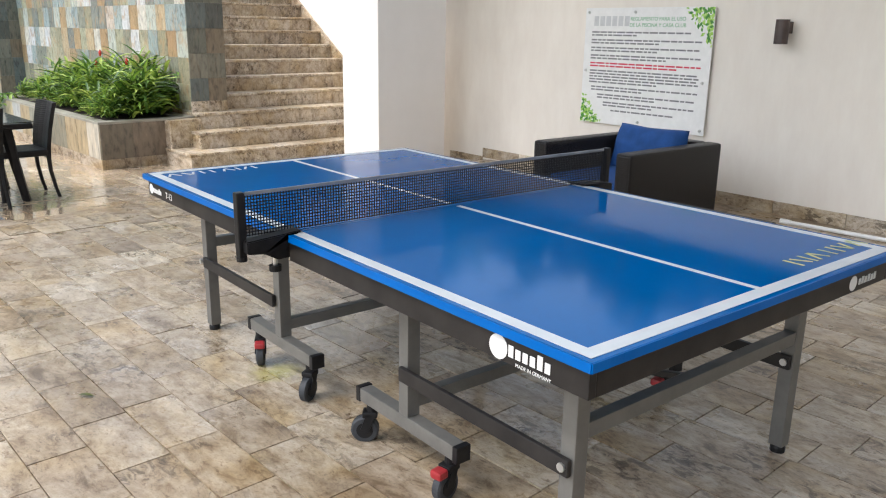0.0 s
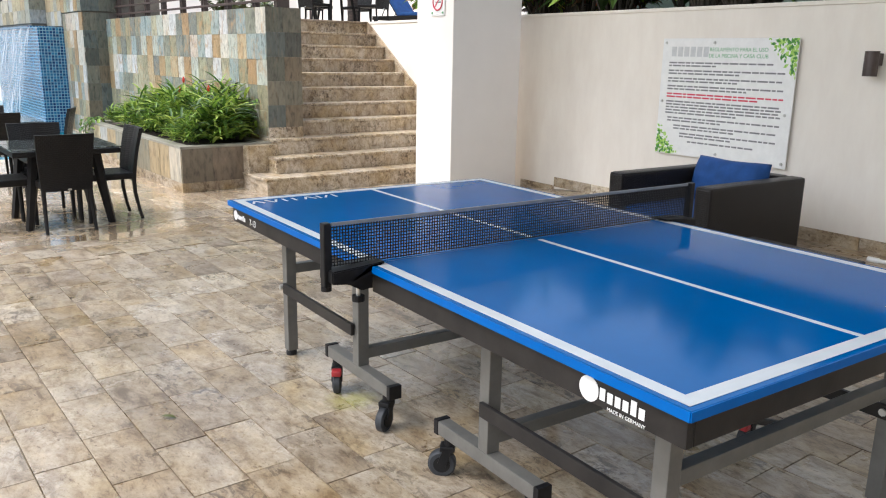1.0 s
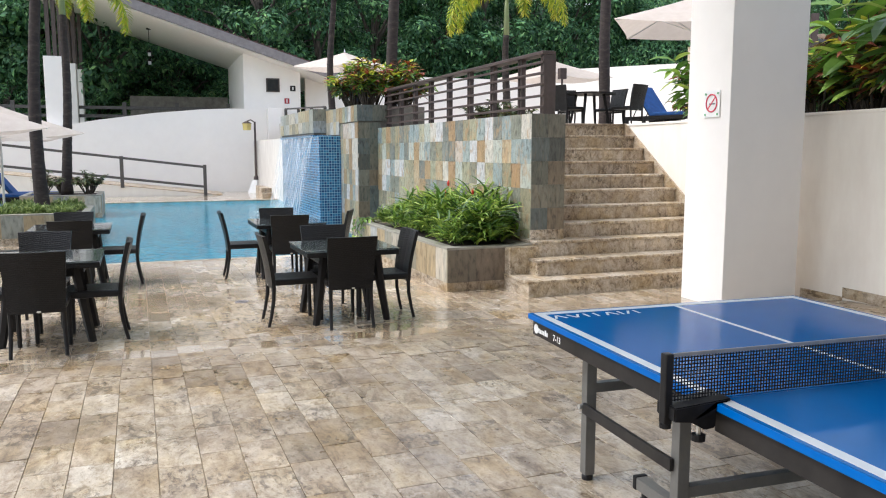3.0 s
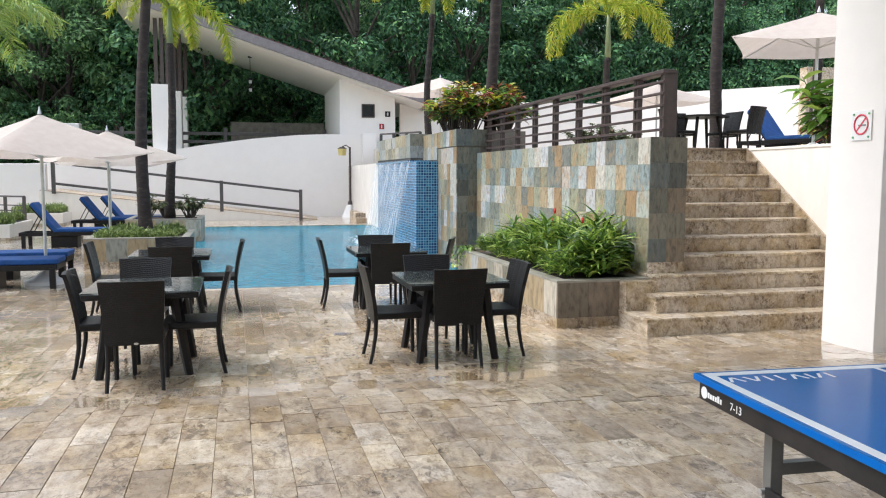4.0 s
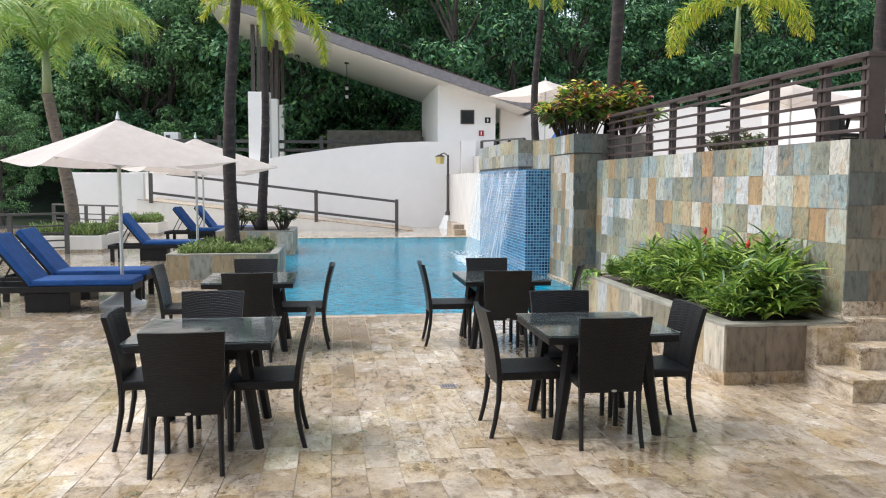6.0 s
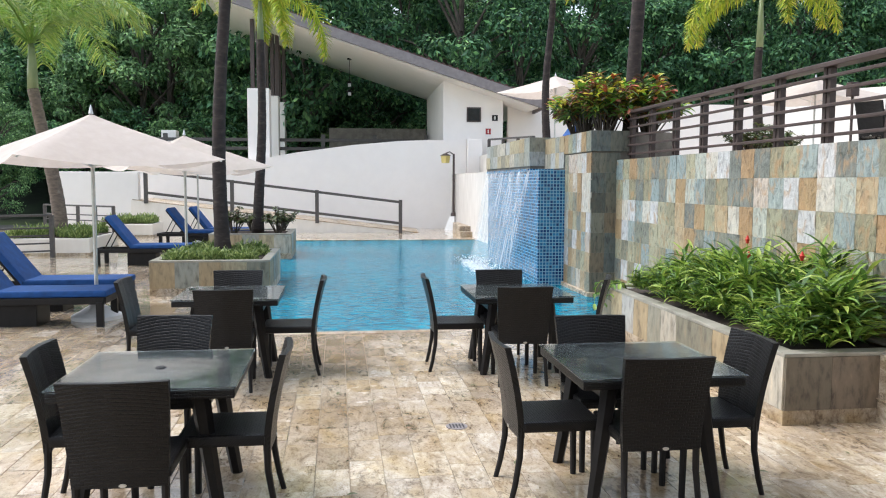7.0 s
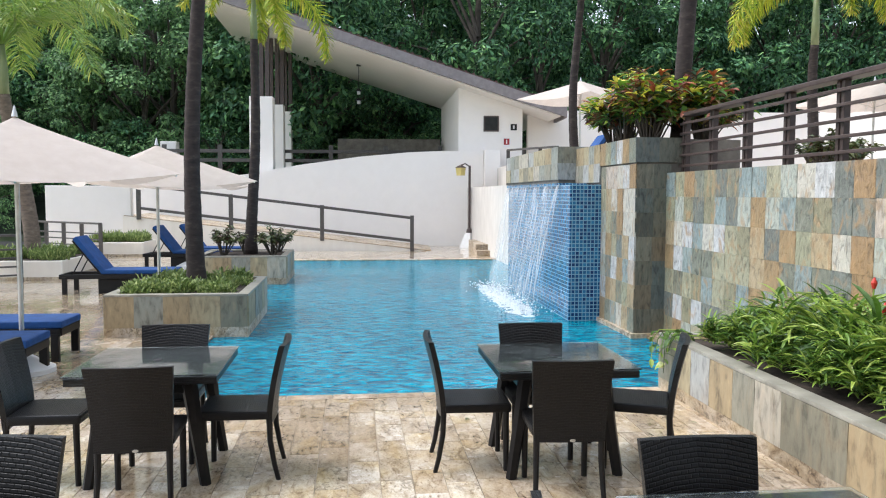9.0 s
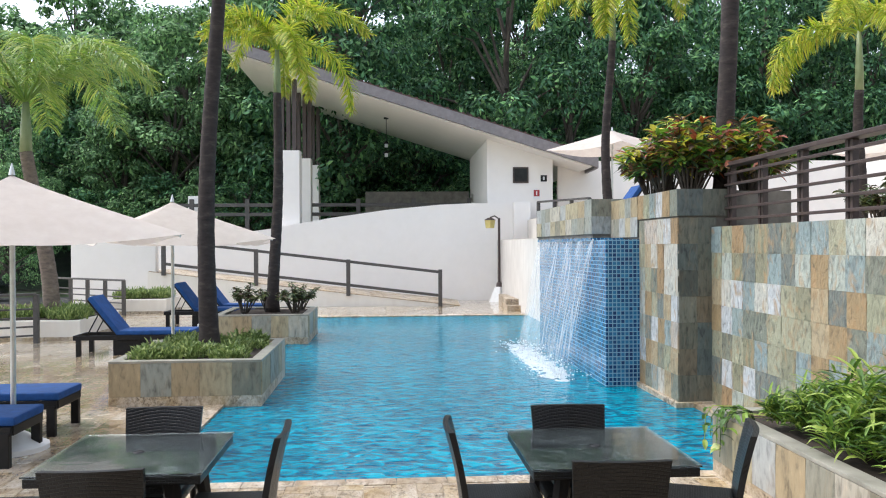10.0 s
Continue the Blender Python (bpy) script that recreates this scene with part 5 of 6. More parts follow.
# the set on the upper terrace
round_table = thing("round_table", pose(7.5, 14.8, TERRACE), "dark round table on the upper terrace", "table")
part("tabletop", tube([(0, 0, 0.70), (0, 0, 0.73)], 0.5, 28), dark_frame, round_table)
for sx in (-1, 1):
    for sy in (-1, 1):
        part("leg", tube([(sx * 0.2, sy * 0.2, 0.7), (sx * 0.3, sy * 0.3, 0)], [0.035, 0.025], 6), dark_frame, round_table)
for x, y, turn in ((6.98, 14.7, -75), (8.0, 14.2, 25), (8.1, 15.1, 100), (7.4, 15.4, 180)):
    ch = copy_thing(first_chair, pose(x, y, TERRACE, 0, 0, turn))
    tagged(ch, "black wicker chair at the terrace table", group="chairs on the terrace")


# ---- loungers ----
def lounger(m, label, raise_deg=52, box_under=True):
    """Its foot end is at +X, its raised head at -X; the origin is on the floor in the middle."""
    t = thing("sun_lounger", m, label, "sun lounger", "blue sun loungers")
    for s in (-1, 1):
        part("side_rail", box(-0.98, 0.98, s * 0.3 - 0.02, s * 0.3 + 0.02, 0.27, 0.35, 0.006), dark_frame, t)
        for x in (-0.9, 0.92):
            part("leg", box(x - 0.03, x + 0.05, s * 0.3 - 0.03, s * 0.3 + 0.03, 0, 0.3, 0.006), dark_frame, t)
    part("end_rail", box(0.95, 0.99, -0.28, 0.28, 0.27, 0.35, 0.006), dark_frame, t)
    part("end_rail", box(-0.99, -0.95, -0.28, 0.28, 0.27, 0.35, 0.006), dark_frame, t)
    for i in range(7):
        x = -0.2 + 0.17 * i
        part("slat", box(x, x + 0.11, -0.28, 0.28, 0.33, 0.348, 0.003), dark_frame, t)
    part("mattress", box(-0.28, 1.0, -0.3, 0.3, 0.352, 0.43, 0.022), blue_cloth, t)
    h = pose(-0.27, 0, 0.36, 0, raise_deg, 0)
    part("back_mattress", box(-0.78, 0.02, -0.3, 0.3, 0.0, 0.085, 0.024, None, h), blue_cloth, t)
    part("back_frame", box(-0.76, 0.0, -0.28, 0.28, -0.03, -0.004, 0.004, None, h), dark_frame, t)
    for s in (-1, 1):
        c = math.cos(radians(raise_deg))
        part("prop", beam((-0.27 - 0.5 * c, s * 0.22, 0.36 + 0.5 * math.sin(radians(raise_deg)) - 0.03), (-0.8, s * 0.22, 0.3), 0.015, 0.02, 0.002), dark_frame, t)
    if box_under:
        part("stowage_box", box(-0.35, 0.2, -0.22, 0.22, 0.0, 0.26, 0.01), dark_frame, t)
    return t


LNG = "dark sun lounger with a blue mattress and raised back"
lg = lounger(deck(-4.35, 13.6, FLOOR), LNG)
for u, v, turn in ((-4.43, 14.72, 0), (-4.54, 20.55, 0), (-4.36, 25.4, -6), (-3.98, 26.5, -6)):
    copy_thing(lg, deck(u, v, FLOOR, turn))
up_l = copy_thing(lg, pose(9.9, 15.7, TERRACE, 0, 0, -70))
tagged(up_l, "blue sun lounger with raised back on the upper terrace")
copy_thing(lg, pose(3.95, 24.0, TERRACE, 0, 0, 185)).scale = (1.05, 1.05, 1.12)


# ---- umbrellas ----
def umbrella(m, label, half=1.17, top=2.52, edge=1.97, seed=1):
    t = thing("patio_umbrella", m, label, "umbrella", "cream umbrellas")
    part("pole", tube([(0, 0, 0.05), (0, 0, top - 0.02)], 0.024, 12), pale_metal, t)
    part("base", tube([(0, 0, 0), (0, 0, 0.05), (0, 0, 0.09), (0, 0, 0.2)], [0.3, 0.3, 0.22, 0.045], 20), cone_white, t)
    part("finial", tube([(0, 0, top), (0, 0, top + 0.04), (0, 0, top + 0.11)], [0.03, 0.022, 0.004], 10), pale_metal, t)
    bm = bmesh.new()
    n, per = 14, 10
    corners = [Vector((1, -1)), Vector((1, 1)), Vector((-1, 1)), Vector((-1, -1))]
    peak = bm.verts.new((0, 0, top))
    rings = []
    for i in range(1, n + 1):
        r = i / n
        ring = []
        for k in range(4):
            for q in range(per):
                f = q / per
                c = corners[k].lerp(corners[(k + 1) % 4], f)
                hang = math.sin(math.pi * f)
                s = 1 - 0.07 * hang * r
                ring.append(bm.verts.new((c.x * half * r * s, c.y * half * r * s, top - (top - edge) * r ** 0.9 - 0.10 * hang * r ** 2)))
        rings.append(ring)
    for k in range(4 * per):
        bm.faces.new((peak, rings[0][k], rings[0][(k + 1) % (4 * per)]))
    for a, b in zip(rings, rings[1:]):
        for k in range(4 * per):
            j = (k + 1) % (4 * per)
            bm.faces.new((a[k], b[k], b[j], a[j]))
    part("canopy", bm, canvas, t, "cream canvas canopy with sagging edges", smooth=True)
    for sx in (-1, 1):
        for sy in (-1, 1):
            part("rib", tube([(0, 0, top - 0.06), (sx * half * 0.97, sy * half * 0.97, edge - 0.02)], 0.011, 6), pale_metal, t)
            part("strut", tube([(0, 0, top - 0.65), (sx * half * 0.45, sy * half * 0.45, top - 0.33)], 0.009, 6), pale_metal, t)
    return t


UMB = "cream canvas umbrella on a pale pole by the loungers"
um = umbrella(pose(-3.74, 13.7, FLOOR, 0, 0, 38), UMB)
for x, y, z, turn in ((-3.72, 18.1, FLOOR, 30), (-5.1, 25.0, FLOOR, 30)):
    copy_thing(um, pose(x, y, z, 0, 0, turn))
for x, y, z, turn in ((5.17, 28.6, 2.55, 40), (11.0, 23.8, TERRACE, 20), (8.85, 13.4, TERRACE, 55)):
    big = copy_thing(um, pose(x, y, z, 0, 0, turn))
    big.scale = (1.12, 1.12, 0.96)
    tagged(big, "cream canvas umbrella on the upper terrace")

# ---- armchair by the wall ----
def pillow(w, h, thick, m, seed):
    """A soft filled cushion, slumped and creased a little."""
    bm = bmesh.new()
    n = 18
    sides = []
    for s in (1, -1):
        rows = []
        for j in range(n + 1):
            row = []
            for i in range(n + 1):
                x, y = -1 + 2 * i / n, -1 + 2 * j / n
                fat = ((1 - x ** 4) * (1 - y ** 4)) ** 0.5
                pinch = 1 - 0.06 * (1 - abs(x)) * abs(y) ** 3 - 0.02 * noise.noise(Vector((x * 2, y * 2, seed)))
                crease = 0.10 * noise.noise(Vector((x * 3.1, y * 3.1, seed + s)))
                row.append(bm.verts.new((x * w / 2, y * h / 2 * pinch, s * thick / 2 * fat * (1 + crease))))
            rows.append(row)
        for a, b in zip(rows, rows[1:]):
            for i in range(n):
                bm.faces.new((a[i], a[i + 1], b[i + 1], b[i]) if s > 0 else (a[i], b[i], b[i + 1], a[i + 1]))
        sides.append(rows)
    bmesh.ops.remove_doubles(bm, verts=bm.verts, dist=0.0005)
    bm.transform(m)
    return bm


sofa = thing("armchair", pose(5.03, 3.845, 0, 0, 0, 90), "dark brown wicker armchair with blue cushions by the cream wall", "armchair")
part("arm", box(-0.46, -0.33, -0.55, 0.55, 0.02, 0.63, 0.025), wicker_brown, sofa)
part("arm", box(0.33, 0.46, -0.55, 0.55, 0.02, 0.63, 0.025), wicker_brown, sofa)
part("back", box(-0.33, 0.33, -0.55, -0.42, 0.02, 0.63, 0.025), wicker_brown, sofa)
part("base", box(-0.33, 0.33, -0.42, 0.5, 0.06, 0.27, 0.02), wicker_brown, sofa)
part("seat_cushion", box(-0.325, 0.325, -0.4, 0.52, 0.272, 0.40, 0.05), blue_cloth, sofa)
part("back_cushion", pillow(0.64, 0.42, 0.22, pose(0, -0.26, 0.52, 106, 0, 0), 3), blue_cloth, sofa, smooth=True)
for sx in (-1, 1):
    for sy in (-1, 1):
        part("foot", tube([(sx * 0.4, sy * 0.47, 0), (sx * 0.4, sy * 0.47, 0.03)], 0.025, 10), black_plastic, sofa)
stool = thing("low_table", pose(4.37, 2.75, 0), "low dark wicker side table by the wall", "side table")
part("tabletop", box(-0.27, 0.27, -0.36, 0.4, 0.3, 0.34, 0.01), wicker_brown, stool)
for sx in (-0.23, 0.23):
    for sy in (-0.31, 0.35):
        part("leg", box(sx - 0.025, sx + 0.025, sy - 0.025, sy + 0.025, 0, 0.3, 0.004), wicker_brown, stool)
pole = thing("cleaning_pole", pose(6.0, 2.9, 0.02), "white pole lying along the wall", "pole")
part("shaft", tube([(0.03, 0.10, 0.0), (0.2, -2.2, 0.0)], 0.016, 10), white_print, pole)
part("tip", tube([(0.024, 0.18, 0.0), (0.03, 0.10, 0.0)], 0.022, 10), white_print, pole)

# ---- wall sign, lamp, small notices ----
def rules_sign():
    s = thing("rules_board", pose(6.27, 4.0, 0.565), "white rules board with green leaf print, slightly yellowed", "sign")
    W, H = 1.42, 1.085
    face = pose(0, 0, 0, 0, 0, -90)  # local x runs along -y from the far edge

    def flat(x0, x1, z0, z1, mat, d, name):
        """A print on the board, x from its far edge."""
        part(name, box(-0.006 - d, -0.006, W - x1, W - x0, z0, z1), mat, s)
    part("board", box(-0.006, 0.004, 0, W, 0, H, 0.003), white_print, s)
    rng = random.Random(4)
    # leaf print in two corners: small leaves that thin out along a slope
    for cx, cz, sx, sz, n in ((W - 0.004, H - 0.004, -1, -1, 330), (0.004, 0.004, 1, 1, 300)):
        for mat in (leaf_print, leaf_print_dark):
            bm = bmesh.new()
            for i in range(n if mat is leaf_print else n // 3):
                a, b = 0.30 * rng.random(), 0.36 * rng.random()
                if a / 0.30 + b / 0.36 > rng.uniform(0.55, 1.0):
                    continue
                y, z, r, turn = W - cx - sx * a, cz + sz * b, rng.uniform(0.012, 0.03), rng.uniform(0, 6.283)
                d = -0.0064 - 0.000004 * i - (0.0016 if mat is leaf_print_dark else 0.0)
                rim = []
                for along, across in ((1, 0), (0, 0.5), (-1, 0), (0, -0.5)):
                    yy = y + r * (along * math.cos(turn) - across * math.sin(turn))
                    zz = z + r * (along * math.sin(turn) + across * math.cos(turn))
                    rim.append(bm.verts.new((d, min(max(yy, 0.002), W - 0.002), min(max(zz, 0.002), H - 0.002))))
                bm.faces.new(rim)
            tagged(part("leaf_print", bm, mat, s), kind="stuff")
    x = 0.11
    for q in range(6):
        flat(x, x + 0.055, H - 0.165, H - 0.075, grey_print, 0.0012, "mark_bar")
        x += 0.073
    for line, z in (("REGLAMENTO PARA EL USO", H - 0.115), ("DE LA PISCINA Y CASA CLUB", H - 0.17)):
        lettering(line, 0.047, ink_green, s, pose(-0.0072, W - 0.84, z, 90, 0, -90))
    z = H - 0.215
    for n, mat, a, b in ((2, ink, 0.09, 1.2), (2, ink, 0.09, 1.32), (2, ink, 0.09, 1.32), (2, ink, 0.09, 1.32), (2, ink_red, 0.09, 1.33), (5, ink, 0.09, 1.32), (2, ink, 0.12, 1.32), (2, ink, 0.2, 1.3), (2, ink, 0.28, 1.3), (1, ink, 0.38, 1.12)):
        for k in range(n):
            end = b if k < n - 1 or n == 1 else a + (b - a) * rng.uniform(0.3, 0.85)
            xx = a
            while xx < end - 0.02:
                w = min(rng.uniform(0.03, 0.11), end - xx)
                flat(xx, xx + w, z - 0.014, z, mat, 0.001, "text_bar")
                xx += w + 0.012
            z -= 0.027
        z -= 0.018
    for cx, cz in ((0.04, H - 0.04), (W / 2 - 0.12, H - 0.04), (W - 0.04, 0.04), (0.04, 0.5), (W / 2, 0.05), (W - 0.06, 0.45)):
        part("stud", tube([(-0.018, W - cx, cz), (-0.006, W - cx, cz)], [0.011, 0.014], 10), pale_metal, s)


rules_sign()
wl_ = thing("wall_lamp", pose(6.2, 3.36, 1.36), "dark cylindrical wall lamp on the cream wall", "wall lamp")
part("cylinder", tube([(0, 0, 0), (0, 0, 0.185)], 0.052, 20), bronze, wl_)
part("bracket", box(0.03, 0.1, -0.035, 0.035, 0.08, 0.17, 0.004), bronze, wl_)
ns = thing("no_smoking_sign", pose(5.018, 7.46, 1.865), "small white sign with a red crossed ring on the column", "sign")
part("plate", box(-0.012, -0.001, -0.13, 0.13, 0, 0.27, 0.003), white_print, ns)
ringm = bmesh.new()
tube([(-0.0135, 0.088 * math.cos(a), 0.145 + 0.088 * math.sin(a)) for a in [2 * math.pi * i / 28 for i in range(29)]], 0.0085, 6, ringm, caps=False)
part("red_ring", ringm, ink_red, ns)
part("red_bar", beam((-0.0135, 0.06, 0.085), (-0.0135, -0.06, 0.205), 0.006, 0.013, 0), ink_red, ns)
part("cigarette_bar", box(-0.0145, -0.0125, -0.06, 0.04, 0.13, 0.145), ink, ns)
for y in (-0.1, 0.1):
    for z in (0.03, 0.24):
        part("stud", tube([(-0.02, y, z), (-0.012, y, z)], 0.011, 8), ink_green, ns)

lamp = thing("garden_lamp", pose(2.29, 32.3, FLOOR), "dark lamp post with an amber lantern on a white cone", "garden lamp")
part("cone", tube([(0, 0, 0), (0, 0, 0.5)], [0.33, 0.14], 4), cone_white, lamp)
part("post", tube([(0, 0, 0.5), (0, 0, 0.62), (0, 0, 0.66), (0, 0, 2.75)], [0.11, 0.09, 0.045, 0.04], 12), bronze, lamp)
part("arm", tube([(0, 0, 2.72), (-0.15, 0, 2.82), (-0.3, 0, 2.76)], 0.022, 8), bronze, lamp)
part("cap", tube([(-0.3, 0, 2.68), (-0.3, 0, 2.76)], [0.2, 0.06], 4), bronze, lamp)
part("lantern", tube([(-0.3, 0, 2.42), (-0.3, 0, 2.68)], [0.14, 0.17], 4), amber_glass, lamp)
tl = thing("terrace_lantern", pose(8.2, 17.5, TERRACE), "small dark lantern on a post on the terrace", "lantern")
part("post", tube([(0, 0, 0), (0, 0, 1.25)], 0.025, 8), bronze, tl)
part("lantern", box(-0.08, 0.08, -0.08, 0.08, 1.25, 1.5, 0.01), bronze, tl)

drain = thing("floor_drain", deck(0.155, 9.06, FLOOR), "round metal floor drain in the paving", "drain")
part("ring", tube([(0, 0, 0.001), (0, 0, 0.008)], 0.075, 24), fascia_paint, drain)
for i in range(5):
    x = -0.045 + 0.0225 * i
    part("slot", box(x - 0.005, x + 0.005, -0.045, 0.045, 0.0083, 0.0095), black_plastic, drain)


# ---- plants ----
def frond_mesh(seed, length, leaflets, droop, mat, width=0.05, leaf_len=0.55, ruffle=0.35):
    """A feather palm leaf along +X that arches down, with leaflets in two ranks."""
    rng = random.Random(seed)
    bm = bmesh.new()
    pts, p, way = [], Vector((0, 0, 0)), Vector((0.72, 0, 0.70)).normalized()
    n = 14
    for i in range(n + 1):
        pts.append(p.copy())
        p = p + way * length / n
        way = (way + Vector((0.02, 0, -droop / n * (0.6 + 1.2 * i / n)))).normalized()
    tube(pts, [0.022 * (1 - 0.85 * i / n) + 0.003 for i in range(n + 1)], 5, bm)
    for k in range(leaflets):
        f = 0.13 + 0.87 * k / leaflets
        i = min(int(f * n), n - 1)
        c = pts[i].lerp(pts[i + 1], f * n - i)
        d = (pts[i + 1] - pts[i]).normalized()
        ll = leaf_len * (0.45 + 0.55 * math.sin(math.pi * min(f * 0.92 + 0.06, 1))) * rng.uniform(0.85, 1.1)
        for s in (-1, 1):
            up = d.cross(Vector((0, s, 0))) * s
            w = (d * rng.uniform(0.45, 0.8) + Vector((0, s, 0)) * rng.uniform(0.6, 1.0) + up * rng.uniform(-ruffle, ruffle)).normalized()
            blade(bm, c, w, ll, width, rng.uniform(0.5, 1.5), rng.uniform(-0.5, 0.5), 3, 0.3)
    return mesh_of(bm, "frond", mat)


FRONDS = [frond_mesh(i, 2.0 + 0.2 * (i % 3), 150, 2.2 + 0.35 * i, palm_leaf, 0.026, leaf_len=0.38, ruffle=1.1) for i in range(4)]
FRONDS_GREEN = [frond_mesh(20 + i, 2.5 + 0.2 * (i % 3), 120, 1.6 + 0.3 * i, palm_leaf_green, 0.022, leaf_len=0.58, ruffle=0.5) for i in range(3)]


def palm(m, label, tall, bend, r0, r1, shaft, fronds, count, seed, barkm=bark_palm, size=1.0, first=0.0):
    """A palm with a ringed trunk, a green crownshaft and a crown of separate fronds."""
    rng = random.Random(seed)
    t = thing("palm_tree", m, label, "palm tree", "palms round the pool")
    n = 34
    bow = lambda f: Vector((bend[0] * f * f + 0.05 * math.sin(f * 5 + seed), bend[1] * f * f, f * tall))
    pts = [bow(i / n) for i in range(n + 1)]
    rad = [(r0 + (r1 - r0) * (i / n) + 0.25 * r0 * math.exp(-i / 2.0)) * (1.035 if i % 2 else 0.985) for i in range(n + 1)]
    part("trunk", tube(pts, rad, 14), barkm, t, smooth=True)
    topp = pts[-1]
    if shaft:
        part("crownshaft", tube([topp, topp + Vector((0, 0, shaft * 0.4)), topp + Vector((0, 0, shaft))], [r1 * 0.98, r1 * 0.9, r1 * 0.5], 12), crownshaft, t, smooth=True)
        topp = topp + Vector((0, 0, shaft * 0.97))
    for i in range(count):
        turn = first + 360 * i / count + rng.uniform(-16, 16)
        part("frond", rng.choice(fronds), palm_leaf, t, m=Matrix.Translation(topp) @ pose(0, 0, 0, 0, rng.uniform(-30, 28), turn) @ Matrix.Scale(size * rng.uniform(0.88, 1.1), 4))
    return t


PL = "slender palm with dark trunk, yellow-green fronds"
palm(pose(-2.82, 16.8, 0.36), PL + " in a slate planter", 5.5, (0.15, 0.0), 0.12, 0.08, 0.7, FRONDS, 10, 3, size=1.12, first=10)
palm(pose(-3.14, 22.7, 0.40), PL + " in a slate planter", 4.5, (0.1, 0.0), 0.125, 0.08, 0.9, FRONDS, 10, 5, first=30)
palm(pose(-7.92, 23.1, FLOOR), "tall palm with a pale mottled trunk and green fronds", 3.85, (-0.45, 0.0), 0.17, 0.125, 1.05, FRONDS_GREEN, 12, 7, bark_pale, 1.4)
palm(pose(-8.6, 16.4, -0.3), "palm with drooping yellow-green fronds beyond the loungers", 4.3, (0.0, 0.0), 0.15, 0.1, 0.8, FRONDS_GREEN, 9, 21, bark_pale, 1.0)
palm(pose(3.55, 21.9, 2.3), PL + " above the waterfall", 3.45, (0.05, 0.0), 0.095, 0.07, 1.0, FRONDS, 9, 9, first=20)
palm(pose(3.88, 16.5, 2.3), PL + " among crotons on the pillar", 4.6, (0.0, 0.0), 0.115, 0.10, 0.7, FRONDS, 9, 11)
palm(pose(8.68, 22.2, TERRACE), PL + " on the upper terrace", 2.9, (0.05, 0.0), 0.125, 0.085, 1.2, FRONDS, 9, 13, first=15)
palm(pose(8.71, 16.4, TERRACE), PL + " on the upper terrace", 5.4, (0.1, 0.0), 0.125, 0.1, 0.8, FRONDS, 8, 15)
palm(pose(13.3, 19.5, TERRACE), PL + " on the upper terrace", 4.4, (0.0, 0.0), 0.12, 0.1, 0.8, FRONDS, 8, 17)


def strap_clump(m, label, seed):
    """A tuft of stems with long arching leaves."""
    rng = random.Random(seed)
    t = thing("strappy_plant", m, label, "plant", "strappy plants in the long planter")
    bm = bmesh.new()
    for i in range(15):
        a, lean = rng.uniform(0, 6.283), rng.uniform(0.05, 0.5)
        base = Vector((rng.gauss(0, 0.07), rng.gauss(0, 0.07), -0.05))
        way = Vector((math.cos(a) * lean, math.sin(a) * lean, 1)).normalized()
        tall = rng.uniform(0.16, 0.5)
        for k in range(8):
            f = 0.35 + 0.65 * k / 7
            aa = a + k * 2.4 + rng.uniform(-0.3, 0.3)
            w = Vector((math.cos(aa), math.sin(aa), rng.uniform(0.35, 1.0)))
            blade(bm, base + way * tall * f, w, rng.uniform(0.2, 0.38), rng.uniform(0.026, 0.046), rng.uniform(0.4, 1.4), rng.uniform(-0.4, 0.4), 4, 0.3)
    part("leaves", bm, bush_leaf, t)
    return t


rng = random.Random(31)
CLUMP = "lush green strappy plant in the slate planter"
clumps = [strap_clump(deck(2.95, 8.98 + 0.1, 0.42), CLUMP, s) for s in (1, 2, 3)]
for i in range(64):
    # low along the coping, taller towards the wall
    back = rng.random()
    u, v = 2.64 + 0.76 * back, 9.06 + 3.15 * (i + rng.random()) / 64
    tall = (0.62 + 0.68 * back) * (1.0 if v < 11.3 else 0.8)
    wide = tall * rng.uniform(0.8, 1.1)
    copy_thing(rng.choice(clumps), deck(u, v, 0.41, rng.uniform(0, 360))).scale = (wide, wide, tall * rng.uniform(0.85, 1.3))
for u, v, h in ((3.2, 9.9, 0.55), (3.3, 9.35, 0.42), (3.05, 10.5, 0.5), (3.25, 10.9, 0.62)):
    fl = thing("red_ginger_flower", deck(u, v, 0.42), "red flower spike among the strappy leaves", "flower", "red flowers")
    part("stem", tube([(0, 0, 0), (0.02, 0, h)], 0.006, 6), bush_leaf, fl)
    part("bloom", tube([(0.02, 0, h - 0.01), (0.02, 0, h + 0.03), (0.022, 0, h + 0.07)], [0.012, 0.022, 0.004], 8), flower_red, fl)


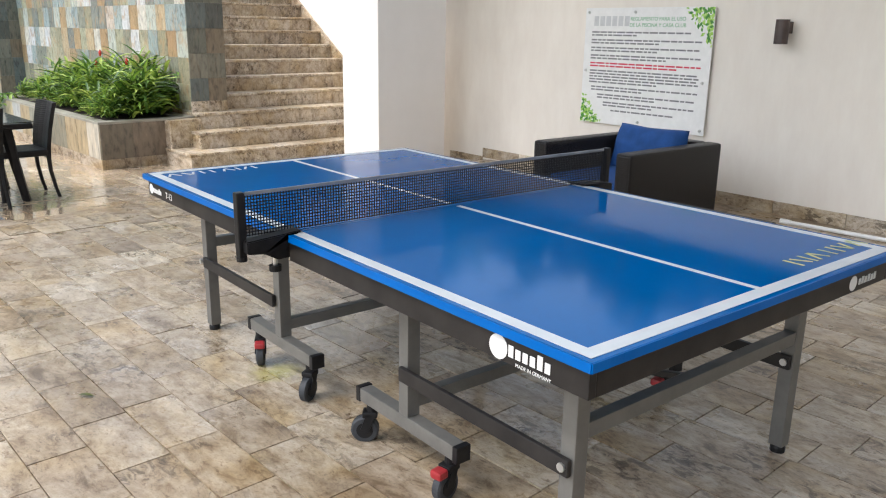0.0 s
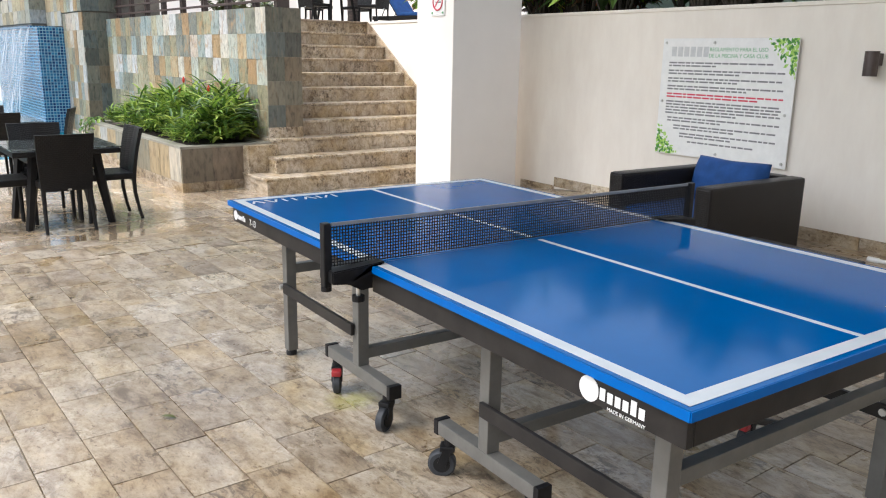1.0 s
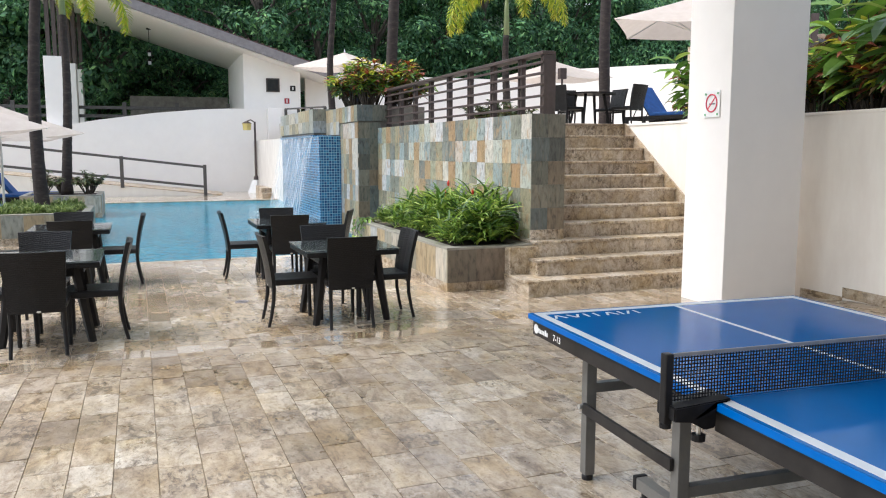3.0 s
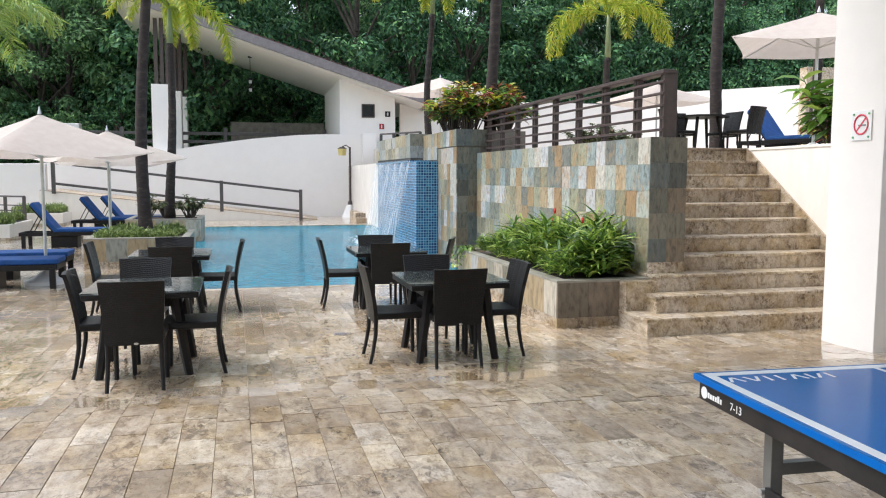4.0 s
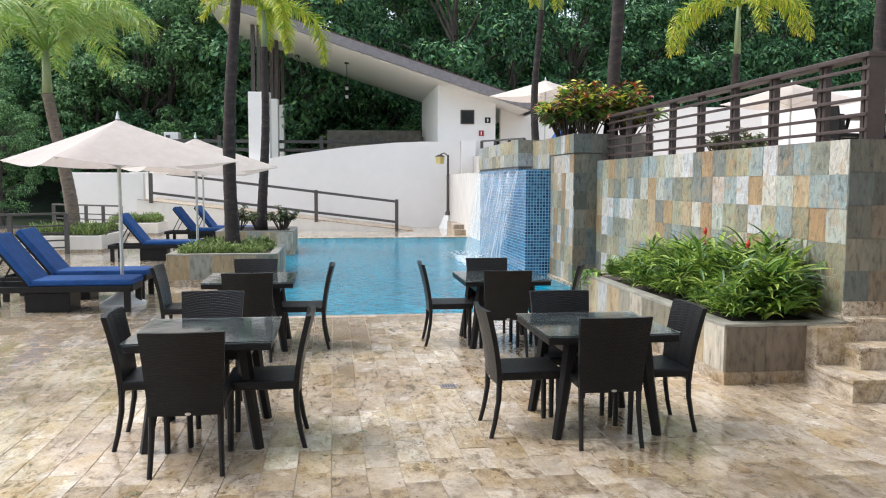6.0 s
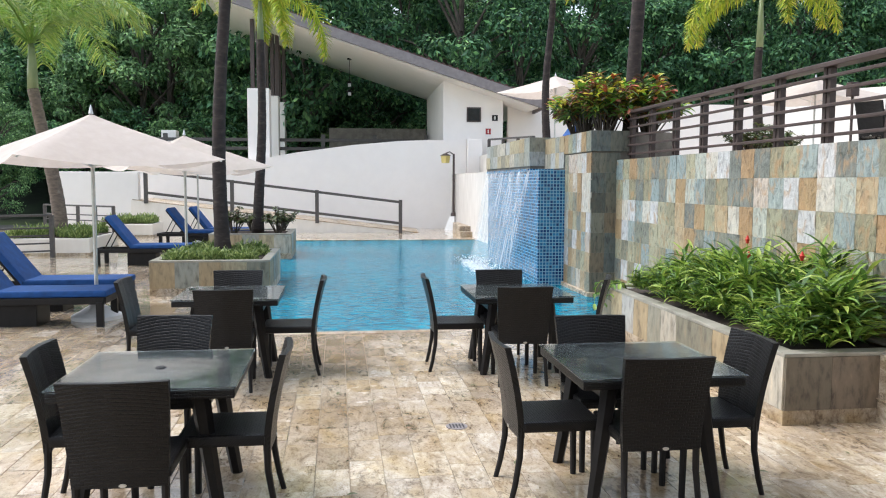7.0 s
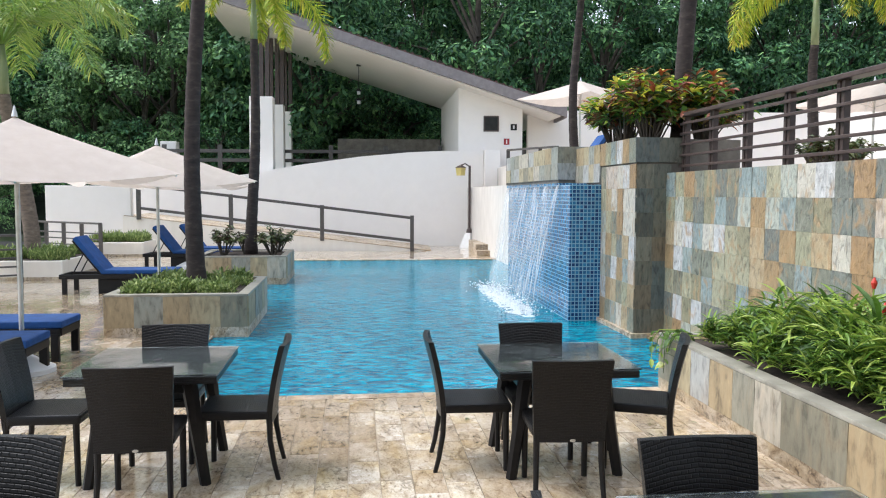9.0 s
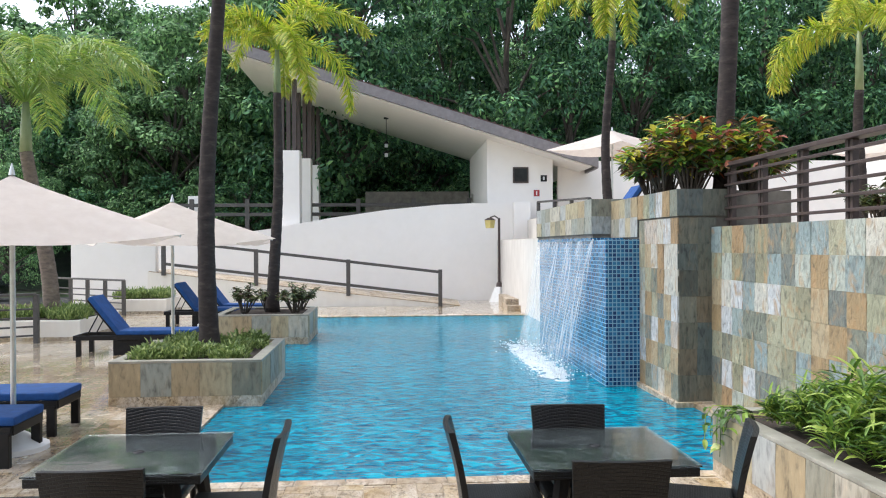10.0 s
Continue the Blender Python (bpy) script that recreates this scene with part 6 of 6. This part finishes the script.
def shrub(name, m, label, category, mat, seed, size, height, leaf, width, stems=9, per=26, group="", bare=0.35, young=None):
    """A woody shrub: stems from the ground with whorls of leaves."""
    rng = random.Random(seed)
    t = thing(name, m, label, category, group)
    wood, lv, tips = bmesh.new(), bmesh.new(), bmesh.new()
    for i in range(stems):
        a, lean = 6.283 * i / stems + rng.uniform(-0.4, 0.4), rng.uniform(0.15, 1.0)
        base = Vector((0.12 * size * math.cos(a), 0.12 * size * math.sin(a), 0))
        tip = Vector((size * lean * math.cos(a), size * lean * math.sin(a), height * rng.uniform(0.45, 1.0) * (1.05 - 0.3 * lean)))
        mid = base.lerp(tip, 0.5) + Vector((0, 0, 0.12 * height))
        tube([base, mid, tip], [0.014, 0.010, 0.005], 5, wood)
        for k in range(per):
            f = bare + (1 - bare) * (k / per)
            c = base.lerp(mid, f * 2) if f < 0.5 else mid.lerp(tip, f * 2 - 1)
            aa = k * 2.4 + rng.uniform(-0.4, 0.4)
            w = Vector((math.cos(aa), math.sin(aa), rng.uniform(-0.45, 0.8)))
            blade(tips if young and (k % 3 == 0 or k > 0.8 * per) and i % 5 else lv, c, w, leaf * rng.uniform(0.7, 1.2), width * rng.uniform(0.8, 1.2), rng.uniform(0.3, 1.1), rng.uniform(-0.5, 0.5), 3, 0.3)
    part("branchwork", wood, bark, t)
    part("leaves", lv, mat, t)
    if young:
        part("young_leaves", tips, young, t, "bright yellow, lime and red young leaves")
    return t


CR = "croton bush with green, yellow and red leaves"
cro = [shrub("croton_bush", deck(3.45, 15.75, 2.37), CR + " on the pillar", "bush", croton_leaf, 41, 0.62, 0.95, 0.2, 0.062, 24, 34, "croton bushes", 0.42, croton_young),
       shrub("croton_bush", deck(3.75, 16.4, 2.37), CR + " on the pillar", "bush", croton_leaf, 42, 0.64, 1.02, 0.2, 0.058, 24, 34, "croton bushes", 0.42, croton_young)]
for u, v, z in ((4.2, 15.8, 2.37), (3.5, 17.2, 2.37), (4.45, 16.3, 2.37), (3.35, 16.3, 2.37)):
    copy_thing(cro[int(u * 10) % 2], deck(u, v, z, u * 77))
rng = random.Random(33)
for i in range(30):
    x, y, s = 6.95 + 2.6 * rng.random(), 1.0 + 10.4 * (i + rng.random()) / 30, rng.uniform(0.95, 1.5)
    c = copy_thing(cro[i % 2], pose(x, y, TERRACE - 0.07, 0, 0, rng.uniform(0, 360)))
    c.scale = (s, s, s)
    tagged(c, CR + " behind the retaining wall")
for x, y, s in ((8.1, 11.7, 0.8), (8.5, 11.4, 0.85)):
    copy_thing(cro[0], pose(x, y, TERRACE - 0.06, 0, 0, 61 * x)).scale = (s, s, s)
BROAD = "broad leaved green plant behind the retaining wall"
broad = shrub("broadleaf_plant", pose(7.4, 5.2, TERRACE - 0.07), BROAD, "plant", bush_leaf, 45, 0.6, 1.7, 0.5, 0.15, 9, 12, "broad leaved plants", 0.3)
for x, y, s in ((7.2, 6.9, 1.05), (7.9, 8.2, 1.2), (7.3, 9.4, 0.95), (8.3, 6.0, 1.3), (7.6, 3.4, 1.1), (8.2, 4.2, 1.2), (7.1, 10.6, 0.8)):
    copy_thing(broad, pose(x, y, TERRACE - 0.07, 0, 0, 71 * x + 40 * y)).scale = (s, s, s)
ds = shrub("dark_shrub", deck(-2.05, 22.5, 0.42), "small dark leaved shrub under the palm", "shrub", dark_shrub_leaf, 51, 0.5, 0.72, 0.12, 0.05, 16, 22, "dark shrubs", 0.45)
for u, v, z, s in ((-3.05, 22.5, 0.42, 1.0), (-2.7, 23.2, 0.42, 0.85), (-2.0, 23.3, 0.42, 0.85)):
    copy_thing(ds, deck(u, v, z, 90 * u)).scale = (s, s, s)
for x, y, s in ((6.6, 17.6, 1.1), (7.4, 18.6, 1.2), (5.9, 16.6, 1.0), (7.9, 19.5, 1.2)):
    d2 = copy_thing(ds, pose(x, y, TERRACE, 0, 0, 80 * x))
    d2.scale = (s, s, s * 1.1)
    tagged(d2, "dark leaved shrub on the upper terrace")


def low_tuft(m, label, seed, mat=pale_leaf, spread=0.16, tall=0.2):
    rng = random.Random(seed)
    t = thing("low_shrub", m, label, "shrub", "low pale shrubs")
    bm = bmesh.new()
    for i in range(300):
        a, r = rng.uniform(0, 6.283), spread * math.sqrt(rng.random())
        base = (r * math.cos(a), r * math.sin(a), rng.uniform(-0.02, tall * 0.75) * (1 - 0.6 * r / spread))
        blade(bm, base, (rng.gauss(0, 0.5) + 0.5 * math.cos(a), rng.gauss(0, 0.5) + 0.5 * math.sin(a), 1.0), rng.uniform(0.035, 0.065), rng.uniform(0.016, 0.026), 0.5, rng.uniform(-0.5, 0.5), 2, 0.3)
    part("leaves", bm, mat, t)
    return t


tuft = low_tuft(deck(-3.05, 16.25, 0.39), "low pale green shrub in the slate planter", 61)
for i in range(34):
    u, v = -3.15 + 1.2 * rng.random(), 16.15 + 1.55 * rng.random()
    copy_thing(tuft, deck(u, v, 0.385, rng.uniform(0, 360))).scale = [rng.uniform(1.0, 1.5)] * 3


def white_trough(u0, u1, v0, v1, label):
    t = thing("garden_trough", DECK.copy(), label, "planter", "white garden troughs")
    part("body", box(u0, u1, v0, v1, FLOOR, 0.3, 0.02), stucco_warm, t)
    part("base", box(u0 - 0.02, u1 + 0.02, v0 - 0.02, v1 + 0.02, FLOOR, FLOOR + 0.07, 0.006), trav_step, t)
    part("soil", box(u0 + 0.08, u1 - 0.08, v0 + 0.08, v1 - 0.08, 0.27, 0.305), soil, t)
    for i in range(22):
        u, v = u0 + 0.15 + (u1 - u0 - 0.3) * rng.random(), v0 + 0.15 + (v1 - v0 - 0.3) * rng.random()
        c = copy_thing(tuft, deck(u, v, 0.3, rng.uniform(0, 360)))
        c.scale = (1.3, 1.3, 1.9)
        tagged(c, "grassy pale shrub in a white garden trough")


white_trough(-8.2, -6.3, 22.65, 25.0, "low cream painted planting trough with grassy shrubs")
white_trough(-7.9, -6.3, 28.9, 30.4, "low cream painted planting trough near the ramp")


# trailing plant over the planter's coping
vine = thing("trailing_plant", deck(2.62, 12.35, 0.37), "trailing green plant with a yellow flower hanging over the coping", "plant")
vine_stems, vine_leaves = bmesh.new(), bmesh.new()
rng = random.Random(91)
for i in range(6):
    dv, out, low = 0.07 * i - 0.14, rng.uniform(-0.34, -0.23), rng.uniform(-0.26, 0.0)
    path = [Vector(p) for p in ((0, 0.02 * i - 0.05, -0.03), (-0.06, dv * 0.5, 0.11), (out * 0.8, dv, 0.10), (out, dv, 0.02), (out - 0.01, dv, low))]
    tube(path, [0.006, 0.005, 0.004, 0.004, 0.003], 5, vine_stems)
    for a, b in zip(path[1:], path[2:]):
        for f in (0.3, 0.8):
            w = rng.uniform(0, 6.283)
            blade(vine_leaves, a.lerp(b, f), (math.cos(w), math.sin(w), rng.uniform(-0.6, 0.5)), rng.uniform(0.09, 0.15), 0.045, rng.uniform(0.8, 2.0), 0, 3)
part("stems", vine_stems, bush_leaf, vine)
part("leaves", vine_leaves, bush_leaf, vine)
part("flower", tube([(-0.30, 0.0, -0.20), (-0.31, 0.0, -0.18), (-0.32, 0.0, -0.15)], [0.012, 0.045, 0.012], 8), yellow_print, vine)

# fallen leaves on the paving
fallen = None
rng = random.Random(92)
for i in range(26):
    u, v = rng.uniform(-3.2, 3.0), rng.uniform(2.6, 12.0)
    m = deck(u, v, floor_height(v) + 0.009, rng.uniform(0, 360))
    if fallen is None:
        fb = bmesh.new()
        blade(fb, (-0.03, 0, 0), (1, 0, 0.25), 0.07, 0.026, 0.6, 0, 4, 0.3)
        fallen = thing("fallen_leaf", m, "small dry brown leaf lying on the paving", "leaf", "fallen leaves")
        part("leaf_blade", fb, dark_shrub_leaf, fallen)
    else:
        copy_thing(fallen, m).scale = [rng.uniform(0.5, 1.2)] * 3


# ---- trees ----
def leaf_cloud(bm, rng, centre, r, n, size):
    """Leaves scattered through an uneven clump."""
    verts, faces = bm
    for i in range(n):
        d = Vector((rng.gauss(0, 1), rng.gauss(0, 1), rng.gauss(0.35, 0.7)))
        if d.length < 1e-3:
            continue
        d.normalize()
        c = centre + Vector((d.x, d.y, d.z * 0.75)) * r * (0.6 + 0.45 * rng.random())
        s = size * rng.uniform(0.6, 1.35)
        face = (d * 0.8 + Vector((rng.gauss(0, 0.4), rng.gauss(0, 0.4), 0.45 + rng.gauss(0, 0.35)))).normalized()
        a = face.cross(Vector((rng.gauss(0, 1), rng.gauss(0, 1), rng.gauss(0, 0.4)))).normalized()
        b = face.cross(a)
        k = len(verts)
        verts += [c - a * s, c + b * s * 0.42, c + a * s, c - b * s * 0.42]
        faces.append((k, k + 1, k + 2, k + 3))


def tree(m, label, tall, spread, seed, mat, leaf=0.2, clumps=54, per=85):
    rng = random.Random(seed)
    t = thing("tree", m, label, "tree", "trees on the hillside")
    wood, lv = bmesh.new(), ([], [])
    tube([(0, 0, -1), (0.1, 0, tall * 0.3), (0.3 * rng.uniform(-1, 1), 0.2, tall * 0.62), (0.2, 0.1, tall * 0.9)], [tall * 0.022, tall * 0.017, tall * 0.010, 0.03], 8, wood)
    for i in range(clumps):
        a = rng.uniform(0, 6.283)
        f = rng.random() ** 0.8
        rr = spread * (0.35 + 0.65 * math.sin(math.pi * (0.12 + 0.8 * f))) * math.sqrt(rng.uniform(0.25, 1))
        c = Vector((rr * math.cos(a), rr * math.sin(a), tall * (0.16 + 0.84 * f)))
        if i % 3 == 0:
            tube([(0.05, 0, c.z * 0.72), c * 0.6 + Vector((0, 0, c.z * 0.36)), c], [0.09, 0.05, 0.015], 5, wood)
        leaf_cloud(lv, rng, c, rng.uniform(0.5, 1.15) * spread * 0.29, per, leaf)
    part("trunk", wood, bark, t)
    crown = bpy.data.meshes.new("crown")
    crown.from_pydata(lv[0], [], lv[1])
    crown.materials.append(mat)
    part("crown", crown, mat, t)
    return t


FOREST = "dense dark green tree on the hillside"
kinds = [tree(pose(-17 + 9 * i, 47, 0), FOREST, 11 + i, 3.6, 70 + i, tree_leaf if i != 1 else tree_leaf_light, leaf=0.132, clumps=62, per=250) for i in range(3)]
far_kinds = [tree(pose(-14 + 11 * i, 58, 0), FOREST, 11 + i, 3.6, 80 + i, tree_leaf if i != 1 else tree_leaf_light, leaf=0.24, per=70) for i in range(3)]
rng = random.Random(77)
spots = []
for row, (y, step, x0, x1) in enumerate(((43.5, 3.4, -34, 36), (48.5, 4.2, -44, 48), (55, 5.0, -52, 58), (63, 6.0, -60, 66))):
    x = x0 + 1.3 * row
    while x < x1:
        spots.append((x + rng.uniform(-0.9, 0.9), y + rng.uniform(-1.4, 1.4)))
        x += step
for x, y in spots:
    if -30 < x < -14 and y < 46 or x > 3 and y < 52 and rng.random() < 0.35:
        continue
    stock = kinds if y < 51.5 else far_kinds
    pick = stock[1] if x < -7 else stock[0] if rng.random() < 0.55 else rng.choice(stock)
    s = rng.uniform(0.85, 1.2)
    rise = 1.22 if y > 51.5 and x > -15 else 1.0
    copy_thing(pick, pose(x, y, max(-0.4, hill_height(x, y) - 0.6), 0, 0, rng.uniform(0, 360))).scale = (s, s, s * rise * rng.uniform(0.9, 1.15))
for x, y, s in ((-15.5, 36, 0.42), (-18.5, 41, 0.6), (-22, 38, 0.55), (-25.5, 46, 0.8), (-20, 52, 0.9), (-29, 53, 1.0), (-14.5, 44, 0.75), (-12.0, 43.5, 0.9)):
    c = copy_thing(kinds[1], pose(x, y, -0.35, 0, 0, 33 * x))
    c.scale = (s, s, s)
    tagged(c, "lighter green tree by the street", group="street trees")
# undergrowth in front of the wood
for i in range(34):
    x = -14 + 1.15 * i + rng.uniform(-0.5, 0.5)
    c = copy_thing(far_kinds[i % 3], pose(x, 41.5 + rng.uniform(-0.8, 0.8), 0.2, 0, 0, 47 * i))
    c.scale = (0.42, 0.42, 0.36)
    tagged(c, "low dark undergrowth at the edge of the wood", "undergrowth", "undergrowth")

# ---- street side ----
tagged(part("road", box(-60, -12.5, 34.5, 39.5, -0.335, -0.325), asphalt), "grey street beyond the garden", "road", kind="structure")


def parked_car(m, label):
    c = thing("car", m, label, "car")
    body = prism([(-2.1, 0.3), (2.1, 0.3), (2.15, 0.6), (1.9, 0.82), (1.1, 0.92), (0.45, 1.42), (-0.95, 1.45), (-1.75, 0.98), (-2.12, 0.9)], -0.82, 0.82)
    bmesh.ops.bevel(body, geom=body.edges[:], offset=0.06, segments=2, affect="EDGES")
    part("body", body, car_paint, c)
    for y in (-0.825, 0.8):
        part("side_window", prism([(0.95, 0.95), (0.4, 1.36), (-0.9, 1.38), (-1.4, 0.98)], y, y + 0.025), black_glass, c)
    for x in (-1.3, 1.35):
        for y in (-0.86, 0.66):
            w = part("wheel", tube([(x, y, 0.32), (x, y + 0.2, 0.32)], 0.32, 20), tyre_grey, c)
            part("rim", tube([(x, y - 0.008, 0.32), (x, y + 0.208, 0.32)], 0.19, 14), pale_metal, w)
    return c


parked_car(pose(-18.6, 37.0, -0.33, 0, 0, 8), "dark parked car beyond the garden railing")

# ---- paving pieces ----
near = paving(-10.8, 6.4, -6.8, 12.57, floor_height)
picked = [r for r in near if -1.45 < (r[0] + r[1]) / 2 < 2.45 and 3.3 < (r[2] + r[3]) / 2 < 9.3]
picked = [r for r in picked if r[3] - r[2] > 0.39][:300]
taken = set(picked)
rest = [r for r in near if r not in taken]
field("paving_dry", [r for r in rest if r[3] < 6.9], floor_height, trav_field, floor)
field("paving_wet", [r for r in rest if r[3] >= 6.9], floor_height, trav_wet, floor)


def tile_mesh(mat):
    bm = box(-TILE_U / 2 + GAP / 2, TILE_U / 2 - GAP / 2, -TILE_V / 2 + GAP / 2, TILE_V / 2 - GAP / 2, -0.006, 0.004)
    bmesh.ops.bevel(bm, geom=[e for e in bm.edges if all(v.co.z > 0 for v in e.verts)], offset=0.0012, segments=1, affect="EDGES")
    return mesh_of(bm, "tile", mat)


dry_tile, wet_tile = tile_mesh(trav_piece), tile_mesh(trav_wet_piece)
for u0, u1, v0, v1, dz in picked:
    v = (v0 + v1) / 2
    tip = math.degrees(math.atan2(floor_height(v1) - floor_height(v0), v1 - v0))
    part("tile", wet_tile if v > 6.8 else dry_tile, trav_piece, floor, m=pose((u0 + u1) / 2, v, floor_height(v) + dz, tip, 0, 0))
open_deck = lambda v: FLOOR
beside = paving(-12.8, -2.43, 12.57, 27.5, open_deck, seed=5)
close = [r for r in beside if r[0] > -5.2 and r[3] < 17.2 and r[3] - r[2] > 0.39 and r[1] - r[0] > 0.19]
field("paving_wet", [r for r in beside if r not in set(close)], open_deck, trav_wet, side_floor)
for u0, u1, v0, v1, dz in close:
    part("tile", wet_tile, trav_wet_piece, side_floor, m=pose((u0 + u1) / 2, (v0 + v1) / 2, FLOOR + dz, 0, 0, 0))
field("paving_wet", [r for r in paving(-12.8, 7.0, 27.6, 33.1, open_deck, seed=6)], open_deck, trav_wet, far_floor)
